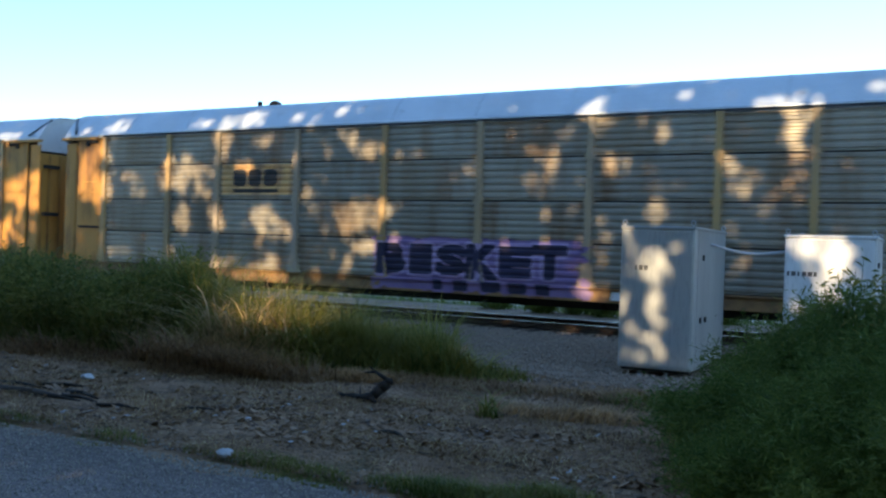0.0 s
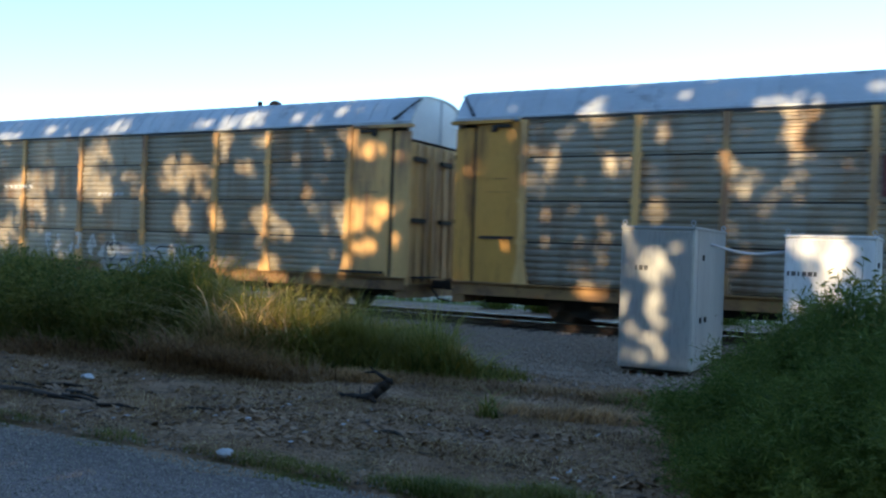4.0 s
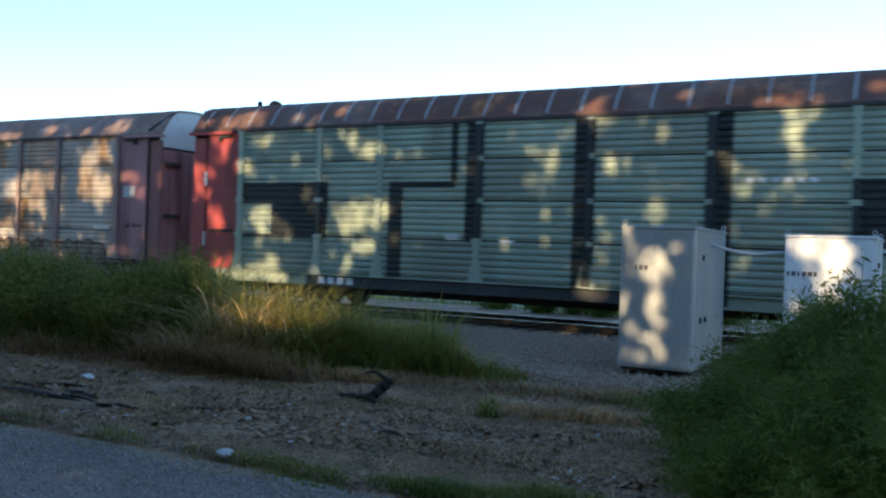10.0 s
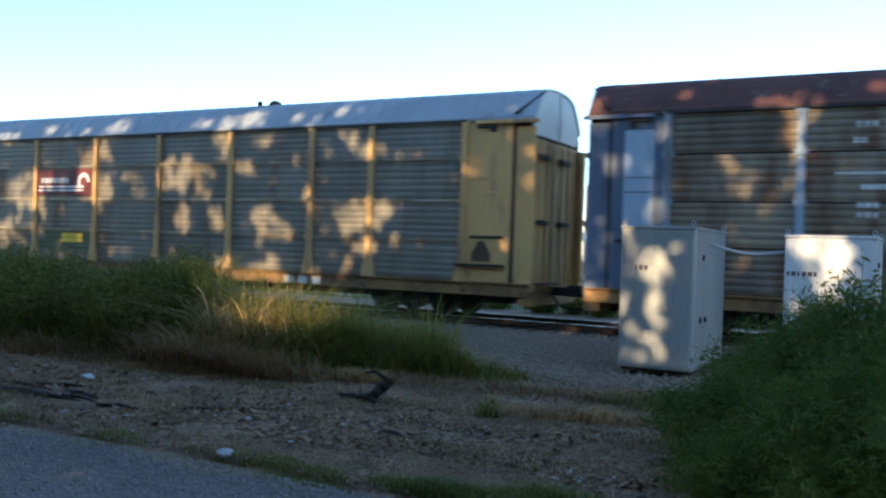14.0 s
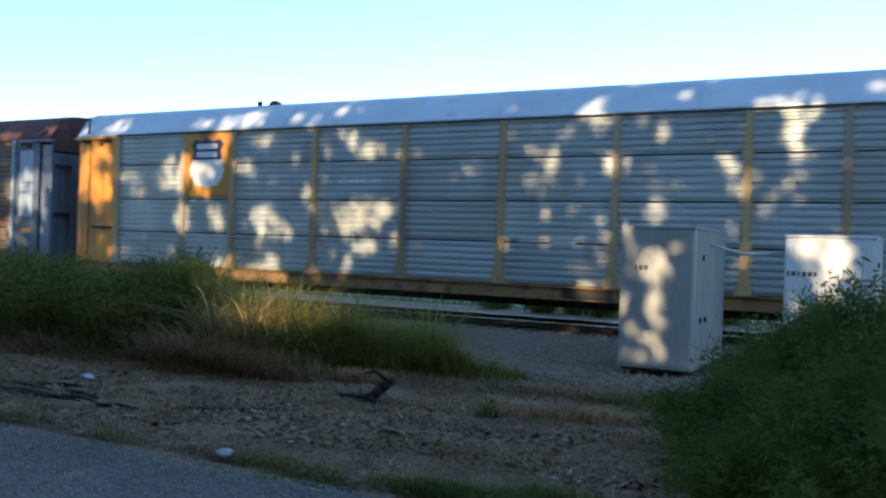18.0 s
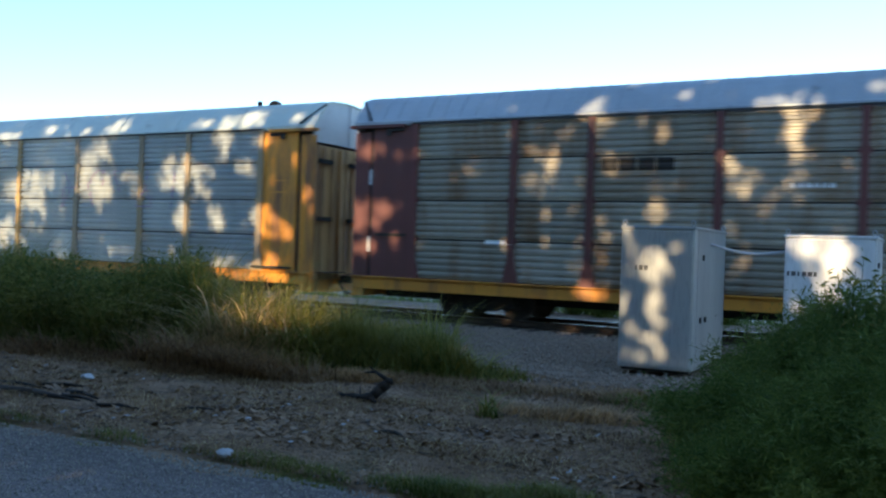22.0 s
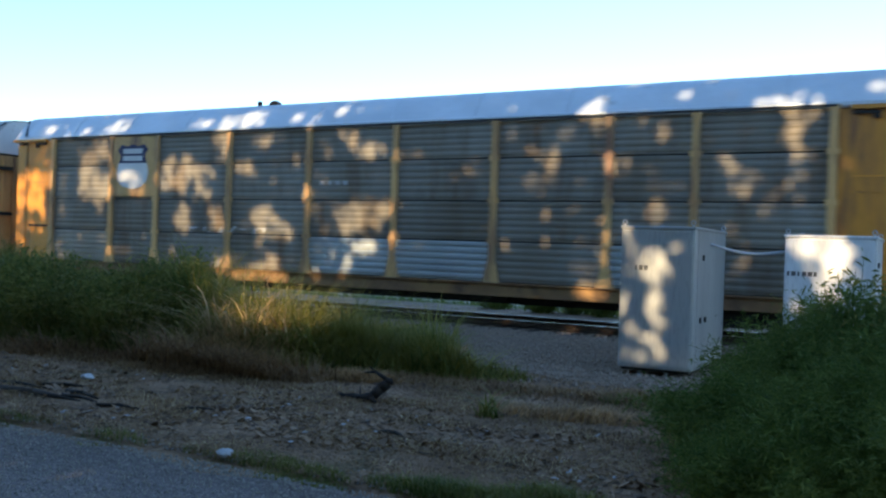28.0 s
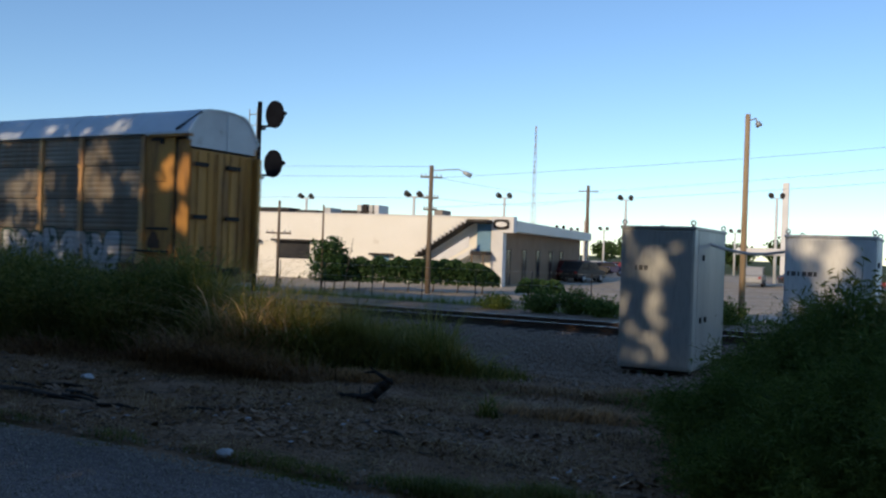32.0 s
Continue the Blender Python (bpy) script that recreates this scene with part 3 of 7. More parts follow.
        # two short white strips in the gap between end panel and corner column
        for z in (3.30, 1.56):
            part("reflector_strip", stored(("gap_fill", z, tall), lambda: boxes("reflector_strip", [(*X(1.29, 1.36), SIDE - 0.05, SIDE - 0.02, z, z + tall)], "white_paint", 0.006)), car, "short white strip in the column gap")
    part("end_sill", stored(("esill", e, c["sill"]), lambda: boxes("end_sill", [(*X(0.0, 1.85), SIDE + 0.03, -SIDE - 0.03, 0.62, 0.74), (*X(1.5, 1.85), SIDE + 0.02, -SIDE - 0.02, 0.40, 0.64)], c["sill"], 0.01)), car)
    coupler = part("coupler", stored(("coupler", e), lambda: boxes("coupler", [(*X(1.8, 2.35), -0.11, 0.11, 0.74 - 0.11, 0.74 + 0.11), (*X(2.25, 2.50), -0.18, 0.16, 0.62, 0.90)], "underframe", 0.03)), car, "dark cast knuckle coupler")
    part("air_hose", stored(("hose", e), lambda: tubes("air_hose", [((X(1.9, 1.9)[0], -0.3, 0.70), (X(2.15, 2.15)[0], -0.3, 0.38), 0.03), ((X(2.15, 2.15)[0], -0.3, 0.38), (X(2.48, 2.48)[0], -0.3, 0.33), 0.03)], "black_paint")), coupler)
    part("crossover_step", stored(("xstep", e), lambda: boxes("crossover_step", [(*X(1.85, 2.2), -1.3, -0.4, 0.92, 0.95)], "underframe")), car)


def railcar(c):
    car = thing("railcar", label=c["label"], category="railcar", group="autorack railcars of the freight train")
    roof = part("roof", stored(("roof", c["roof"]), lambda: roof_mesh(c["roof"])), car, c["roof_label"])
    for i in range(c.get("ribs", 12)):
        k = c.get("ribs", 12)
        r = part("roof_rib", stored(("rib", c["rib"]), lambda: roof_rib(c["rib"], *((0.03, 0.06) if c["rib"] != c["roof"] else (0.009, 0.018)))), roof)
        r.location = (-13.2 + 26.4 * i / (k - 1), 0, 0)
    part("inner_body", stored("liner", lambda: boxes("inner_body", [(-13.4, 13.4, SIDE + 0.06, -SIDE - 0.06, 0.75, 4.85)], "liner")), car)
    # a dark rail draws the shadow line beneath the roof edge
    part("eave_rail", stored(("eave", c["eave"]), lambda: boxes("eave_rail", [(-11.8, 11.8, SIDE - 0.095, SIDE + 0.03, 4.835, 4.885)], c["eave"])), car)
    for s in (-1, 1):
        part("side_sill", stored(("sill", s, c["sill"]), lambda: boxes("side_sill", [(-13.55, 13.55, *((SIDE - 0.03, SIDE + 0.09) if s < 0 else (-SIDE - 0.09, -SIDE + 0.03)), 0.60, 0.91), (-13.55, 13.55, *((SIDE - 0.10, SIDE) if s < 0 else (-SIDE, -SIDE + 0.10)), 0.89, 0.93)], c["sill"], 0.008)), car, "long painted side sill")
    part("centre_sill", stored("csill", lambda: boxes("centre_sill", [(-13.3, 13.3, -0.33, 0.33, 0.36, 0.75), (-2.0, 1.2, -0.9, -0.4, 0.42, 0.72), (3.0, 4.4, -1.0, -0.6, 0.45, 0.72)] + [(-8 + i * 2.0, -7.9 + i * 2.0, -1.42, 1.42, 0.55, 0.75) for i in range(9)], "underframe", 0.0)), car)
    for x in POSTS:
        p = part("side_post", post_mesh(c["post"]), car)
        p.location = (x, 0, 0)
        q = part("side_post", post_mesh(c["post"]), car)
        q.location, q.rotation_euler = (x, 0, 0), (0, 0, math.pi)
    special = c.get("special", {})
    for i in range(9):
        a, b = POSTS[i] + 0.075, POSTS[i + 1] - 0.075
        for j, (z0, z1) in enumerate(TIERS):
            me, mid = corrugated("screen_panel", a, b, z0, z1, special.get((i, j), c["panel"]))
            part("screen_panel", me, car).location = (mid, 0, 0)
        me, mid = corrugated("far_screen", a, b, 0.95, 4.86, c["panel"])
        q = part("screen_panel", me, car)
        q.location, q.rotation_euler = (mid, 0, 0), (0, 0, math.pi)
    if "tier_rail" in c:
        for z in (1.92, 2.90, 3.94):
            part("tier_rail", stored(("tier_rail", z), lambda: boxes("tier_rail", [(-11.7, 11.7, SIDE - 0.05, SIDE + 0.02, z - 0.03, z + 0.03)], c["tier_rail"])), car, "pale horizontal rail between panel tiers")
    for e in (-1, 1):
        end_parts(car, e, c)
    wheels = []
    for x in (-10.0, 10.0):
        wheels += [(w, x + d) for w, d in truck_parts(car, x)]
    if "deco" in c:
        c["deco"](car)
    return car, wheels


# ---- plants ----
def blades(name, count, place, height, width, lean, material, seed, segs=3, spread=6.2832, least=0.55):
    """Many curved tapering blades as one mesh. place(rng) gives the foot and a height factor."""
    rng = random.Random(seed)
    verts, faces = [], []
    for _ in range(count):
        x, y, z, f = place(rng)
        h = height * f * rng.uniform(least, 1.1)
        a = rng.uniform(0, spread)
        b = a + math.pi / 2
        k = lean * rng.uniform(0.2, 1.0) * h
        w = width * rng.uniform(0.6, 1.2)
        base = len(verts)
        for i in range(segs + 1):
            t = i / segs
            ww = w * (1 - t) ** 0.7 * 0.5 if i < segs else 0.0005
            cx, cy, cz = x + math.cos(a) * k * t * t, y + math.sin(a) * k * t * t, z + h * (t - 0.35 * lean * t * t)
            verts.append((cx - math.cos(b) * ww, cy - math.sin(b) * ww, cz))
            verts.append((cx + math.cos(b) * ww, cy + math.sin(b) * ww, cz))
        for i in range(segs):
            o = base + 2 * i
            faces.append((o, o + 1, o + 3, o + 2))
    return mesh_of(name, verts, faces, material)


def mound(cx, cy, rx, ry):
    """A place function for a patch of plants, dense in the middle."""
    def place(rng):
        while True:
            u, v = rng.uniform(-1, 1), rng.uniform(-1, 1)
            d = u * u + v * v
            if d < 1 and rng.random() > d * 0.5:
                x, y = cx + u * rx, cy + v * ry
                f = (1 - 0.55 * d) * (0.8 + 0.4 * noise.noise(Vector((x * 0.9, y * 0.9, 5))))
                return x, y, ground_z(x, y) - 0.02, f
    return place


def build_grass():
    spots = [  # x, y, half sizes, height, count, material, seed
        (-14.2, -9.9, 2.6, 2.4, 2.6, 8500, "grass", 1), (-12.2, -9.2, 1.6, 1.7, 2.35, 5600, "grass", 2), (-18.5, -9.5, 3.4, 2.8, 3.0, 5200, "grass", 5),
        (-11.9, -8.7, 1.4, 1.3, 1.7, 3600, "grass", 3), (-8.3, -8.4, 1.6, 1.0, 0.95, 2200, "grass", 4), (-7.2, -9.4, 1.4, 0.7, 1.15, 1500, "grass_light", 14), (-9.4, -10.0, 0.6, 0.35, 3.1, 450, "grass_light", 91), (-8.5, -10.0, 0.7, 0.35, 2.6, 850, "grass_light", 92), (-9.2, -10.2, 0.8, 0.3, 2.6, 260, "straw", 101),
        (-7.5, -9.9, 0.8, 0.35, 2.3, 1000, "grass_light", 93), (-6.4, -9.8, 0.7, 0.35, 1.75, 800, "grass_light", 94), (-10.4, -10.1, 0.45, 0.35, 4.0, 350, "grass", 95), (-11.2, -10.7, 0.8, 0.35, 2.5, 900, "grass_light", 96),
        (-12.9, -11.5, 1.9, 0.6, 1.0, 2600, "grass", 17), (-10.3, -10.6, 0.7, 0.5, 1.5, 900, "grass", 15), (-8.4, -9.9, 1.0, 0.4, 0.9, 600, "grass_light", 16),
        (-8.9, -11.35, 1.5, 0.35, 1.1, 1500, "matted", 7), (-3.4, -11.9, 0.9, 0.35, 0.5, 900, "matted", 35), (-8.6, -11.7, 1.7, 0.35, 0.9, 1500, "thatch", 32), (-11.6, -11.9, 1.9, 0.45, 0.75, 1500, "thatch", 33), (-12.6, -12.1, 2.4, 0.5, 0.5, 1800, "thatch", 8),
        (-7.0, -11.1, 1.0, 0.4, 0.45, 1300, "matted", 26), (-8.9, -12.1, 1.3, 0.3, 0.30, 900, "thatch", 27),
        (-5.6, -10.6, 1.6, 0.7, 0.30, 1800, "thatch", 9), (-6.0, -9.9, 1.2, 0.5, 0.42, 1000, "grass_light", 18), (-2.9, -10.0, 1.0, 0.9, 0.35, 1100, "thatch", 10), (-3.9, -10.6, 1.6, 0.6, 0.34, 1100, "thatch", 20),
        (-5.3, -9.6, 0.5, 0.4, 0.5, 300, "grass", 11), (-2.6, -10.6, 0.9, 0.6, 0.3, 700, "grass", 19)]
    names = {"straw": "dry pale grass among the tall weeds", "grass": "tall green weeds and grass beside the ballast", "grass_light": "yellowish green thin grass by the ballast", "thatch": "dead brown grass under the tall weeds", "matted": "dark matted dead grass under the tall weeds"}
    for x, y, rx, ry, h, k, m, seed in spots:
        tagged(part("tall_grass", blades("tall_grass", k, mound(x, y, rx, ry), h, 0.024 if m == "grass" else 0.015, 1.5 if m in ("thatch", "matted") else 0.9, m, seed, least=0.4)), names[m], "grass", kind="stuff")
    # broad arching blades of coarse tufts: x, y, half sizes, height, count, blade width, material, seed
    tufts = [(-9.55, -10.75, 0.45, 0.20, 2.9, 90, 0.034, "straw", 74), (-9.0, -10.7, 0.45, 0.20, 2.9, 100, 0.034, "straw", 75), (-8.4, -10.7, 0.45, 0.20, 2.4, 80, 0.032, "straw", 76), (-9.1, -10.75, 0.80, 0.20, 3.0, 40, 0.032, "straw", 61),
             (-8.8, -11.05, 0.90, 0.15, 1.7, 110, 0.026, "straw", 62), (-9.8, -11.1, 0.40, 0.20, 1.9, 60, 0.032, "straw", 63), (-9.0, -10.6, 0.75, 0.25, 2.6, 120, 0.036, "grass_light", 64), (-9.95, -10.7, 0.50, 0.25, 3.0, 120, 0.036, "grass_light", 65),
             (-8.0, -10.6, 0.60, 0.25, 2.1, 170, 0.034, "grass_light", 66), (-7.2, -10.2, 0.70, 0.35, 1.75, 260, 0.030, "grass_light", 67), (-6.4, -9.9, 0.70, 0.35, 1.4, 260, 0.028, "grass_light", 68), (-5.6, -9.8, 0.50, 0.30, 1.0, 160, 0.026, "grass_light", 71),
             (-7.0, -10.5, 0.9, 0.2, 1.5, 90, 0.028, "grass", 81), (-6.0, -10.2, 0.6, 0.2, 1.3, 90, 0.028, "grass", 82), (-11.6, -11.2, 0.7, 0.4, 2.4, 260, 0.032, "grass", 69), (-13.4, -11.9, 0.9, 0.4, 2.2, 300, 0.032, "grass", 70),
             (-10.8, -11.3, 0.5, 0.3, 1.8, 180, 0.032, "grass", 72), (-10.3, -11.6, 0.5, 0.2, 1.4, 90, 0.026, "thatch", 77), (-8.3, -11.8, 0.8, 0.25, 1.3, 260, 0.020, "thatch", 78), (-9.4, -11.8, 0.7, 0.25, 1.4, 260, 0.020, "thatch", 79),
             (-11.9, -12.1, 0.9, 0.2, 1.1, 120, 0.024, "thatch", 83), (-7.3, -11.3, 0.6, 0.2, 1.0, 90, 0.022, "thatch", 80), (-4.1, -12.4, 0.16, 0.12, 1.1, 40, 0.028, "grass", 73), (-8.6, -10.2, 0.7, 0.3, 2.8, 200, 0.032, "grass_light", 89), (-7.9, -10.1, 0.6, 0.3, 2.3, 200, 0.030, "grass_light", 90), (-13.6, -12.3, 0.9, 0.2, 0.9, 100, 0.024, "thatch", 84),
             (-9.6, -11.3, 0.6, 0.2, 1.7, 70, 0.026, "grass_light", 97), (-8.6, -11.2, 0.7, 0.2, 1.6, 80, 0.026, "grass", 98), (-7.7, -11.0, 0.6, 0.2, 1.5, 80, 0.026, "grass_light", 99), (-9.0, -11.6, 1.1, 0.2, 1.2, 160, 0.022, "straw", 100),
             (-8.0, -9.8, 0.8, 0.4, 2.0, 260, 0.030, "grass_light", 85), (-7.3, -9.4, 0.8, 0.4, 1.6, 240, 0.028, "grass_light", 86), (-9.3, -10.2, 0.7, 0.3, 2.6, 160, 0.034, "grass_light", 87), (-9.6, -9.6, 0.6, 0.3, 2.2, 160, 0.032, "grass", 88)]
    for x, y, rx, ry, h, k, w, m, seed in tufts:
        label = {"straw": "arching dry pale grass tuft in sunlight", "thatch": "dead brown grass tuft"}.get(m, "coarse arching green grass tuft")
        tagged(part("grass_tuft", blades("grass_tuft", k, mound(x, y, rx, ry), h, w, 1.5, m, seed, 5, least=0.25)), label, "grass", kind="stuff")

    def strip(x0, x1, y0, y1, thin):
        def place(rng):
            while True:
                x, y = rng.uniform(x0, x1), rng.uniform(y0, y1)
                d = noise.noise(Vector((x * 0.8, y * 1.6, 2)))
                if d > thin:
                    return x, y, ground_z(x, y) - 0.01, 0.6 + d
        return place
    tagged(part("verge_grass", blades("verge_grass", 2600, strip(-11, -3, -15.85, -15.35, 0.12), 0.09, 0.008, 0.8, "grass", 21, 2)), "short green grass along the road edge", "grass", kind="stuff")
    for gx, gy, gr, count, seed in ((-3.0, -15.35, 0.75, 2000, 28), (-2.3, -15.1, 0.5, 900, 29), (-4.8, -15.35, 0.35, 350, 30), (-8.3, -15.5, 0.9, 420, 31), (-6.4, -15.45, 0.4, 260, 34)):
        tagged(part("verge_grass", blades("verge_grass", count, mound(gx, gy, gr, 0.22), 0.22, 0.009, 0.9, "grass", seed, 2)), "short green grass along the road edge", "grass", kind="stuff")
    tagged(part("dead_grass", blades("dead_grass", 52000, strip(-14, 0, -15.5, -9.0, -0.3), 0.17, 0.013, 1.9, "thatch", 22, 2)), "flattened dead grass on bare soil", "grass", kind="stuff")
    tagged(part("verge_grass", blades("verge_grass", 2600, strip(-4.6, -1.4, -15.75, -15.05, 0.0), 0.15, 0.009, 0.8, "grass", 23, 2)), "short green grass along the road edge", "grass", kind="stuff")
    tagged(part("straw_litter", blades("straw_litter", 5600, strip(-14, 0, -15.4, -9.4, -0.05), 0.20, 0.012, 2.2, "straw", 25, 2)), "pale broken straw scattered on the soil", "straw", kind="stuff")
    tagged(part("trackside_weeds", blades("trackside_weeds", 4200, strip(-34, 8, 7.0, 12.5, 0.0), 0.45, 0.03, 0.7, "weed", 24, 2)), "low green weeds beyond the track", "weeds", kind="stuff")


def shrub(x, y, radius, height, count, seed, label, leaf=(0.045, 0.12, 0.003, 0.0065), material="weed", name="shrub"):
    """A feathery weed bush: thin stems that carry many fine leaflets."""
    rng = random.Random(seed)
    z0 = ground_z(x, y) - 0.03
    bush = thing(name, (x, y, z0), label=label, category="shrub", group="feathery roadside shrubs")
    bm = bmesh.new()
    verts, faces = [], []
    stems = 70
    for s in range(stems):
        a = rng.uniform(0, 2 * math.pi)
        d = radius * math.sqrt(rng.random())
        hh = height * (1 - 0.45 * (d / radius) ** 2) * rng.uniform(0.75, 1.12)
        foot = Vector((math.cos(a) * d * 0.55, math.sin(a) * d * 0.55, 0))
        tip = Vector((math.cos(a) * d * 1.15, math.sin(a) * d * 1.15, hh))
        mid = foot.lerp(tip, 0.5) + Vector((0, 0, hh * 0.12))
        add_tube(bm, foot, mid, 0.012, 0.008, n=5, caps=False)
        add_tube(bm, mid, tip, 0.008, 0.002, n=5, caps=False)
        for _ in range(count // stems):
            t = rng.random() ** 0.75
            p = foot.lerp(mid, t * 2) if t < 0.5 else mid.lerp(tip, t * 2 - 1)
            p = p + Vector((rng.gauss(0, 0.11), rng.gauss(0, 0.11), rng.gauss(0, 0.07)))
            out = Vector((rng.gauss(0, 1), rng.gauss(0, 1), rng.gauss(0.5, 0.7))).normalized()
            side = out.cross(Vector((rng.gauss(0, 1), rng.gauss(0, 1), rng.gauss(0, 1)))).normalized()
            ln, wd = rng.uniform(leaf[0], leaf[1]), rng.uniform(leaf[2], leaf[3])
            b = len(verts)
            verts += [p - side * wd * 0.4, p + side * wd * 0.4, p + out * ln * 0.55 + side * wd, p + out * ln - Vector((0, 0, 0.012)), p + out * ln * 0.55 - side * wd]
            faces.append((b, b + 1, b + 2, b + 3, b + 4))
    tagged(part("branching_stem", bm_mesh("branching_stem", bm, "weed"), bush), kind="stuff")
    tagged(part("foliage", mesh_of("foliage", verts, faces, material), bush), kind="stuff")
    return bush


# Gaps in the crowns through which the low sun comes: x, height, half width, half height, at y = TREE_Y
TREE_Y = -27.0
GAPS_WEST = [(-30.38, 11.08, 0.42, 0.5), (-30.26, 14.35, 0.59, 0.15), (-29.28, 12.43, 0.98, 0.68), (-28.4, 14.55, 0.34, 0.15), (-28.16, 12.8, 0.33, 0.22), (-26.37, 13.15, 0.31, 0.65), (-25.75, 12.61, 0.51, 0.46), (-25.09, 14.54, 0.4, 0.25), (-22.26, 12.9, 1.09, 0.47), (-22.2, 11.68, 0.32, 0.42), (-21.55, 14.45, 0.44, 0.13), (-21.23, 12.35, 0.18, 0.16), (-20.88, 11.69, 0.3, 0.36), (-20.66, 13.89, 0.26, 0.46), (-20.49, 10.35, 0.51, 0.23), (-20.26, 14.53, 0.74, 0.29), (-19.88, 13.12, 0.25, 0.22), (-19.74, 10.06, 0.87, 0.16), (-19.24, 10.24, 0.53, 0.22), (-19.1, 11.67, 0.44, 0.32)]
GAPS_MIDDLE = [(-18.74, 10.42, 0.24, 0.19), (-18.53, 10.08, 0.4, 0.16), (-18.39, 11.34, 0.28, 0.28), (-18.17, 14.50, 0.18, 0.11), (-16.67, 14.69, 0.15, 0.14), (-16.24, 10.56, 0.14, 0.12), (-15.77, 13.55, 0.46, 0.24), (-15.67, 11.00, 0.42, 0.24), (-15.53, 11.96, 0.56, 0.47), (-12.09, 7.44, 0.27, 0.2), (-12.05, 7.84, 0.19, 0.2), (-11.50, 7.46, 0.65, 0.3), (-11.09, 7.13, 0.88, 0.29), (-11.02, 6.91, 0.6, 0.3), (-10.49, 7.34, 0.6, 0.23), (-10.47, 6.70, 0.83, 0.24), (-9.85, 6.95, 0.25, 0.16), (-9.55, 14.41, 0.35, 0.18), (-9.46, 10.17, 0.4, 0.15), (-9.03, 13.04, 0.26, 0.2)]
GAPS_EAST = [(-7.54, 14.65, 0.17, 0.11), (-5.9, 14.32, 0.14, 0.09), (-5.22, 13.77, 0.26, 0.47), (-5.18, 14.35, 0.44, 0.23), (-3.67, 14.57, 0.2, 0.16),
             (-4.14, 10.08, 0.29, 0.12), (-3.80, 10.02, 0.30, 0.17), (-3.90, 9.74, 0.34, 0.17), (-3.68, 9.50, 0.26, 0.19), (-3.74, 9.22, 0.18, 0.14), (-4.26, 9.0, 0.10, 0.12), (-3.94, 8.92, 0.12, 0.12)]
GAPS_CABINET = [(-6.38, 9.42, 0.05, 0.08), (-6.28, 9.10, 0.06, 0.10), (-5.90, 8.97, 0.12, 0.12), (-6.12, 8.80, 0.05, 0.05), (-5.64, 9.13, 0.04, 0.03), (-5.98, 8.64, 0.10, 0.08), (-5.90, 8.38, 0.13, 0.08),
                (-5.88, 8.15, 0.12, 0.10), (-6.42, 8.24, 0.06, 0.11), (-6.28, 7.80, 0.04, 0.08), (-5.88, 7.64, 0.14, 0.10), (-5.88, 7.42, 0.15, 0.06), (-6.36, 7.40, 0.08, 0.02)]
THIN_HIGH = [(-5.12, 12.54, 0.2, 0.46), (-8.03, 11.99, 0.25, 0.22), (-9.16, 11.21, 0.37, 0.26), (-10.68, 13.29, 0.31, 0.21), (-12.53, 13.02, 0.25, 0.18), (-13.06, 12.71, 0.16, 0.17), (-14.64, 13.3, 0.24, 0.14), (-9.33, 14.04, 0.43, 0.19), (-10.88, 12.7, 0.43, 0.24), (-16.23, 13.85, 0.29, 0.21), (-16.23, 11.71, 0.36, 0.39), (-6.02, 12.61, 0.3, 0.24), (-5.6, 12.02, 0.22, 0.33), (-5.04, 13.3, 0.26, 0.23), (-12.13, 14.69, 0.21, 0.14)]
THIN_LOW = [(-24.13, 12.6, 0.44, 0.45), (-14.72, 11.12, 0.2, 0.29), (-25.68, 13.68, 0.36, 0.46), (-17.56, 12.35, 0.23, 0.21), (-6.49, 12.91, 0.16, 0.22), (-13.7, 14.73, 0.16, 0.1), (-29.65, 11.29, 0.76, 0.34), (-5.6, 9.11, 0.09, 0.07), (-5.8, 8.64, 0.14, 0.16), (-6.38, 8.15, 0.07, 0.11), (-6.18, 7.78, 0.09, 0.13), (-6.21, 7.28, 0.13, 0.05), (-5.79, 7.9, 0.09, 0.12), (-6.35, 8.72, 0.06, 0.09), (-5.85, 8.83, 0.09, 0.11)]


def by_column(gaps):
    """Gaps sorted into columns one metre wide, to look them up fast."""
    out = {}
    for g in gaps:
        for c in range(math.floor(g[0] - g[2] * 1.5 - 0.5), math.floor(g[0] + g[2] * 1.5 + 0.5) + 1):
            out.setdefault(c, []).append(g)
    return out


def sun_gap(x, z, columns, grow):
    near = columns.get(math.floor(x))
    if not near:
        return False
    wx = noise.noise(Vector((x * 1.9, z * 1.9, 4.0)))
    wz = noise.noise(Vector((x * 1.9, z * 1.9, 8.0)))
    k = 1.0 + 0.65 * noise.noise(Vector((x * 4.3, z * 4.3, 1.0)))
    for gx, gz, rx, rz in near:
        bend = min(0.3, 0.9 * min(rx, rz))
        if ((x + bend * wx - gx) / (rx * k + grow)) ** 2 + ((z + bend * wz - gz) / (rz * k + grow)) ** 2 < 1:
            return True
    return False


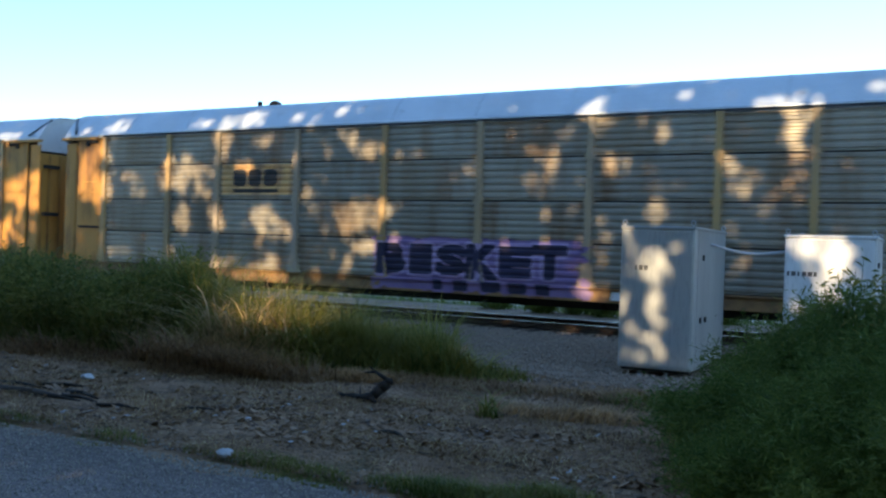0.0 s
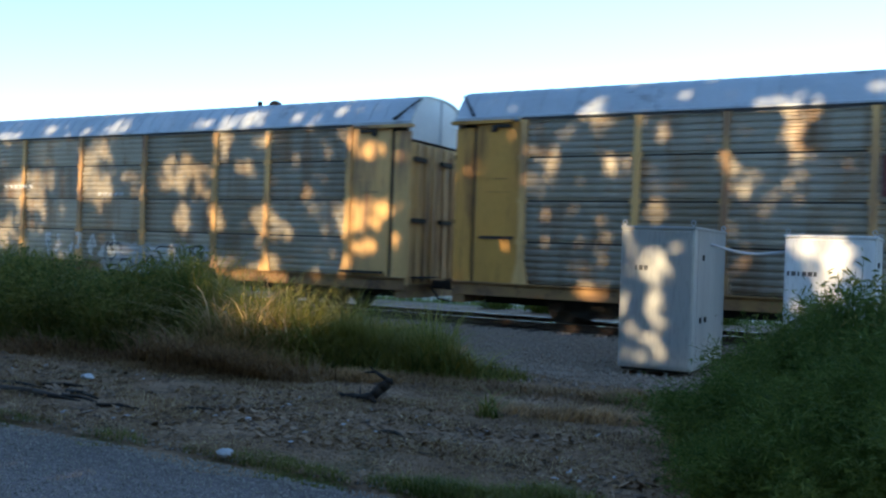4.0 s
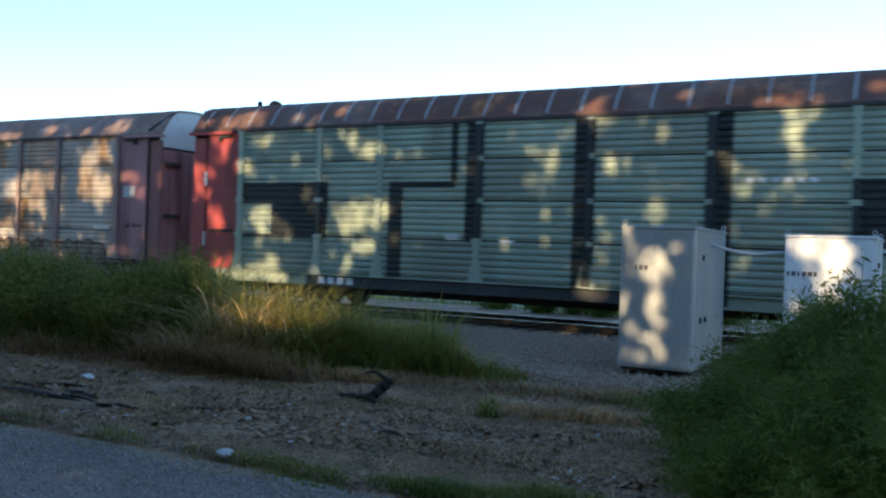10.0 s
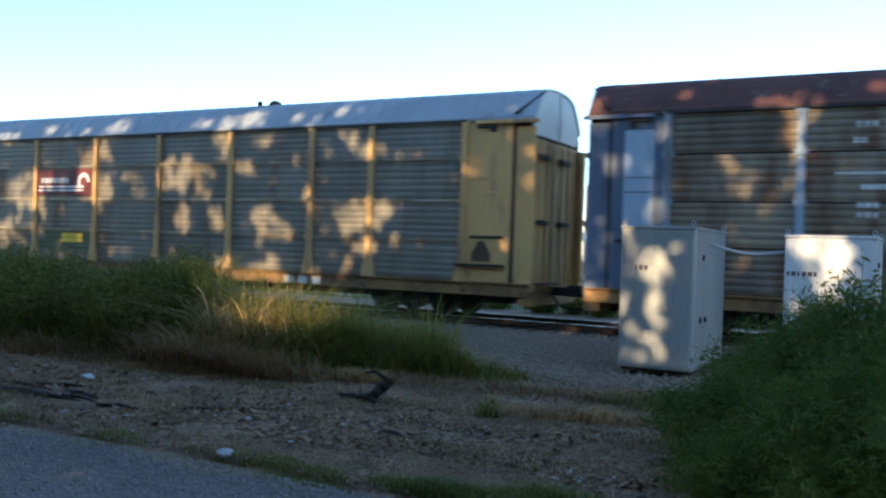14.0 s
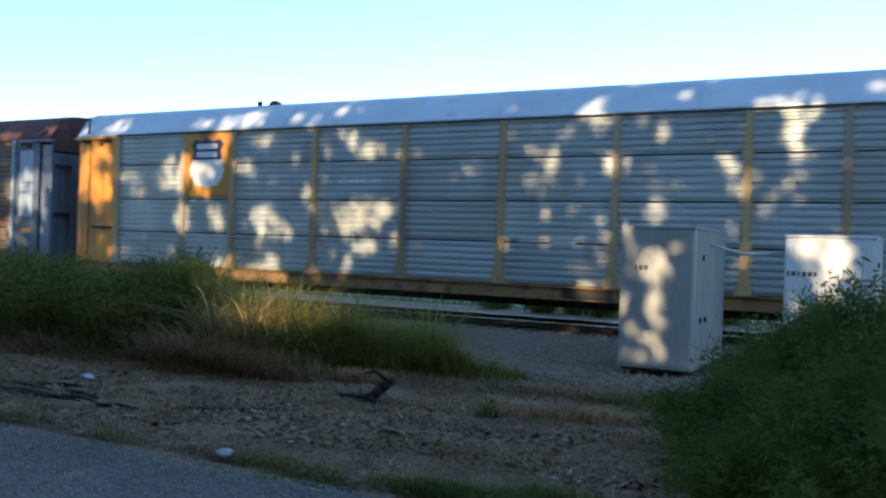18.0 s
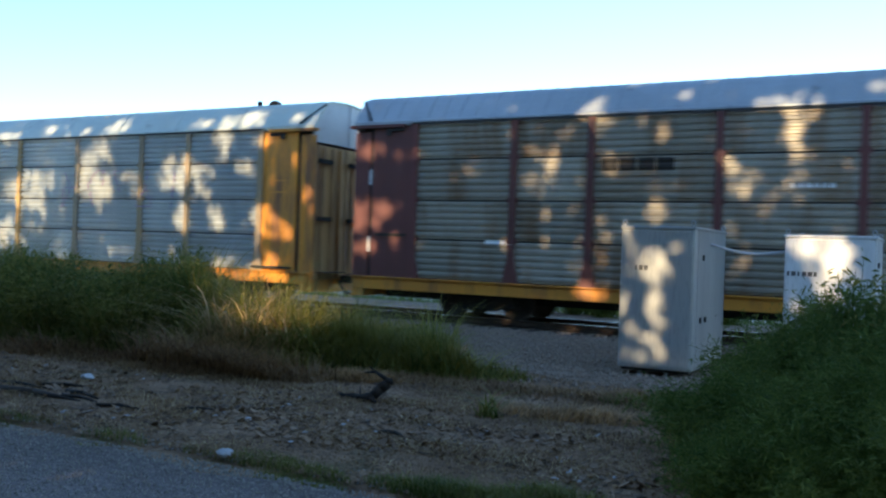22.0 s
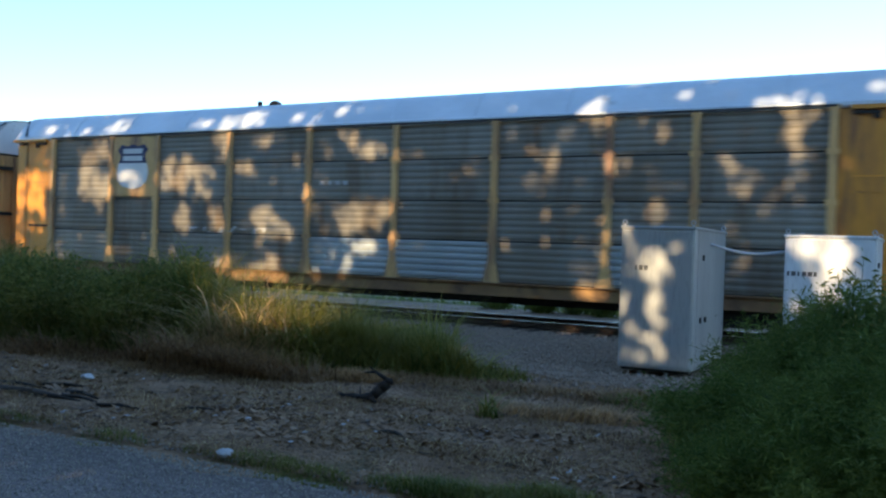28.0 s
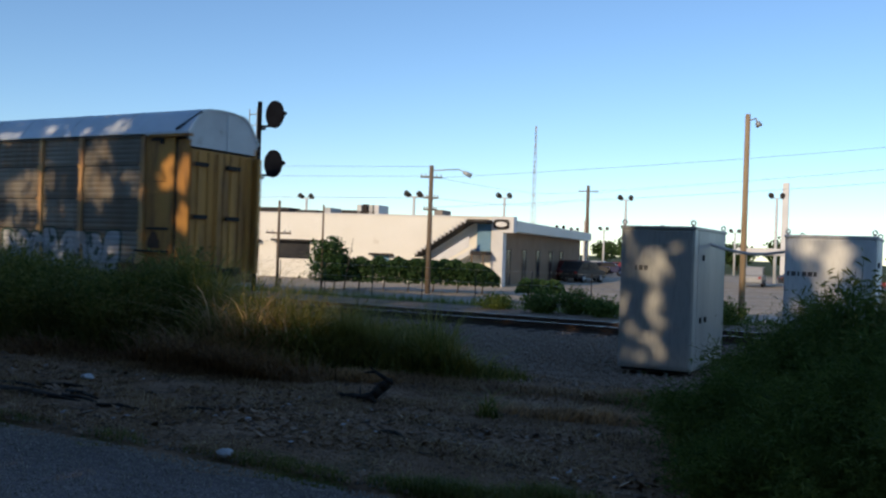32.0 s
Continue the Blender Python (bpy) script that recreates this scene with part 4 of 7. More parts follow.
def build_tree(x0, reach, count, seed, label):
    """A broad tree behind the viewer: trunk, limbs and a leafy crown down to the ground, thinned by gaps."""
    rng = random.Random(seed)
    tree = thing("tree", (x0, TREE_Y, -0.1), label=label, category="tree", group="trees behind the road")
    bm = bmesh.new()
    add_tube(bm, (0, 0, 0), (0.2, 0.2, 6), 0.38, 0.26, n=10)
    add_tube(bm, (0.2, 0.2, 6), (0.1, 0, 15), 0.26, 0.08, n=8)
    part("trunk", bm_mesh("trunk", bm, "bark", smooth=True), tree)
    verts, faces = [], []
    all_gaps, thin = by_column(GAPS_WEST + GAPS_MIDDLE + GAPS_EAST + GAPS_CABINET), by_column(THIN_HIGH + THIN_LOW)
    done = 0
    while done < count:
        u = rng.uniform(-1, 1) * reach
        top = 15.65 + 0.3 * noise.noise(Vector(((x0 + u) * 0.35, 0, 9)))
        z = rng.uniform(0.6, top)
        y = rng.gauss(0, 0.7)
        done += 1
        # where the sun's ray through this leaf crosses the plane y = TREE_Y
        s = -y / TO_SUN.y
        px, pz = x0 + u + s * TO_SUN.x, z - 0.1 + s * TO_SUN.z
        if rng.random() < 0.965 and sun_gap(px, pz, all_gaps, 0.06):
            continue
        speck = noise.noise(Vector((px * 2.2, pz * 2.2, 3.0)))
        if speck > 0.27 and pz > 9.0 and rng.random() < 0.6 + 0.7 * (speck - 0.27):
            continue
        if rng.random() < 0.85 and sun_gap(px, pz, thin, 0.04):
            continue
        c = Vector((u, y, z))
        nrm = (TO_SUN + Vector((rng.gauss(0, 0.45), rng.gauss(0, 0.45), rng.gauss(0, 0.45)))).normalized()
        a = nrm.cross(Vector((rng.gauss(0, 1), rng.gauss(0, 1), rng.gauss(0, 1)))).normalized()
        b = nrm.cross(a)
        ln, wd = rng.uniform(0.10, 0.16), rng.uniform(0.06, 0.095)
        i = len(verts)
        verts += [c - a * ln, c - a * ln * 0.2 + b * wd, c + a * ln, c - a * ln * 0.2 - b * wd]
        faces.append((i, i + 1, i + 2, i + 3))
    part("crown", mesh_of("crown", verts, faces, "tree_leaf"), tree, "dense dark green leaves")


# ---- trackside cabinets ----
def cabinet(name, x0, x1, y0, y1, z0, z1, material, label, plate):
    cab = thing(name, ((x0 + x1) / 2, (y0 + y1) / 2, z0), label=label, category="equipment cabinet", group="trackside signal cabinets")
    w, d, h = (x1 - x0) / 2, (y1 - y0) / 2, z1 - z0
    foot = 0.12
    part("body", boxes("body", [(-w, w, -d, d, foot, h - 0.03)], material, 0.012), cab)
    part("lid", boxes("lid", [(-w - 0.02, w + 0.02, -d - 0.02, d + 0.02, h - 0.05, h)], material, 0.01), cab)
    # near-black slab for the dark underside above the feet
    part("skirt", boxes("skirt", [(-w + 0.05, w - 0.05, -d + 0.05, d - 0.05, foot - 0.045, foot + 0.01)], "underframe"), cab)
    for fx in (-w * 0.42, w * 0.30):
        for fy in (-d + 0.1, d - 0.1):
            part("foot", boxes("foot", [(fx - 0.025, fx + 0.025, fy - 0.025, fy + 0.025, -0.05, foot)], "galv_pole"), cab)
    for fx in (-w + 0.04, w - 0.04):
        for fy in (-d + 0.03, d - 0.03):
            bm = bmesh.new()
            ring = 10
            add_box(bm, fx - 0.012, fx + 0.012, fy - 0.035, fy + 0.035, h - 0.15, h + 0.03)
            for i in range(ring):
                a, b = 2 * math.pi * i / ring, 2 * math.pi * (i + 1) / ring
                add_tube(bm, (fx + 0.035 * math.cos(a), fy, h + 0.055 + 0.035 * math.sin(a)), (fx + 0.035 * math.cos(b), fy, h + 0.055 + 0.035 * math.sin(b)), 0.012, n=5)
            part("lifting_lug", bm_mesh("lifting_lug", bm, "galv_pole"), cab)
    door = part("door", boxes("door", [(-w + 0.03, w - 0.03, -d - 0.014, -d + 0.002, foot + 0.04, h - 0.08)], material, 0.006), cab, "flush front door")
    part("seam", boxes("seam", [(w - 0.006, w + 0.004, -d + 0.25, -d + 0.262, foot, h - 0.05)], "galv_pole"), cab)
    for hy, hz, hw in ((-0.35, 0.36, 0.04), (-0.60, 0.78, 0.02), (-0.70, 0.36, 0.02)):
        part("hasp", boxes("hasp", [(w, w + 0.03, hy - hw, hy + hw, h * hz, h * hz + 0.09)], "black_paint", 0.006), cab)
    for px, pw in plate:
        part("marking", boxes("marking", [(px, px + pw, -d - 0.018, -d - 0.013, h * 0.705, h * 0.705 + 0.075)], "faded_mark"), door)
    return cab


def build_cabinets():
    cabinet("equipment_cabinet", -4.37, -3.20, -7.10, -4.75, -0.21, 2.17, "cabinet", "tall grey aluminium trackside cabinet on short feet", [(-0.34, 0.03), (-0.28, 0.06), (-0.20, 0.06)])
    cabinet("equipment_cabinet", -2.17, -0.76, -5.0, -3.0, -0.22, 2.14, "cabinet_white", "white metal trackside cabinet behind the weeds", [(-0.66, 0.04), (-0.59, 0.07), (-0.49, 0.03), (-0.42, 0.07), (-0.33, 0.07), (-0.24, 0.05)])
    pts = [Vector((-3.20, -6.0, 1.92)).lerp(Vector((-2.17, -4.6, 1.86)), t / 10) + Vector((0, 0, -0.10 * math.sin(math.pi * t / 10))) for t in range(11)]
    tagged(part("conduit", swept("conduit", pts, 0.026, "galv_pole")), "grey flexible cable conduit between two cabinets", "conduit")


def build_litter():
    bm = bmesh.new()
    bmesh.ops.create_icosphere(bm, subdivisions=2, radius=0.07)
    for v in bm.verts:
        v.co *= 1 + 0.35 * noise.noise(v.co * 18)
        v.co.z *= 0.65
    me = bm_mesh("litter", bm, "paper_white")
    for x, y, s, a in ((-5.10, -15.42, 1.0, 0.3), (-9.3, -13.3, 1.15, 1.2), (-7.3, -14.6, 0.35, 2.0), (-5.9, -14.2, 0.45, 0.7), (-10.6, -13.9, 0.6, 2.2), (-4.4, -13.2, 0.3, 1.0), (-8.2, -14.5, 0.3, 0.2)):
        ob = tagged(new("litter", me), "crumpled dirty white scrap of litter on the ground", "litter", "litter on the ground")
        ob.matrix_basis = pose(x, y, ground_z(x, y) + 0.035 * s, 0, 0, math.degrees(a)) @ Matrix.Diagonal((s, s * 1.1, s * 0.8, 1))
    # a dead forked branch, one end raised
    br = thing("dead_branch", (-5.75, -12.35, ground_z(-5.75, -12.35)), label="dark dead forked branch lying on the soil", category="branch")
    line = [(-0.34, -0.02, 0.05), (-0.24, -0.07, 0.03), (-0.09, -0.06, 0.045), (0.03, -0.10, 0.03), (0.15, -0.05, 0.07), (0.21, 0.02, 0.16), (0.30, 0.03, 0.22), (0.31, 0.05, 0.28)]
    thick = [0.012, 0.03, 0.034, 0.05, 0.058, 0.066, 0.06, 0.035]
    runs = [(line[i], line[i + 1], thick[i], thick[i + 1]) for i in range(7)] + [((0.29, 0.03, 0.26), (0.12, 0.04, 0.335), 0.03, 0.02), ((0.12, 0.04, 0.335), (-0.06, 0.06, 0.31), 0.02, 0.006), ((0.10, -0.05, 0.05), (0.24, -0.14, 0.02), 0.045, 0.02), ((0.0, -0.09, 0.03), (-0.10, 0.05, 0.15), 0.016, 0.005), ((0.12, 0.04, 0.335), (0.05, 0.0, 0.40), 0.012, 0.004)]
    part("limb", tubes("limb", runs, "dead_wood"), br)
    for x, y, ln, a in ((-8.7, -14.55, 1.5, 2), (-8.0, -14.5, 0.6, -4), (-9.4, -14.2, 0.9, 4), (-8.2, -14.3, 0.7, -12), (-7.3, -14.6, 0.5, 14), (-6.6, -14.2, 0.4, 40), (-9.0, -13.9, 0.6, 20), (-4.4, -13.9, 0.35, -20)):
        st = tubes("stick", [((-ln / 2, 0, 0.02), (0.0, 0.03, 0.035), 0.022 + 0.02 * (ln > 1), 0.02 + 0.025 * (ln > 1)), ((0.0, 0.03, 0.035), (ln / 2, 0.0, 0.02), 0.02 + 0.025 * (ln > 1), 0.01)], "dead_wood")
        ob = tagged(new("stick", st), "dark fallen stick on bare soil", "stick", "fallen sticks")
        ob.matrix_basis = pose(x, y, ground_z(x, y), 0, 0, a)


def build_clods():
    """Clods, bark and leaf litter on the bare soil."""
    rng = random.Random(78)
    verts, faces = [], []
    for i in range(9000):
        x, y = rng.uniform(-14, -0.5), rng.uniform(-15.5, -9.0)
        if noise.noise(Vector((x * 0.9, y * 1.3, 6))) < -0.1:
            continue
        r = rng.uniform(0.012, 0.045) * (1.6 if rng.random() < 0.05 else 1)
        o = len(verts)
        z = ground_z(x, y)
        a = rng.uniform(0, 6.28)
        for k in range(6):
            q = a + k * 1.047
            rr = r * rng.uniform(0.6, 1.2)
            verts.append((x + rr * math.cos(q), y + rr * math.sin(q), z - 0.004 + rng.uniform(0, 0.3) * r))
        verts.append((x, y, z + r * rng.uniform(0.4, 0.9)))
        faces += [(o + k, o + (k + 1) % 6, o + 6) for k in range(6)]
    tagged(part("soil_clods", mesh_of("soil_clods", verts, faces, "clod")), "dark clods and leaf litter on the soil", "litter", kind="stuff")


def build_stones():
    rng = random.Random(77)
    verts, faces = [], []
    base = [(-1, -1, -1), (1, -1, -1), (1, 1, -1), (-1, 1, -1), (-1, -1, 1), (1, -1, 1), (1, 1, 1), (-1, 1, 1)]
    quads = [(0, 3, 2, 1), (4, 5, 6, 7), (0, 1, 5, 4), (1, 2, 6, 5), (2, 3, 7, 6), (3, 0, 4, 7)]
    for i in range(14000):
        x, y = rng.uniform(-13, -0.5), rng.uniform(-9.9, -1.0)
        if abs(y + 0.755) < 0.1 or (y < -8.6 and rng.random() < 0.6):
            continue
        r = rng.uniform(0.012, 0.034)
        q = Euler((rng.uniform(0, 6), rng.uniform(0, 6), rng.uniform(0, 6))).to_matrix()
        o = len(verts)
        z = ground_z(x, y) + r * 0.4
        for p in base:
            v = q @ Vector((p[0] * r * rng.uniform(0.5, 1), p[1] * r * rng.uniform(0.5, 1), p[2] * r * rng.uniform(0.4, 0.8)))
            verts.append((x + v.x, y + v.y, z + v.z))
        faces += [tuple(o + k for k in f) for f in quads]
    tagged(part("ballast_stones", mesh_of("ballast_stones", verts, faces, "stone")), "grey crushed ballast stones beside the rails", "gravel", kind="stuff")


def build_chips():
    """Flat chips of bark, dead leaves and paper scraps on the soil, pale and dark."""
    rng = random.Random(79)
    for name, material, count, size, label in (("bark_chips", "clod", 2600, 0.05, "dark bark chips and dead leaves on the soil"), ("pale_chips", "thatch", 1100, 0.034, "dry pale brown chips scattered on the soil"), ("pale_scraps", "paper_white", 90, 0.034, "small pale scraps scattered on the soil")):
        verts, faces = [], []
        for _ in range(count):
            x, y = rng.uniform(-13, -0.8), rng.gauss(-13.9, 0.8)
            if not -15.4 < y < -9.5 or noise.noise(Vector((x * 0.7, y * 1.1, 12))) < -0.05:
                continue
            z, a, o = ground_z(x, y), rng.uniform(0, 6.28), len(verts)
            r, slim, tilt = size * rng.uniform(0.4, 1.3), rng.uniform(0.35, 0.9), rng.uniform(-0.5, 0.5)
            for top in (0, 1):
                for k in range(5):
                    q, rr = k * 1.2566, r * rng.uniform(0.7, 1.1)
                    u, v = rr * math.cos(q), rr * math.sin(q) * slim
                    verts.append((x + u * math.cos(a) - v * math.sin(a), y + u * math.sin(a) + v * math.cos(a), z + 0.006 + u * tilt + abs(u * tilt) + 0.008 * top))
            faces += [tuple(o + 5 + k for k in range(5))] + [(o + k, o + (k + 1) % 5, o + 5 + (k + 1) % 5, o + 5 + k) for k in range(5)]
        tagged(part(name, mesh_of(name, verts, faces, material)), label, "litter", kind="stuff")


def build_road_gravel():
    """Loose stones on the old asphalt, thicker along its frayed edge."""
    rng = random.Random(80)
    verts, faces = [], []
    for i in range(30000):
        x = rng.uniform(-12, 0.5)
        y = rng.gauss(-15.72, 0.28) if rng.random() < 0.25 else rng.uniform(-18.2, -15.7)
        r = rng.uniform(0.004, 0.013)
        z = max(ground_z(x, y), -0.07 - (y + 16.3) * 0.0074 if y < -15.75 else -9) + r * 0.2
        a, o = rng.uniform(0, 6.28), len(verts)
        for k in range(4):
            q, rr = a + k * 1.57, r * rng.uniform(0.7, 1.2)
            verts.append((x + rr * math.cos(q), y + rr * math.sin(q), z - r * 0.3))
        for k in range(3):
            q, rr = a + k * 2.09, r * rng.uniform(0.3, 0.7)
            verts.append((x + rr * math.cos(q), y + rr * math.sin(q), z + r * rng.uniform(0.5, 0.9)))
        faces += [(o + 4, o + 5, o + 6), (o, o + 1, o + 4), (o + 1, o + 5, o + 4), (o + 1, o + 2, o + 5), (o + 2, o + 6, o + 5), (o + 2, o + 3, o + 6), (o + 3, o, o + 4, o + 6)]
    tagged(part("road_gravel", mesh_of("road_gravel", verts, faces, "road_stone")), "loose blue-grey stones on the worn road", "gravel", kind="stuff")


# ---- beyond the track ----
LOT = -0.60


def build_signal():
    s = thing("railway_signal", (-21.9, 4.6, -0.35), label="dark signal mast with two round signal heads", category="railway signal")
    part("mast", tubes("mast", [((0, 0, 0), (0, 0, 7.25), 0.085)], "signal_black", n=10), s)
    part("base", boxes("base", [(-0.35, 0.35, -0.35, 0.35, -0.1, 0.25)], "concrete", 0.03), s)
    for z in (6.75, 4.95):
        head = part("signal_head", prism("signal_head", [[(0.72 + 0.40 * math.cos(2 * math.pi * i / 28), z + 0.50 * math.sin(2 * math.pi * i / 28)) for i in range(28)]], "y", -0.05, 0.03, "signal_black"), s, "round black signal target")
        part("lamp_case", tubes("lamp_case", [((0.72, 0.0, z), (0.72, 0.35, z), 0.17)], "signal_black", n=14), head)
        part("hood", tubes("hood", [((1.08, 0.0, z + 0.02), (1.22, 0.0, z + 0.02), 0.07)], "signal_black", n=10), head)
        part("bracket", boxes("bracket", [(0.0, 0.55, -0.04, 0.04, z - 0.46, z - 0.38), (0.05, 0.3, -0.03, 0.03, z - 0.55, z - 0.48)], "signal_black"), s)
    for i in range(16):
        z = 0.8 + i * 0.4
        part("rung", tubes("rung", [((-0.48, 0.0, z), (-0.1, 0.0, z), 0.018)], "galv_pole", n=5), s)
    part("ladder_rail", tubes("ladder_rail", [((-0.48, 0, 0.2), (-0.48, 0, 7.0), 0.022), ((-0.12, 0, 0.2), (-0.12, 0, 7.0), 0.022)], "galv_pole", n=6), s)


def wooden_pole(name, x, y, top, r, material, label, arms=(), lamp=None, z0=LOT):
    p = thing(name, (x, y, z0), label=label, category="utility pole", group="poles beyond the track")
    part("pole", tubes("pole", [((0, 0, 0), (0, 0, top - z0), r, r * 0.75)], material, n=10), p)
    for z, half, dx, dy in arms:
        part("crossarm", tubes("crossarm", [((-half * dx, -half * dy, z - z0), (half * dx, half * dy, z - z0), 0.05)], material, n=6), p)
        for k in (-0.9, -0.5, 0.5, 0.9):
            part("insulator", tubes("insulator", [((k * half * dx, k * half * dy, z - z0), (k * half * dx, k * half * dy, z - z0 + 0.16), 0.035)], "galv_pole", n=6), p)
    if lamp:
        lx, ly, lz = lamp
        part("lamp_arm", tubes("lamp_arm", [((0, 0, top - z0 - 0.25), (lx * 0.8, ly * 0.8, top - z0 - 0.15), 0.03), ((lx * 0.8, ly * 0.8, top - z0 - 0.15), (lx, ly, top - z0 - 0.35), 0.03)], "galv_pole", n=6), p)
        part("lamp_head", tubes("lamp_head", [((lx * 0.92, ly * 0.92, top - z0 - 0.28), (lx * 1.16, ly * 1.16, top - z0 - 0.46), 0.09, 0.13)], "galv_pole", n=10), p)
    return p


def lot_light(x, y, top):
    p = thing("lot_light", (x, y, LOT), label="slender parking lot light with paired heads", category="street lamp", group="parking lot lights")
    part("pole", tubes("pole", [((0, 0, 0), (0, 0, top - LOT), 0.17, 0.12)], "white_trim", n=8), p)
    part("crossbar", tubes("crossbar", [((-0.62, -0.30, top - LOT), (0.62, 0.30, top - LOT), 0.06)], "white_trim", n=6), p)
    for s in (-1, 1):
        part("lamp_head", tubes("lamp_head", [((s * 0.46, s * 0.22 + 0.22, top - LOT + 0.12), (s * 0.52, s * 0.25 - 0.30, top - LOT + 0.30), 0.20, 0.27)], "underframe", n=10), p, "dark round floodlight head")


def build_building():
    """A low cream building; local x runs along the lit wall, the corner at the origin."""
    turn = math.degrees(math.atan2(0.175, 0.985))
    b = thing("building", (-24.4, 31.4, LOT), turn, label="low cream stucco building with a covered stair and tan side", category="building")
    H = 4.45
    part("front_wall", boxes("front_wall", [(-34, 0, 0, 0.3, 0, H)], "stucco"), b)
    # tan side turned from the sun; part of that shade is in its colour
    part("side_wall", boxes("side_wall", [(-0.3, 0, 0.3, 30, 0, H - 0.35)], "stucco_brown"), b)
    part("rear_wall", boxes("rear_wall", [(-34, 0, 29.7, 30, 0, H - 0.4)], "stucco"), b)
    part("end_wall", boxes("end_wall", [(-34, -33.7, 0.3, 29.7, 0, H - 0.4)], "stucco"), b)
    part("roof", boxes("roof", [(-33.7, -0.3, 0.3, 29.7, H - 0.7, H - 0.45)], "concrete"), b)
    part("canopy", boxes("canopy", [(0.0, 0.9, 0.63, 31, H - 0.85, H - 0.12)], "stucco", 0.03), b, "deep cream fascia of the canopy")
    sign = part("wall_sign", prism("wall_sign", [[(0.12 + 0.52 * math.copysign(abs(math.cos(a)) ** 0.5, math.cos(a)), H - 0.42 + 0.32 * math.copysign(abs(math.sin(a)) ** 0.5, math.sin(a))) for a in [2 * math.pi * i / 24 for i in range(24)]]], "y", -0.34, -0.25, "underframe"), b, "small dark oval sign with a pale field")
    part("sign_field", prism("sign_field", [[(0.12 + 0.38 * math.cos(2 * math.pi * i / 20), H - 0.42 + 0.17 * math.sin(2 * math.pi * i / 20)) for i in range(20)]], "y", -0.36, -0.335, "white_trim"), sign)
    part("sign_panel", boxes("sign_panel", [(0.25, 0.92, -0.25, 0.6, H - 0.95, H + 0.1)], "white_trim", 0.02), b)
    part("corner_pier", boxes("corner_pier", [(-0.55, 0.25, -0.25, 0.6, 0, H + 0.1)], "white_trim", 0.02), b)
    part("coping", boxes("coping", [(-34, -0.55, -0.06, 0.34, H, H + 0.08)], "white_trim"), b)
    for i in range(5):
        d = part("door_opening", boxes("door_opening", [(-0.02, 0.03, 1.6 + i * 4.6, 2.7 + i * 4.6, 0, 2.4)], "dark_opening"), b, "dark doorway under the canopy")
        part("door_frame", boxes("door_frame", [(0.0, 0.06, 1.5 + i * 4.6, 1.6 + i * 4.6, 0, 2.5), (0.0, 0.06, 2.7 + i * 4.6, 2.8 + i * 4.6, 0, 2.5)], "pole_dark"), d)
    for i in range(3, 4):
        part("canopy_post", tubes("canopy_post", [((0.75, 5 + i * 8, 0), (0.75, 5 + i * 8, H - 0.85), 0.09)], "white_trim"), b)
    # openings with small hoods in the lit wall
    for x, w, z0, z1, m in ((-8.2, 1.1, 0.6, 1.75, "blue_door"), (-11.6, 1.1, 0.9, 1.6, "dark_opening"), (-5.0, 1.2, 0.8, 1.5, "dark_opening"), (-14.9, 2.6, 1.3, 2.5, "dark_opening"), (-17.9, 0.5, 1.2, 2.4, "dark_opening")):
        o = part("window", boxes("window", [(x - w / 2, x + w / 2, -0.03, 0.02, z0, z1)], m), b)
        part("hood", boxes("hood", [(x - w / 2 - 0.25, x + w / 2 + 0.25, -0.45, 0.0, z1, z1 + 0.14)], "underframe"), o)
    part("loading_panel", boxes("loading_panel", [(-13.3, -12.0, -0.05, 0.0, 1.0, 2.2)], "white_trim"), b)
    # stair against the wall: flight, dark sloping roof, upper door
    stair = part("stair", prism("stair", [[(-4.9, 0.55), (-1.55, 2.35), (-1.55, 2.05), (-4.9, 0.25)]], "y", -1.35, -0.05, "white_trim"), b, "white outside stair")
    for i in range(12):
        part("tread", boxes("tread", [(-4.75 + i * 0.27, -4.45 + i * 0.27, -1.3, -0.1, 0.62 + i * 0.145, 0.66 + i * 0.145)], "concrete"), stair)
    part("stair_roof", prism("stair_roof", [[(-5.3, 1.75), (-1.75, 4.1), (-0.5, 4.1), (-0.5, 4.28), (-1.8, 4.28), (-5.3, 1.95)]], "y", -1.5, -0.02, "underframe"), b, "dark sloping stair roof")
    for i in range(13):
        x = -5.15 + i * 0.265
        part("awning_slat", stored("awning_slat", lambda: boxes("awning_slat", [(-0.05, 0.05, -1.56, -1.50, -0.16, 0.13)], "white_trim")), b).location = (x, 0, 1.98 + (x + 5.3) * 0.662)
    part("stair_screen", prism("stair_screen", [[(-4.6, 1.35), (-1.7, 3.2), (-1.7, 2.5), (-4.6, 0.75)]], "y", -1.42, -1.36, "white_trim"), b)
    part("landing", boxes("landing", [(-1.6, -0.5, -1.4, -0.02, 2.05, 2.25)], "underframe"), b)
    part("upper_door", boxes("upper_door", [(-1.55, -0.62, -0.08, 0.0, 2.27, 4.05)], "blue_door"), b, "light blue upper door")
    for x in (-1.5, -0.75):
        part("landing_post", tubes("landing_post", [((x, -1.3, 0), (x, -1.3, 2.1), 0.06)], "pole_dark"), b)
    # plant on the roof
    for i, (x, w, h, m) in enumerate(((-18.8, 2.8, 0.45, "underframe"), (-15.5, 1.8, 0.30, "underframe"), (-13.2, 0.5, 0.5, "galv_pole"), (-11.9, 2.6, 0.35, "underframe"), (-9.4, 0.35, 0.75, "white_trim"), (-9.8, 0.3, 0.75, "galv_pole"), (-10.25, 0.3, 0.78, "underframe"), (-10.7, 0.35, 0.75, "galv_pole"), (-5.0, 0.6, 0.5, "concrete"))):
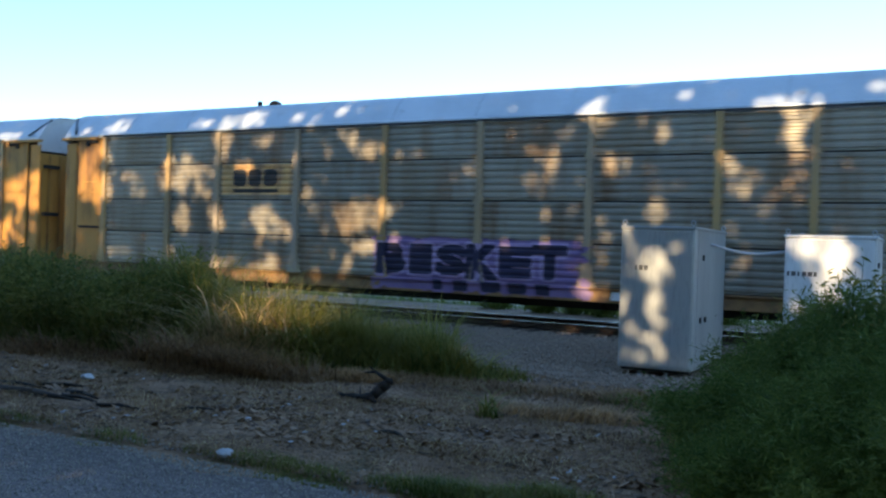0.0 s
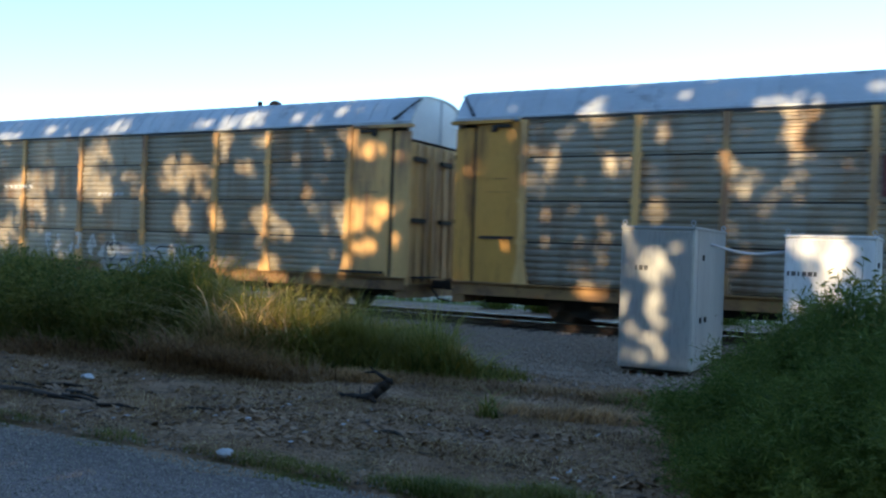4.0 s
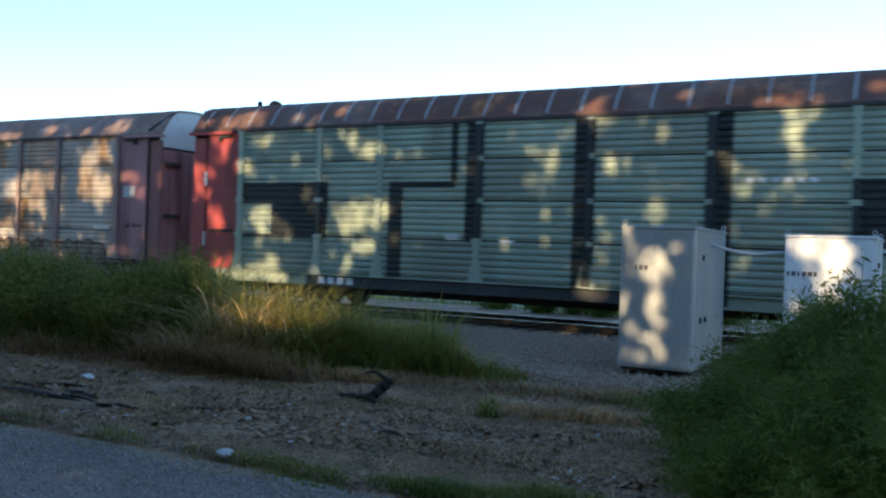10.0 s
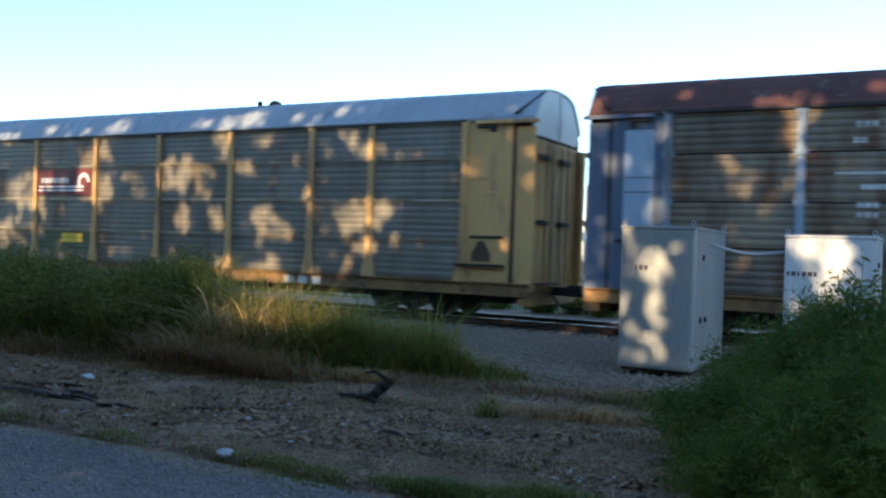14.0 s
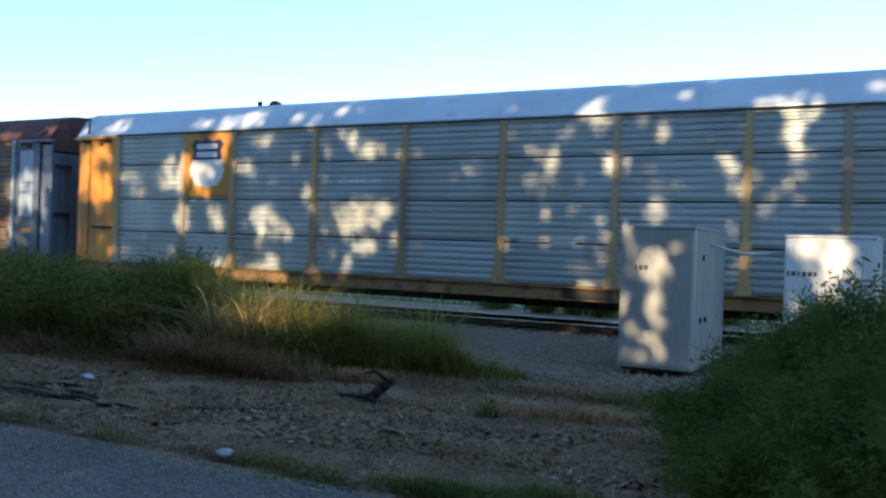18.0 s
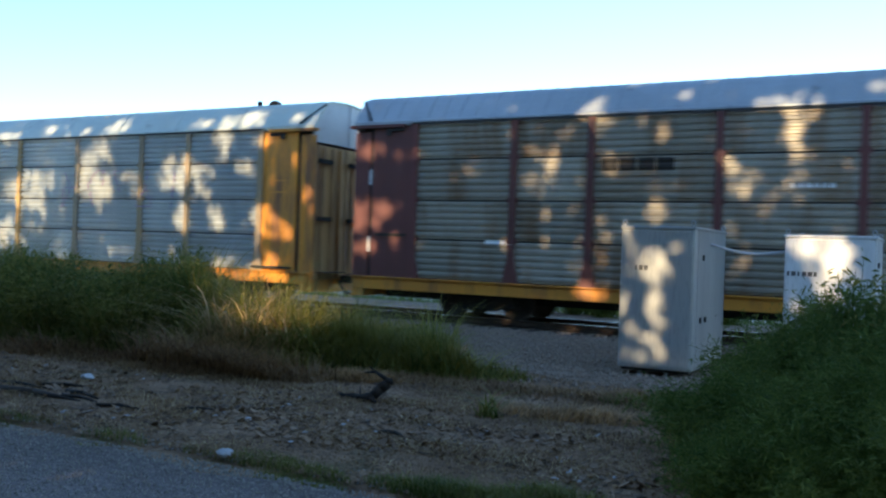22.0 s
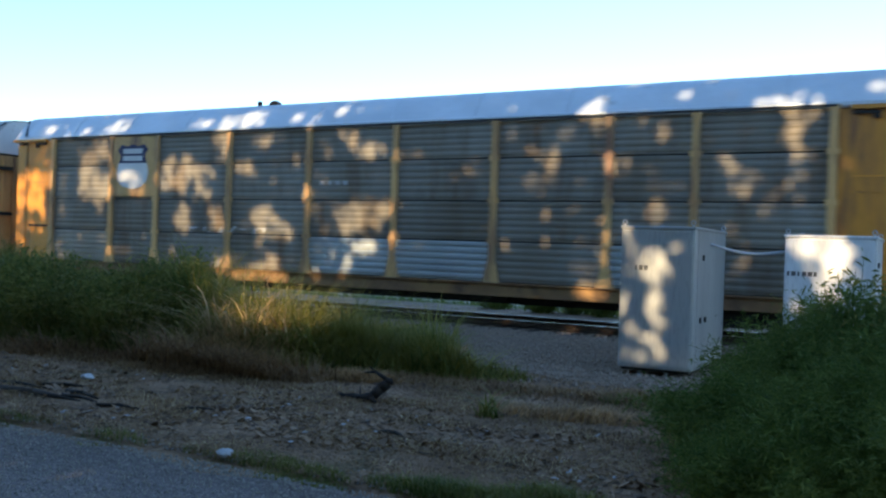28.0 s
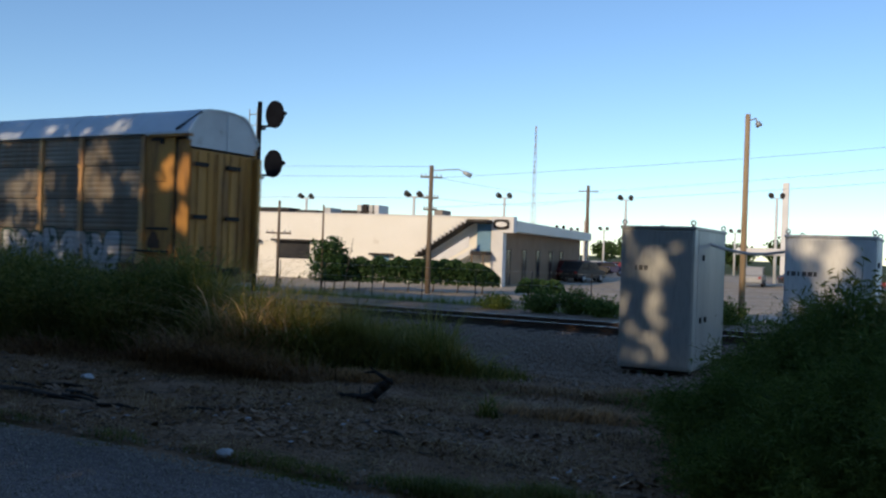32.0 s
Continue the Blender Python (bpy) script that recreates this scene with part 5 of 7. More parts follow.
        part("roof_unit", boxes("roof_unit", [(x, x + w, 1.2, 3.0, H - 0.45, H + h)], m, 0.02), b)


def build_hedge(x, y, length, height, turn, seed, label, name="hedge"):
    rng = random.Random(seed)
    h = thing(name, (x, y, LOT), turn, label=label, category="hedge", group="bushes before the building")
    verts, faces = [], []
    for _ in range(int(length * 1500)):
        u = rng.uniform(-1, 1)
        v = rng.gauss(0, 0.42)
        top = height * (0.86 + 0.14 * noise.noise(Vector((u * length, seed, 0)))) * (1 - 0.5 * abs(u) ** 7)
        z = 0.45 + (top - 0.45) * rng.random() ** 0.8
        c = Vector((u * length / 2, v, z))
        a = Vector((rng.gauss(0, 1), rng.gauss(0, 1), rng.gauss(0, 1))).normalized()
        b = a.cross(Vector((rng.gauss(0, 1), rng.gauss(0, 1), rng.gauss(0, 1)))).normalized()
        i = len(verts)
        r = rng.uniform(0.05, 0.12)
        verts += [c - a * r, c + b * r * 0.6, c + a * r, c - b * r * 0.6]
        faces.append((i, i + 1, i + 2, i + 3))
    tagged(part("foliage", mesh_of("foliage", verts, faces, "hedge"), h), kind="stuff")
    bm = bmesh.new()
    for i in range(max(2, int(length / 1.3))):
        u = -length / 2 + 0.5 + i * 1.3
        add_tube(bm, (u, 0, 0), (u + 0.1, 0, 0.8), 0.05, 0.03, n=6)
        add_tube(bm, (u + 0.1, 0, 0.8), (u + rng.uniform(-0.4, 0.4), 0.1, height * 0.9), 0.03, 0.01, n=5)
    tagged(part("branching_stem", bm_mesh("branching_stem", bm, "bark"), h), kind="stuff")


def parked_car(x, y, turn, material, tall, label):
    c = thing("car", (x, y, LOT), turn, label=label, category="car", group="cars in the lot")
    o = [(-2.3, 0.35), (2.3, 0.35), (2.35, 0.75), (2.2, 0.95), (1.2, 1.02), (0.65, tall), (-1.6 if tall > 1.6 else -1.1, tall), (-2.05, 1.05), (-2.35, 0.9)]
    part("body", stored(("carbody", material, tall), lambda: prism("body", [o], "y", -0.88, 0.88, material, 0.06)), c)
    part("window_band", stored(("carwin", tall), lambda: prism("window_band", [[(-1.75, 1.05), (1.05, 1.05), (0.6, tall - 0.08), (-1.45 if tall > 1.6 else -1.0, tall - 0.08)]], "y", -0.895, 0.895, "dark_opening")), c, "dark side windows")
    part("windscreen", stored(("carscreen", tall), lambda: prism("windscreen", [[(1.20, 1.05), (1.215, 1.06), (0.70, tall - 0.05), (0.685, tall - 0.06)]], "y", -0.75, 0.75, "dark_opening")), c)
    for wx in (-1.4, 1.4):
        for s in (-1, 1):
            tyre = part("wheel", stored("carwheel", lambda: tubes("wheel", [((0, -0.1, 0), (0, 0.1, 0), 0.33)], "black_paint", n=14)), c)
            tyre.location = (wx, s * 0.83, 0.33)
            part("rim", stored("carrim", lambda: tubes("rim", [((0, -0.105, 0), (0, 0.105, 0), 0.19)], "galv_pole", n=12)), tyre)
    for s in (-1, 1):
        part("headlight", stored("carlight", lambda: boxes("headlight", [(2.27, 2.36, -0.16, 0.16, 0.68, 0.82)], "white_trim")), c).location = (0, s * 0.62, 0)
        part("tail_light", stored("cartail", lambda: boxes("tail_light", [(-2.36, -2.25, -0.12, 0.12, 0.72, 0.92)], "red")), c).location = (0, s * 0.68, 0)


def build_beyond():
    build_signal()
    build_building()
    build_hedge(-23.9, 19.5, 9.2, 1.98, 30, 3, "dark green leafy hedge on bare stems", "hedge")
    build_hedge(-27.2, 16.6, 1.8, 3.0, 10, 5, "straggly dark bush beside the hedge", "bush")
    build_hedge(-15.6, 17.0, 2.2, 1.2, 20, 6, "low green bush by the fence", "bush")
    wooden_pole("utility_pole", -22.5, 18.7, 5.95, 0.14, "pole_dark", "weathered power pole with crossarms and a street lamp", ((5.35, 0.55, 0.88, 0.48), (4.3, 0.4, 0.88, 0.48), (3.7, 0.35, 0.88, 0.48)), (1.55, 0.85, 0))
    wooden_pole("utility_pole", -6.33, 14.7, 7.3, 0.125, "pole_wood", "tall bare wooden pole with a small lamp", (), (0.35, 0.2, 0))
    wooden_pole("utility_pole", -31.2, 67.1, 8.8, 0.22, "pole_dark", "distant dark power pole with a crossarm", ((8.2, 1.0, 0.88, 0.48),))
    wooden_pole("utility_pole", -30.05, 16.0, 3.95, 0.085, "pole_dark", "thin grey post with a crossarm", ((2.25, 0.65, 0.88, 0.48),))
    wooden_pole("utility_pole", -27.35, 16.2, 3.75, 0.06, "pole_dark", "thin grey post without arms by the bush")
    for wx, wy, wr, wh, wn, seed in ((-10.7, 5.3, 0.6, 0.75, 1800, 251), (-9.7, 5.6, 0.6, 0.85, 1800, 252), (-8.7, 5.2, 0.5, 0.6, 1500, 253), (-12.6, 5.8, 0.6, 0.5, 1300, 254), (-6.4, 5.3, 0.6, 0.7, 1600, 255), (-5.2, 5.6, 0.6, 0.8, 1600, 256)):
        shrub(wx, wy, wr, wh, wn, seed, "low leafy green weed beyond the rails", (0.06, 0.15, 0.015, 0.03), "weed", "weed_plant")
    for px, depth, top in ((540, 95, 6.6), (730, 80, 6.3), (890, 92, 7.2), (1105, 95, 7.6), (1372, 90, 8.0), (991, 150, 5.9), (1016, 160, 5.9), (1068, 140, 5.6), (1300, 130, 5.6)):
        u = (px - 784) / 1584.6
        lot_light(depth * (-0.478 + u * 0.878), -21.125 + depth * (0.878 + u * 0.478), top)
    sp = thing("sign_post", (-14.1, 82.9, LOT), label="tall plain white sign post in the lot", category="sign post")
    part("post", boxes("post", [(-0.33, 0.33, -0.2, 0.2, 0, 10.9)], "white_trim", 0.02), sp)
    sp2 = thing("sign_post", (-33.0, 72.0, LOT), label="plain white sign post beside the building", category="sign post")
    part("post", boxes("post", [(-0.25, 0.25, -0.2, 0.2, 0, 6.0)], "white_trim", 0.02), sp2)
    mast = thing("radio_mast", (-112.6, 245.6, LOT), label="slender distant lattice radio mast", category="radio mast")
    runs = []
    for i in range(16):
        z, r = i * 2.7, 1.1 - 0.055 * i
        for k in range(3):
            a, b = 2.1 * k, 2.1 * (k + 1)
            runs.append(((r * math.cos(a), r * math.sin(a), z), ((r - 0.055) * math.cos(a), (r - 0.055) * math.sin(a), z + 2.7), 0.06))
            runs.append(((r * math.cos(a), r * math.sin(a), z), ((r - 0.055) * math.cos(b), (r - 0.055) * math.sin(b), z + 2.7), 0.045))
    part("lattice", tubes("lattice", runs, "mast_paint", n=4), mast)
    # canopy of a filling station, far right
    st = thing("canopy_shelter", (-9.6, 62.0, LOT), 8, label="low white flat canopy on posts across the lot", category="canopy")
    part("roof", boxes("roof", [(-5.5, 5.5, -3, 3, 2.75, 3.35)], "white_trim", 0.04), st)
    for x in (-4.8, 0.0, 4.8):
        part("post", boxes("post", [(x - 0.12, x + 0.12, -0.12, 0.12, 0, 2.75)], "white_trim"), st)
    for x, y, turn, m, tall, label in ((-26.5, 52.0, 75, "sign_red", 1.75, "dark red pickup parked by the building"), (-25.2, 49.5, 80, "black_paint", 1.7, "black car parked under the canopy"),
                                       (-33.6, 75, 10, "black_paint", 1.5, "dark car in the far lot"), (-31.9, 76.5, 15, "dark_blue_paint", 1.5, "blue car in the far lot"), (-35.4, 82, 10, "white_trim", 1.5, "white car in the far lot"),
                                       (-33.8, 88, 10, "sign_red", 1.5, "red car in the far lot"), (-39.5, 96, 10, "galv_pole", 1.5, "silver car in the far lot"), (-13.5, 60.5, 95, "galv_pole", 1.75, "silver van under the white canopy"),
                                       (-9.5, 64.0, 20, "black_paint", 1.5, "dark car under the white canopy"), (-29.5, 84.0, 100, "white_trim", 1.8, "white van in the lot"), (-30.6, 80.0, 95, "red", 1.5, "red car in the far lot"), (-27.6, 79.0, 100, "dark_blue_paint", 1.5, "blue car in the far lot"), (-25.6, 78.0, 95, "black_paint", 1.5, "dark car in the far lot"), (-5.6, 61.0, 15, "red", 1.5, "red car by the white canopy")):
        parked_car(x, y, turn, m, tall, label)
    # chain fence posts before the lot
    f = thing("fence", (0, 0, LOT), label="thin wire fence on dark metal posts along the lot", category="fence")
    for i in range(15):
        part("post", stored("fencepost", lambda: tubes("post", [((0, 0, 0), (0, 0, 1.5), 0.022)], "underframe", n=6)), f).location = (-33 + i * 2.6, 13.2 + i * 0.12, 0)
    for z in (0.4, 0.9, 1.45):
        part("wire", tubes("wire", [((-33, 13.2, z), (3.4, 14.9, z), 0.004)], "galv_pole", n=4), f)
    # overhead wires
    for i, (a, b, sag) in enumerate((((-22.5, 18.7, 5.4), (-75, 0, 6.2), 0.6), ((-22.5, 18.7, 4.3), (-75, 0, 5.0), 0.6), ((-22.5, 18.7, 5.4), (-31.2, 67.1, 8.2), 0.5), ((-31.2, 67.1, 8.2), (40, 60, 15.0), 1.0),
                                     ((-22.5, 18.7, 3.8), (30, 40, 10.5), 0.8), ((-31.2, 67.1, 8.0), (60, 110, 22.0), 1.0), ((-22.5, 18.7, 4.3), (-31.2, 67.1, 7.6), 0.6), ((-22.5, 18.7, 5.3), (30, 42, 13.0), 0.9), ((-75, 3, 7.4), (-22.5, 18.7, 5.9), 0.7))):
        a, b = Vector(a), Vector(b)
        pts = [a.lerp(b, t / 12) - Vector((0, 0, sag * math.sin(math.pi * t / 12))) for t in range(13)]
        tagged(part("overhead_wire", swept("overhead_wire", pts, 0.0065, "signal_black", 4)), "thin dark overhead wire strung between poles", "wire", "overhead wires")
    # far trees
    rng = random.Random(5)
    for k in range(26):
        x = -190 + k * 11 + rng.uniform(-4, 4)
        y = 190 + rng.uniform(-15, 25)
        hh = rng.uniform(5, 8.5)
        tr = thing("tree", (x, y, LOT), label="distant round-headed green tree", category="tree", group="far trees")
        part("trunk", stored("fartrunk", lambda: tubes("trunk", [((0, 0, 0), (0, 0, 4), 0.3, 0.15)], "bark", n=6)), tr)

        def crown(seed):
            r2 = random.Random(seed)
            verts, faces = [], []
            for _ in range(700):
                d = Vector((r2.gauss(0, 1), r2.gauss(0, 1), r2.gauss(0, 1))).normalized() * r2.random() ** 0.4
                c = Vector((d.x * 4, d.y * 4, 4.2 + d.z * 2.9)) + Vector((r2.gauss(0, 0.3), r2.gauss(0, 0.3), r2.gauss(0, 0.3)))
                a = Vector((r2.gauss(0, 1), r2.gauss(0, 1), r2.gauss(0, 1))).normalized() * 0.5
                b = a.orthogonal().normalized() * 0.35
                i = len(verts)
                verts += [c - a, c + b, c + a, c - b]
                faces.append((i, i + 1, i + 2, i + 3))
            return mesh_of("crown", verts, faces, "tree_leaf")
        cr = part("crown", stored(("farcrown", k % 4), lambda: crown(k % 4)), tr)
        cr.scale = (1, 1, hh / 7.0)


# ---- paint on the railcars: signs, stencils, graffiti ----
def side_y(x, z):
    """The outer face of a railcar's near side at a place on it."""
    for p in POSTS:
        half = 0.085 if z > 1.45 else 0.085 + 0.085 * (1.45 - z) / 0.55
        if abs(x - p) < half and 0.91 < z < 4.8:
            return SIDE - 0.088
    if abs(x) > 11.74:
        return SIDE - 0.034
    if z < 0.93:
        return SIDE - 0.104 if z > 0.88 else SIDE - 0.036
    for z0, z1 in TIERS:
        if z0 <= z <= z1:
            k = max(3, round((z1 - z0) / 0.155))
            f = ((z - z0) / ((z1 - z0) / k)) % 1.0
            d = 0 if f < 0.30 else (f - 0.30) / 0.12 if f < 0.42 else 1 if f < 0.82 else (1.0 - f) / 0.18
            return SIDE - painting["depth"] * d - 0.005
    return SIDE - 0.01


def levels(a, b, marks, step):
    """Places from a to b that include the marks, no further apart than step."""
    cuts = sorted({a, b, *(round(m, 4) for m in marks if a < m < b)})
    out = []
    for p, q in zip(cuts, cuts[1:]):
        k = max(1, math.ceil((q - p) / step))
        out += [p + (q - p) * i / k for i in range(k)]
    return out + [b]


RIB_MARKS = [0.879, 0.881, 0.929, 0.931]
for tier_low, tier_high in TIERS:
    rib_count = max(3, round((tier_high - tier_low) / 0.155))
    rib_pitch = (tier_high - tier_low) / rib_count
    RIB_MARKS += [tier_low + (i + f) * rib_pitch for i in range(rib_count) for f in (0.0, 0.30, 0.42, 0.82, 0.999)]
POST_MARKS = [p + d for p in POSTS for d in (-0.093, -0.084, 0.084, 0.093)]


def painted(name, x0, x1, z0, z1, inside, material, lift=0.0, step=0.045):
    """A film of paint that follows ribs, posts and sill wherever inside(x, z) holds."""
    xs, zs = levels(x0, x1, POST_MARKS, step), levels(z0, z1, RIB_MARKS, 0.045)
    index, verts, faces = {}, [], []

    def v(i, j):
        if (i, j) not in index:
            index[i, j] = len(verts)
            verts.append((xs[i], side_y(xs[i], zs[j]) - lift, zs[j]))
        return index[i, j]
    for i in range(len(xs) - 1):
        for j in range(len(zs) - 1):
            if inside((xs[i] + xs[i + 1]) / 2, (zs[j] + zs[j + 1]) / 2):
                faces.append((v(i, j), v(i + 1, j), v(i + 1, j + 1), v(i, j + 1)))
    return mesh_of(name, verts, faces, material) if faces else None


def stroke_shapes(x0, x1, z0, z1, count, seed, slant=0.0):
    """Abstract block shapes made of straight strokes, a row of them."""
    rng = random.Random(seed)
    w = (x1 - x0) / count
    runs = []
    for i in range(count):
        cx, top, bot = x0 + (i + 0.5) * w, z1 - rng.uniform(0.05, 0.16), z0 + rng.uniform(0.05, 0.14)
        mid = (top + bot) / 2 + rng.uniform(-0.1, 0.1)
        xs = (cx - w * 0.30, cx, cx + w * 0.30)
        nodes = [(x + slant * (z - bot), z) for z in (bot, mid, top) for x in xs]
        at = rng.randrange(9)
        for _ in range(rng.choice((4, 5, 5, 6))):
            near = [k for k in range(9) if k != at and abs(k % 3 - at % 3) <= 1 and abs(k // 3 - at // 3) <= 1]
            to = rng.choice(near)
            runs.append((nodes[at], nodes[to]))
            at = to
    return runs


def stroke_test(runs, r):
    def inside(x, z):
        for (ax, az), (bx, bz) in runs:
            ux, uz = bx - ax, bz - az
            k = max(0.0, min(1.0, ((x - ax) * ux + (z - az) * uz) / (ux * ux + uz * uz + 1e-9)))
            if (x - ax - k * ux) ** 2 + (z - az - k * uz) ** 2 < r * r:
                return True
        return False
    return inside


def cloud_test(x0, x1, z0, z1, seed, rough=0.35):
    cx, cz, rx, rz = (x0 + x1) / 2, (z0 + z1) / 2, (x1 - x0) / 2, (z1 - z0) / 2

    def inside(x, z):
        d = max(abs(x - cx) / rx, abs(z - cz) / rz)
        return d < 1 - rough * abs(noise.noise(Vector((x * 1.8, z * 2.6, seed)))) - 0.06 * noise.noise(Vector((x * 6, z * 6, seed)))
    return inside


def graffiti(car, x0, x1, z0, z1, back, outline, fill, count, seed, label, thick=0.10, slant=0.1, blotch=None, edge=0.055):
    layer = None
    if back:
        layer = part("graffiti", painted("graffiti", x0, x1, z0, z1, cloud_test(x0, x1, z0, z1, seed), back), car, label)
    runs = stroke_shapes(x0 + 0.1, x1 - 0.1, z0 + 0.05, z1 - 0.05, count, seed, slant)
    for m, r, lift, nm in ((outline, thick + edge, 0.003, "outline"), (fill, thick, 0.006, "fill")):
        if m:
            me = painted(nm, x0 - 0.05, x1 + 0.05, z0 - 0.02, z1 + 0.02, stroke_test(runs, r), m, lift)
            if layer is None:
                layer = part("graffiti", me, car, label)
            else:
                part(nm, me, layer)
    if blotch:
        rng = random.Random(seed + 5)
        spots = [(rng.uniform(x0, x1), rng.uniform(z0, z1), rng.uniform(0.06, 0.2)) for _ in range(count * 2)]
        me = painted("highlight", x0, x1, z0, z1, lambda x, z: any((x - a) ** 2 + ((z - b) * 1.3) ** 2 < r * r for a, b, r in spots), blotch, 0.008)
        if me:
            part("highlight", me, layer)


def letter_grid(word, x0, x1, z0, z1, seed, step=0.02):
    """Hand-drawn capitals, each stretched to its own cell, as a grid of filled squares and its test at a given growth."""
    rng = random.Random(seed)
    nx, nz = int((x1 - x0) / step) + 30, int((z1 - z0) / step) + 30
    grid = np.zeros((nx, nz), bool)
    gx = x0 + (np.arange(nx) - 14.5) * step
    gz = z0 + (np.arange(nz) - 14.5) * step
    w = (x1 - x0) / len(word)
    for i, ch in enumerate(word):
        curve = bpy.data.curves.new("letter", "FONT")
        curve.body, curve.resolution_u, curve.offset = ch, 3, 0.045
        ob = bpy.data.objects.new("letter", curve)
        me = bpy.data.meshes.new_from_object(ob)
        me.calc_loop_triangles()
        p = np.array([v.co[:2] for v in me.vertices])
        lo, hi = p.min(0), p.max(0)
        a, b = x0 + i * w + 0.03 * w, x0 + (i + 1) * w - 0.03 * w
        if ch == "I":
            a, b = a + 0.12 * w, b - 0.12 * w
        c, d = z0 + rng.uniform(0, 0.08), z1 - rng.uniform(0, 0.08)
        p = (p - lo) / (hi - lo) * (b - a, d - c) + (a, c)
        for t in me.loop_triangles:
            (ax, az), (bx, bz), (cx, cz) = (p[k] for k in t.vertices)
            area = (bx - ax) * (cz - az) - (cx - ax) * (bz - az)
            if abs(area) < 1e-9:
                continue
            X, Z = gx[:, None], gz[None, :]
            u = ((X - ax) * (cz - az) - (cx - ax) * (Z - az)) / area
            v = ((bx - ax) * (Z - az) - (X - ax) * (bz - az)) / area
            grid |= (u >= 0) & (v >= 0) & (u + v <= 1)
        bpy.data.objects.remove(ob)
        bpy.data.curves.remove(curve)
        bpy.data.meshes.remove(me)

    def test(grow):
        k = int(round(grow / step))
        g = grid.copy()
        for i in range(-k, k + 1):
            for j in range(-k, k + 1):
                if i * i + j * j <= k * k and (i or j):
                    g |= np.roll(np.roll(grid, i, 0), j, 1)

        def inside(x, z):
            i, j = int(round((x - gx[0]) / step)), int(round((z - gz[0]) / step))
            return 0 <= i < nx and 0 <= j < nz and bool(g[i, j])
        return inside
    return test


def polygon_test(polygons):
    """Inside any of the outlines (pairs)."""
    def inside(x, z):
        for o in polygons:
            odd = False
            for (ax, az), (bx, bz) in zip(o, o[1:] + o[:1]):
                if (az > z) != (bz > z) and x < ax + (z - az) * (bx - ax) / (bz - az):
                    odd = not odd
            if odd:
                return True
        return False
    return inside


def bubble_test(x0, x1, z0, z1, count, seed, grow, cut=0.05, only=None):
    """A row of swollen overlapping letter shapes with slots and holes."""
    rng = random.Random(seed)
    w, h = (x1 - x0) / count, (z1 - z0) / 2
    shapes = []
    for i in range(count):
        cx, cz = x0 + (i + 0.5) * w + rng.uniform(-0.06, 0.06) * w, (z0 + z1) / 2 + rng.uniform(-0.08, 0.08) * h
        shapes.append((cx, cz, w * rng.uniform(0.48, 0.60), h * rng.uniform(0.84, 1.0), rng.uniform(-0.25, 0.25), rng.choice((2.4, 3.0, 4.0)),
                       [(cx + rng.uniform(-0.2, 0.2) * w, cz + rng.uniform(-0.45, 0.45) * h, rng.uniform(0.06, 0.15) * w, rng.uniform(0.10, 0.22) * h) for _ in range(2)],
                       (cx + rng.uniform(-0.25, 0.25) * w, rng.choice((-1, 1)), rng.uniform(0.02, 0.05) + cut * 0.3)))

    if only is not None:
        shapes = [shapes[only]]

    def inside(x, z):
        for cx, cz, rx, rz, tilt, n_, holes, (sx, up, half) in shapes:
            u = x - cx - tilt * (z - cz)
            if abs(u / (rx + grow)) ** n_ + abs((z - cz) / (rz + grow)) ** n_ < 1:
                if grow == 0 and (any(((x - a) / b) ** 2 + ((z - c) / d) ** 2 < 1 for a, c, b, d in holes) or (abs(u + cx - sx) < half and (z - cz) * up > 0.25 * rz)):
                    continue
                if grow == 0 and abs(u) > rx - cut * 0.5:
                    continue
                return True
        return False
    return inside


def bubble_graffiti(car, x0, x1, z0, z1, count, seed, outline, fill, label, grow=0.07, shade=None):
    base = part("graffiti", painted("graffiti", x0 - 0.1, x1 + 0.1, z0 - 0.05, z1 + 0.08, bubble_test(x0, x1, z0, z1, count, seed, grow), outline, 0.003), car, label)
    w = (x1 - x0) / count
    for i in range(count):
        me = painted("letter", max(x0, x0 + (i - 0.4) * w), min(x1, x0 + (i + 1.4) * w), z0, z1, bubble_test(x0, x1, z0, z1, count, seed, 0, only=i), fill, 0.006 + 0.003 * (i % 2), 0.035)
        if me:
            part("letter", me, base)
    if shade:
        part("shade", painted("shade", x0, x1, z0, z0 + 0.45 * (z1 - z0), lambda x, z: z < z0 + (0.28 + 0.12 * noise.noise(Vector((x * 2.5, seed, 0)))) * (z1 - z0) and bubble_test(x0, x1, z0, z1, count, seed, 0)(x, z), shade, 0.013), base)


def paint_boxes(car, name, spans, material, label="", lift=0.0, parent=None):
    """Painted rectangles on the side, each a part of its own."""
    for x0, x1, z0, z1 in spans:
        me = painted(name, x0, x1, z0, z1, lambda x, z: x0 <= x <= x1 and z0 <= z <= z1, material, lift)
        if me:
            part(name, me, parent or car, label)


def block_letters(car, x0, x1, z0, z1, count, material, name="lettering_block", round_=True, slant=0.0):
    """A brand mark as plain blocks of its size and colour."""
    w = (x1 - x0) / count
    for i in range(count):
        a, b = x0 + i * w + 0.06 * w, x0 + (i + 1) * w - 0.06 * w
        cx, cz, rx, rz = (a + b) / 2, (z0 + z1) / 2, (b - a) / 2, (z1 - z0) / 2
        n_ = 4.0 if round_ else 12.0

        def inside(x, z):
            u = x - slant * (z - cz)
            return abs((u - cx) / rx) ** n_ + abs((z - cz) / rz) ** n_ < 1
        me = painted(name, a - abs(slant) * rz, b + abs(slant) * rz, z0, z1, inside, material, 0.004, 0.03)
        part(name, me, car)


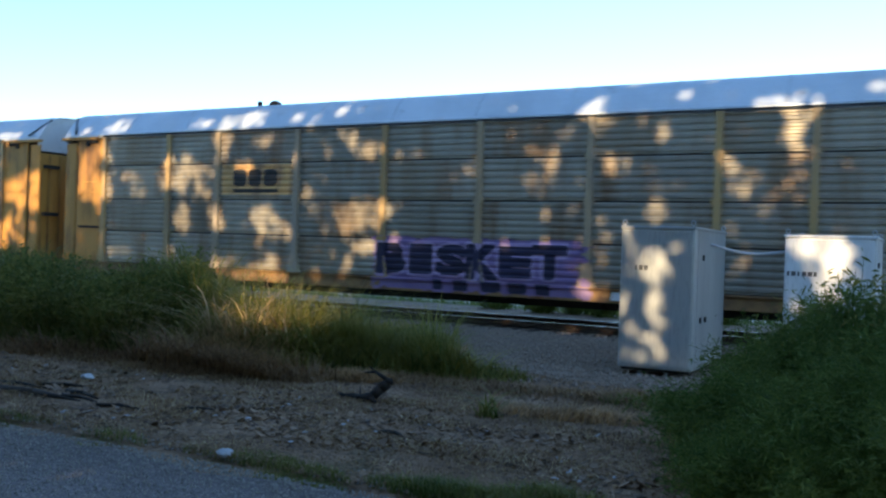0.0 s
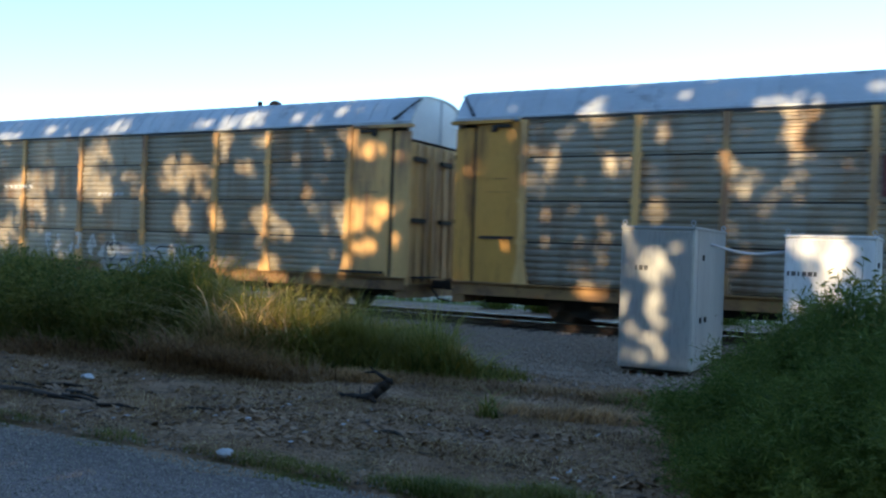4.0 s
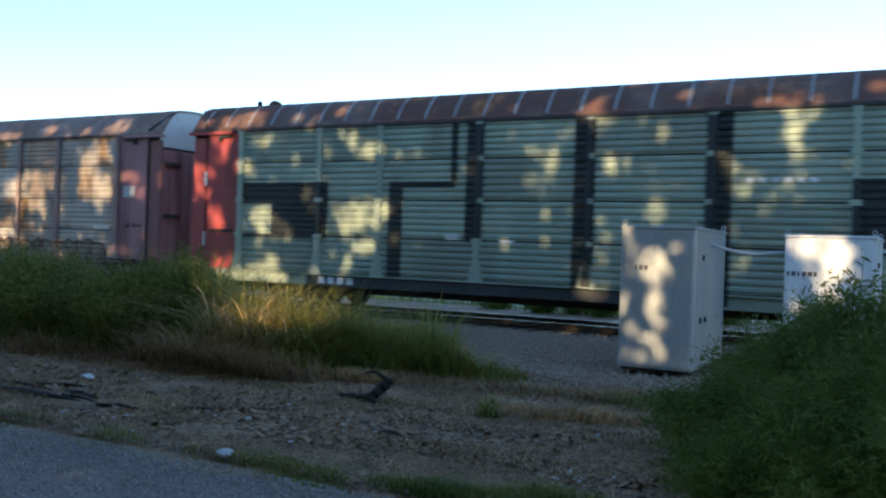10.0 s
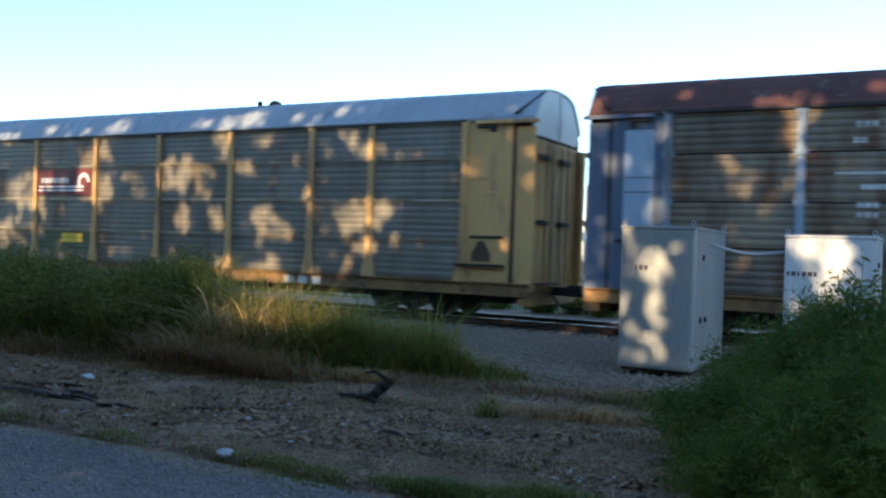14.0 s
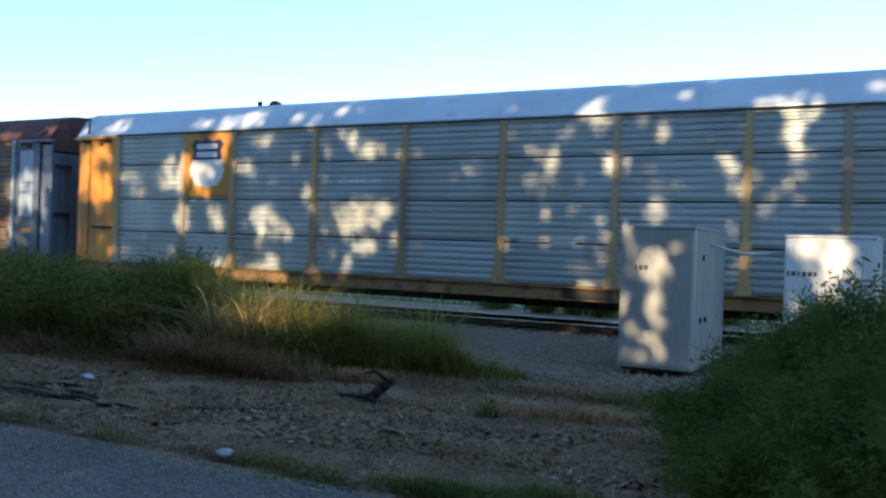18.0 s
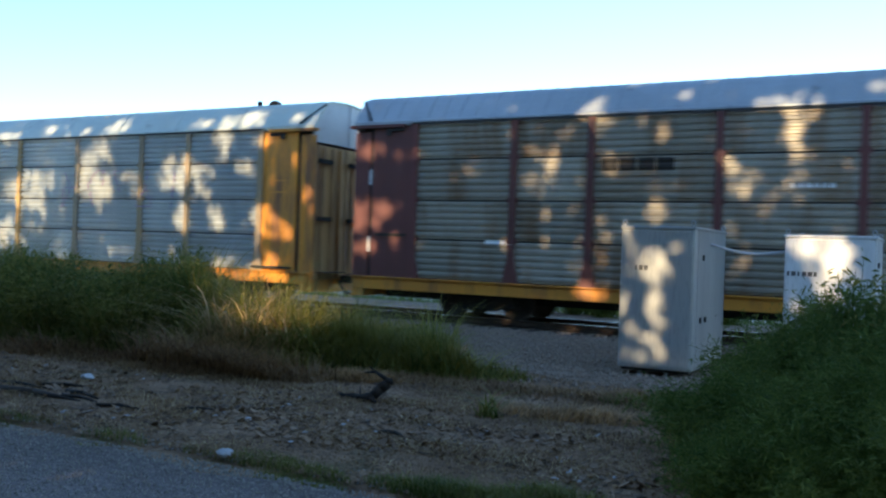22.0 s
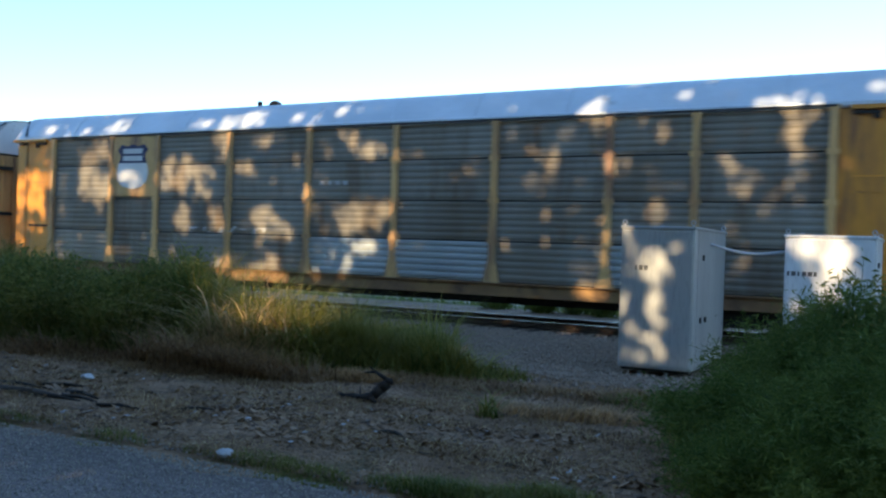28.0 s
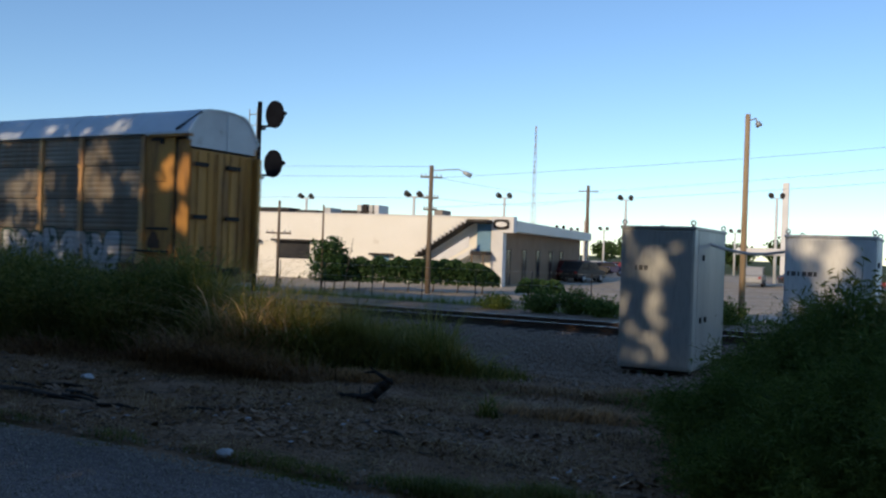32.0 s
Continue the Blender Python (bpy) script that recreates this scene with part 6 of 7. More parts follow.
def stencils(car, x0, x1, z, material="white_paint", count=6, height=0.11):
    w = (x1 - x0) / count
    for i in range(count):
        paint_boxes(car, "stencil_bar", [(x0 + i * w, x0 + i * w + 0.62 * w, z, z + height)], material, lift=0.004)


def sign_plate(car, x0, x1, z0, z1, material, label):
    return part("sign_plate", boxes("sign_plate", [(x0, x1, SIDE - 0.062, SIDE - 0.03, z0, z1)], material, 0.006), car, label)


def plate_shape(plate, name, outline, material, lift=0.0, label=""):
    return part(name, prism(name, [outline], "y", SIDE - 0.068 - lift, SIDE - 0.060, material), plate, label)


def wheel_sign(car, x0, x1, z0, z1):
    """A dark red plate with white bars and a white open ring."""
    w, h = x1 - x0, z1 - z0
    p = sign_plate(car, x0, x1, z0, z1, "sign_red", "dark red sign plate with white bars and ring")
    for i in range(7):
        a = x0 + w * (0.08 + 0.073 * i)
        plate_shape(p, "bar", [(a, z0 + h * 0.46), (a + w * 0.055, z0 + h * 0.46), (a + w * 0.055, z0 + h * 0.66), (a, z0 + h * 0.66)], "white_paint")
    for k in (0.14, 0.28):
        plate_shape(p, "line", [(x0 + w * 0.04, z0 + h * k), (x0 + w * 0.84, z0 + h * k), (x0 + w * 0.84, z0 + h * (k + 0.075)), (x0 + w * 0.04, z0 + h * (k + 0.075))], "white_paint")
    cx, cz, r = x0 + w * 0.84, z0 + h * 0.50, h * 0.34
    arc = [math.radians(-5 + 10 * i) for i in range(24)]
    o = [(cx + r * math.cos(a), cz + r * math.sin(a)) for a in arc] + [(cx + r * 0.58 * math.cos(a), cz + r * 0.58 * math.sin(a)) for a in arc[::-1]]
    plate_shape(p, "ring", o, "white_paint")


def shield_sign(car, x0, x1, z0, z1, sx0, sx1, sz0, sz1, stripes, plate_paint):
    """A yellow plate with a shield: dark blue head with white bars, white or striped below."""
    p = sign_plate(car, x0, x1, z0, z1, plate_paint, "yellow sign plate with a shield")
    w, h = sx1 - sx0, sz1 - sz0
    def S(u, v):
        return (sx0 + u * w, sz0 + v * h)
    foot = [S(0.06, 0.58), S(0.0, 0.38), S(0.04, 0.2), S(0.2, 0.06), S(0.5, 0.0), S(0.8, 0.06), S(0.96, 0.2), S(1.0, 0.38), S(0.94, 0.58)]
    plate_shape(p, "shield_field", foot, "white_paint", 0.0, "white shield field")
    head = [S(0.06, 0.58), S(0.94, 0.58), S(0.88, 0.74), S(0.98, 0.88), S(0.86, 1.0), S(0.68, 0.95), S(0.5, 1.0), S(0.32, 0.95), S(0.14, 1.0), S(0.02, 0.88), S(0.12, 0.74)]
    plate_shape(p, "shield_head", head, "dark_blue_paint", 0.004, "dark blue shield head")
    for v0, v1 in ((0.79, 0.90), (0.63, 0.74)):
        plate_shape(p, "bar", [S(0.2, v0), S(0.8, v0), S(0.8, v1), S(0.2, v1)], "grey_paint" if stripes else "white_paint", 0.008)
    if stripes:
        for i in range(6):
            u = 0.07 + 0.155 * i
            lo = 0.03 + 0.55 * abs(u + 0.045 - 0.5) ** 2
            plate_shape(p, "stripe", [S(u, lo), S(u + 0.085, lo), S(u + 0.085, 0.57), S(u, 0.57)], "red", 0.004)


def deco_purple(car):
    paint_boxes(car, "painted_panel", [(-6.9, -4.35, 3.04, 3.90)], "tan_yellow", "faded yellow painted sign field")
    block_letters(car, -6.5, -4.85, 3.28, 3.76, 3, "black_paint")
    paint_boxes(car, "underline", [(-6.46, -4.85, 3.10, 3.2)], "black_paint", lift=0.004)
    base = part("graffiti", painted("graffiti", -1.7, 4.35, 0.62, 2.0, cloud_test(-1.7, 4.35, 0.62, 2.0, 5, 0.2), "purple", 0.0), car, "purple graffiti lettering in black with lilac edges")
    letters = letter_grid("BISKET", -1.5, 3.7, 1.02, 1.84, 5)
    part("outline", painted("outline", -1.65, 3.85, 0.92, 1.96, letters(0.10), "lilac", 0.003, 0.035), base)
    bold = letters(0.04)
    for i in range(6):
        a, b = -1.5 + i * 5.2 / 6, -1.5 + (i + 1) * 5.2 / 6
        part("letter", painted("letter", a - 0.06 * (i == 0), b + 0.06 * (i == 5), 0.95, 1.92, bold, "ink", 0.006, 0.03), base)
    drips = [(0.2, 0.45), (0.75, 1.15), (1.5, 2.05), (2.25, 2.75), (2.95, 3.3)]
    part("shadow", painted("shadow", 0.1, 3.4, 0.64, 0.94, lambda x, z: any(a < x < b and z > 0.68 + 0.5 * (x - (a + b) / 2) ** 2 for a, b in drips), "ink", 0.006), base)
    paint_boxes(car, "sill_mark", [(4.8 + i * 0.52, 5.15 + i * 0.52, 0.66, 0.86) for i in range(3)], "white_paint")


def deco_yellow_sign(car):
    block_letters(car, -6.3, -4.65, 3.24, 3.80, 3, "black_paint")
    paint_boxes(car, "underline", [(-6.25, -4.7, 3.03, 3.13)], "black_paint", lift=0.004)
    stencils(car, -2.4, -0.9, 3.25)
    stencils(car, 2.2, 3.4, 3.0, "grey_paint", 5)
    graffiti(car, -0.6, 3.4, 1.0, 1.9, None, "grey_paint", "white_paint", 7, 11, "thin pale scrawled tags", 0.018, 0.1)
    graffiti(car, 2.4, 7.0, 0.60, 1.58, "grey_paint", "liner", "steel_light", 6, 12, "faded silver graffiti over the sill", 0.07)


def deco_white_graffiti(car):
    wheel_sign(car, -4.05, -1.5, 3.02, 3.86)
    blocks = [[(6.53, 1.62), (7.30, 1.60), (7.26, 1.40), (6.95, 1.36), (7.18, 1.08), (7.18, 0.62), (6.53, 0.62), (6.53, 0.92), (6.86, 0.94), (6.58, 1.28)],
              [(7.44, 1.60), (7.69, 1.60), (7.69, 0.62), (7.44, 0.62)], [(7.66, 1.16), (7.90, 1.16), (7.90, 1.02), (7.66, 1.02)], [(7.86, 1.60), (8.12, 1.60), (8.12, 0.62), (7.86, 0.62)],
              [(8.32, 1.60), (8.97, 1.60), (8.97, 0.62), (8.32, 0.62), (8.32, 1.05), (8.60, 1.05), (8.60, 1.32), (8.74, 1.32), (8.74, 1.05), (8.32, 1.0)],
              [(9.20, 1.58), (9.48, 1.58), (9.48, 1.0), (9.72, 1.0), (9.98, 1.12), (10.02, 1.60), (10.36, 1.60), (10.42, 1.0), (10.46, 0.62), (9.20, 0.62)]]
    solid = polygon_test(blocks)
    shadow = part("graffiti", painted("graffiti", 6.36, 10.5, 0.62, 1.66, lambda x, z: solid(x, z) or solid(x + 0.09, z) or solid(x + 0.16, z - 0.03), "ink", 0.003, 0.03), car, "white block graffiti with dark blue shadows")
    for o in blocks:
        part("letter_block", painted("letter_block", min(p[0] for p in o), max(p[0] for p in o), 0.62, 1.62, polygon_test([o]), "chalk_paint", 0.006, 0.03), shadow)
    paint_boxes(car, "sill_mark", [(4.95 + i * 0.4, 5.2 + i * 0.4, 0.68, 0.86) for i in range(4)], "grey_paint")


def deco_faded_red(car):
    paint_boxes(car, "painted_panel", [(-6.95, -4.2, 2.94, 3.88)], "pink_red", "faded red painted sign field")
    block_letters(car, -6.7, -4.55, 3.18, 3.64, 6, "white_paint", slant=0.25)
    stencils(car, -2.75, -1.8, 3.2)
    stencils(car, -8.6, -7.4, 2.2, "grey_paint", 4)
    bubble_graffiti(car, -3.1, 2.6, 0.62, 1.86, 10, 31, "ink", "silver_spray", "silver wildstyle graffiti with black edges", 0.08)
    graffiti(car, -3.0, 2.4, 0.75, 1.84, None, None, "grey_paint", 7, 34, "pale strokes of silver graffiti", 0.03, 0.35)
    graffiti(car, -3.4, 2.6, 0.64, 1.30, None, None, "ink", 5, 36, "dark looping strokes over the sill", 0.03, 0.5)
    bubble_graffiti(car, 4.4, 11.3, 0.64, 1.56, 14, 32, "rust_spray", "steel_brown", "brown graffiti letters with rusty dark edges", 0.06)
    paint_boxes(car, "notice", [(12.05, 12.55, 2.95, 3.30)], "chalk_paint", "faded white notice square", lift=0.01)
    graffiti(car, 11.95, 12.95, 1.95, 2.22, None, None, "rust_spray", 4, 37, "dark scribbled line on the end panel", 0.03, 0.3)
    paint_boxes(car, "chalk_tag", [(10.75, 11.45, 1.95, 2.06)], "white_paint", lift=0.008)
    graffiti(car, -11.5, -9.0, 0.9, 1.6, None, "grey_paint", None, 4, 33, "pale scribbled tag", 0.03, 0.2)


def deco_green(car):
    dark = [(-11.65, -8.7, 2.80, 3.38), (-10.6, -8.7, 1.85, 2.82), (-6.75, -4.85, 3.22, 3.38), (-4.98, -4.80, 3.36, 4.85), (-6.77, -6.35, 0.92, 3.3),
            (-4.55, -4.08, 1.88, 4.86), (-1.75, -1.24, 0.66, 4.86), (1.25, 1.8, 0.66, 4.86), (4.14, 6.66, 2.80, 3.38), (4.14, 5.46, 1.87, 2.8), (4.14, 6.66, 1.85, 2.0), (6.6, 7.08, 0.66, 4.86),
            (9.39, 11.7, 3.05, 3.38), (10.0, 10.76, 2.1, 3.05), (9.37, 10.6, 1.84, 2.12), (-11.62, -10.6, 1.85, 1.95)]
    for s in dark:
        paint_boxes(car, "painted_block", [s], "dark_green_paint", "large dark block marking")
    for x in (-4.315, -1.495, 1.525, 6.84):
        for z in (1.92, 2.90, 3.94):
            if x > -4 or z > 2:
                part("painted_bracket", stored(("dark_bracket",), lambda: boxes("painted_bracket", [(-0.125, 0.125, SIDE - 0.106, SIDE - 0.098, -0.065, 0.065)], "dark_green_paint")), car).location = (x, 0, z)
    stencils(car, 2.1, 3.6, 3.3)
    paint_boxes(car, "sill_patch", [(5.5, 8.6, 0.68, 0.90)], "orange_yellow")
    paint_boxes(car, "sill_patch", [(-9.3, 1.0, 0.60, 0.88)], "liner", "blackened stretch of the sill")
    paint_boxes(car, "sill_mark", [(-8.9 + i * 0.3, -8.7 + i * 0.3, 0.66, 0.84) for i in range(4)], "white_paint", lift=0.004)
    paint_boxes(car, "chalk_tag", [(4.4, 4.9, 1.92, 1.99), (5.1, 5.3, 1.9, 2.0), (-5.1, -4.7, 1.93, 2.05), (-3.6, -3.2, 1.9, 1.96)], "white_paint", lift=0.008)
    paint_boxes(car, "notice", [(12.15, 12.75, 2.75, 3.1)], "pink_red", lift=0.01)


def deco_wheel_dark(car):
    wheel_sign(car, -4.12, -1.46, 3.02, 3.86)
    bubble_graffiti(car, -12.0, -9.5, 0.62, 1.80, 5, 41, "cyan_spray", "ink_blue", "dark blue graffiti letters with pale blue edges", 0.09)
    part("graffiti", painted("graffiti", -9.45, -6.75, 0.66, 2.0, cloud_test(-9.45, -6.75, 0.66, 2.0, 44, 0.5), "olive_spray"), car, "pale olive sprayed cloud")
    bubble_graffiti(car, -9.45, -7.9, 0.72, 1.75, 3, 42, "ink_green", "green_spray", "dark green graffiti blobs", 0.08)
    bubble_graffiti(car, -7.8, -6.8, 0.95, 1.85, 2, 45, "ink_green", "green_spray", "dark green graffiti blobs", 0.05)
    bubble_graffiti(car, -8.7, -7.9, 1.55, 2.1, 1, 46, "grey_paint", "grey_paint", "pale sprayed blot", 0.03)
    part("graffiti", painted("graffiti", -4.0, -1.5, 1.15, 1.95, cloud_test(-4.0, -1.5, 1.15, 1.95, 47, 0.55), "olive_spray"), car, "olive yellow sprayed cloud")
    paint_boxes(car, "yellow_patch", [(-2.9, -1.9, 1.50, 1.80)], "bright_yellow", "yellow repaint patch", lift=0.008)
    paint_boxes(car, "sill_mark", [(6.3 + i * 0.45, 6.6 + i * 0.45, 0.64, 0.84) for i in range(3)], "white_paint")


def deco_blue_ends(car):
    paint_boxes(car, "painted_panel", [(-7.0, -4.3, 2.98, 3.90)], "blue", "faded blue painted sign field")
    ring = painted("lettering_block", -6.95, -5.7, 3.08, 3.84, lambda x, z: 0.55 < abs((x + 6.32) / 0.6) ** 4 + abs((z - 3.46) / 0.36) ** 4 < 1.0, "white_paint", 0.004, 0.03)
    part("lettering_block", ring, car)
    paint_boxes(car, "lettering_block", [(-5.6, -4.45, 3.70, 3.84), (-5.15, -4.9, 3.08, 3.72)], "white_paint", lift=0.004)
    for a, b, z, k in ((-7.98, -7.55, 4.42, 3), (-8.02, -7.75, 4.10, 2), (-7.85, -7.35, 3.16, 4), (-7.92, -7.50, 2.80, 3), (-7.92, -7.50, 2.60, 3)):
        stencils(car, a, b, z, "white_paint", k)
    paint_boxes(car, "stencil_line", [(-8.35, -7.25, 3.46, 3.52)], "white_paint", lift=0.004)
    paint_boxes(car, "repainted_panel", [(12.05, 12.72, 2.3, 4.5), (-12.72, -12.05, 2.3, 4.5)], "pale_blue", "pale blue repainted patch")
    stencils(car, 5.9, 7.0, 3.2)
    graffiti(car, -2.1, 2.3, 1.4, 2.05, None, "grey_paint", "pink_red", 8, 51, "faint pink and grey tags", 0.03, 0.1)
    paint_boxes(car, "yellow_patch", [(12.2, 12.7, 1.75, 1.9), (-12.6, -12.1, 1.8, 1.95)], "yellow")


def deco_shield_white(car):
    shield_sign(car, -8.92, -7.15, 2.98, 4.86, -8.72, -7.42, 3.22, 4.66, False, "yellow")
    stencils(car, -3.4, -2.0, 3.36, "white_paint", 8)
    paint_boxes(car, "chalk_tag", [(-3.0, -2.6, 1.96, 2.04), (1.9, 2.4, 1.93, 2.04), (2.7, 3.3, 1.9, 2.05), (8.6, 9.3, 1.92, 2.05), (-6.2, -5.9, 1.92, 2.02)], "white_paint", lift=0.008)
    paint_boxes(car, "dark_patch", [(3.0, 4.2, 0.64, 0.88)], "underframe")


def deco_yellow_letters(car):
    block_letters(car, -6.6, -4.8, 3.42, 3.82, 3, "bright_yellow", round_=False)
    paint_boxes(car, "underline", [(-6.6, -4.75, 3.0, 3.12), (-6.5, -4.9, 3.2, 3.34)], "bright_yellow", lift=0.004)
    paint_boxes(car, "sill_mark", [(-6.85, -6.4, 0.66, 0.80), (-6.2, -5.95, 0.66, 0.84)], "black_paint")
    stencils(car, -2.4, -1.0, 3.25)
    graffiti(car, 3.2, 9.0, 2.5, 3.9, None, None, "lilac", 5, 61, "ghostly overpainted pink and green tag", 0.018, 0.1)


def deco_maroon(car):
    block_letters(car, -6.85, -5.15, 3.60, 3.88, 4, "underframe", round_=False)
    stencils(car, -2.75, -1.85, 3.2)
    graffiti(car, -0.45, 2.1, 1.78, 2.04, None, None, "white_paint", 6, 71, "small white scrawled tag", 0.022, 0.3)
    paint_boxes(car, "chalk_tag", [(-9.7, -9.0, 1.85, 1.95), (-5.9, -5.4, 1.9, 2.0)], "white_paint", lift=0.006)
    paint_boxes(car, "notice", [(12.05, 12.62, 3.07, 3.1), (12.05, 12.62, 2.74, 2.77), (12.05, 12.09, 2.74, 3.1), (12.58, 12.62, 2.74, 3.1), (12.1, 12.55, 2.2, 2.28)], "grey_paint", lift=0.01)


def deco_pale_sign(car):
    paint_boxes(car, "painted_panel", [(-6.95, -4.3, 3.04, 3.86)], "tan_yellow", "faded yellow painted sign field")
    block_letters(car, -6.45, -4.9, 3.24, 3.72, 3, "black_paint")
    paint_boxes(car, "underline", [(-6.4, -4.95, 3.08, 3.17)], "black_paint", lift=0.004)


def deco_patched(car):
    shield_sign(car, -8.92, -7.15, 2.98, 4.84, -8.75, -7.4, 3.2, 4.58, False, "tan_yellow")
    graffiti(car, -5.8, -2.6, 1.95, 2.12, None, None, "grey_paint", 8, 81, "small chalk scrawl", 0.02, 0.2)
    stencils(car, -1.0, 0.0, 3.3, "grey_paint", 4)


def deco_last(car):
    shield_sign(car, -8.92, -7.15, 2.98, 4.84, -8.68, -7.38, 3.24, 4.60, True, "tan_yellow")
    part("graffiti", painted("graffiti", -11.9, -6.8, 0.85, 1.95, cloud_test(-11.9, -6.8, 0.85, 1.95, 91, 0.3), "teal"), car, "teal sprayed cloud behind lettering")
    bubble_graffiti(car, -11.7, -6.9, 0.95, 1.5, 9, 91, "ink_green", "chalk_paint", "white graffiti letters with dark edges", 0.06)
    graffiti(car, -11.6, -7.0, 1.45, 1.9, None, None, "grey_paint", 7, 98, "pale scribbled strokes on teal", 0.035, 0.4)
    graffiti(car, -6.8, -1.6, 0.62, 1.15, "green_spray", None, "dark_green_paint", 6, 92, "green lower band of graffiti", 0.05, 0.1)
    bubble_graffiti(car, -6.7, -1.7, 0.85, 2.0, 7, 96, "ink_green", "grey_paint", "pale bubble graffiti letters with dark green edges", 0.07, "green_spray")
    graffiti(car, -1.75, 4.4, 0.62, 1.55, "red_spray", "black_paint", "olive_spray", 8, 93, "dark red and brown graffiti", 0.08, 0.1)
    graffiti(car, -1.6, 4.3, 1.0, 2.0, None, None, "grey_paint", 9, 97, "faint pale scrawl over dark graffiti", 0.028, 0.2)
    bubble_graffiti(car, 5.2, 10.8, 0.62, 1.95, 8, 94, "ink_green", "chalk_paint", "white bubble graffiti with dark green edges", 0.07)
    graffiti(car, 5.4, 10.6, 0.75, 1.8, None, None, "ink_blue", 7, 99, "dark blue accents on white graffiti", 0.032, 0.25)
    stencils(car, 1.7, 3.1, 3.3)
    graffiti(car, -12.9, -12.0, 2.6, 4.4, None, None, "red_spray", 2, 95, "faint red scrawl on the end panel", 0.03, 0.0)


DECO = {1: deco_purple, 2: deco_yellow_sign, 3: deco_white_graffiti, 4: deco_faded_red, 5: deco_green, 6: deco_wheel_dark, 7: deco_blue_ends, 8: deco_shield_white,
        9: deco_yellow_letters, 10: deco_maroon, 11: deco_pale_sign, 12: deco_patched, 13: deco_last}


# ---- the train ----
def car_spec(label, panel, post, end, roof, roof_label, rib=None, sill="rusty_sill", cap="end_white", **more):
    # eave: near-black unless given, its colour stands for the shadow there
    return dict(label=label, panel=panel, post=post, end=end, roof=roof, roof_label=roof_label, rib=rib or roof, sill=sill, cap=cap, eave=more.pop("eave", "liner"), **more)


WHITE_ROOF, BROWN_ROOF = "curved pale galvanised roof", "curved rusty brown roof"
CARS = [
    car_spec("autorack railcar with yellow ends and a pale roof", "steel_grey", "tan_yellow", "orange_yellow", "roof_white", WHITE_ROOF),
    car_spec("grey autorack railcar with yellow posts and purple graffiti", "steel_grey", "ochre_dull", "orange_yellow", "roof_white", WHITE_ROOF, brake=True),
    car_spec("grey autorack railcar with a yellow lettered side panel", "steel_grey", "tan_yellow", "tan_yellow", "roof_grey", WHITE_ROOF, ribs=60, special={(2, 2): "tan_yellow"}),
    car_spec("grey autorack railcar with dark red sign and white graffiti", "steel_grey", "tan_yellow", "orange_yellow", "roof_grey", WHITE_ROOF, ribs=60),
    car_spec("dirty grey autorack railcar with faded red ends and rusty roof", "steel_pinkish", "dusty_red", "pink_red", "roof_mottled", BROWN_ROOF, sill="dark_maroon", gap_strips="dots", column="dark_pink"),
    car_spec("pale green autorack railcar with red ends and dark block markings", "steel_green", "steel_green", "red", "roof_brown", BROWN_ROOF, rib="roof_grey", sill="steel_green", ribs=33, cap="roof_mottled", gap_strips=True),
    car_spec("dark grey autorack railcar with yellow posts and dark red sign", "steel_dark", "tan_yellow", "tan_yellow", "roof_grey", WHITE_ROOF, ribs=60, tier_rail="steel_grey", brake=True),
    car_spec("rust-stained autorack railcar with faded blue ends and brown roof", "steel_brown", "pale_blue", "blue", "roof_maroon", BROWN_ROOF, cap="roof_maroon"),
    car_spec("light grey autorack railcar with yellow posts and shield plate", "steel_light", "ochre_dull", "yellow", "roof_white", WHITE_ROOF),
    car_spec("light grey autorack railcar with dull yellow posts and yellow marking", "steel_light", "ochre_dull", "yellow", "roof_pale", WHITE_ROOF, sill="yellow", door="tan_yellow"),
    car_spec("grey autorack railcar with maroon ends and maroon posts", "steel_grey", "maroon", "maroon", "roof_grey", WHITE_ROOF, ribs=60, sill="yellow", gap_strips=True),
    car_spec("dark grey autorack railcar with pale yellow posts and ends", "steel_dark", "tan_yellow", "tan_yellow", "roof_grey", WHITE_ROOF, ribs=60),
    car_spec("dark grey autorack railcar with yellow ends and patched panels", "steel_dark", "tan_yellow", "yellow", "roof_white", WHITE_ROOF, special={(4, 0): "steel_light", (5, 0): "steel_light", (7, 0): "steel_light"}),
    car_spec("dark grey last autorack railcar with shield and white-green graffiti", "steel_dark", "tan_yellow", "orange_yellow", "roof_white", WHITE_ROOF, brake=True),
]
PITCH = 28.5


def train_at(t):
    """How far the train has come: it runs towards -X, slowly gaining speed."""
    d = t - 16.0
    return -215.595 - 11.4026 * d - 0.0230871 * d * d + 0.000131246 * d ** 3


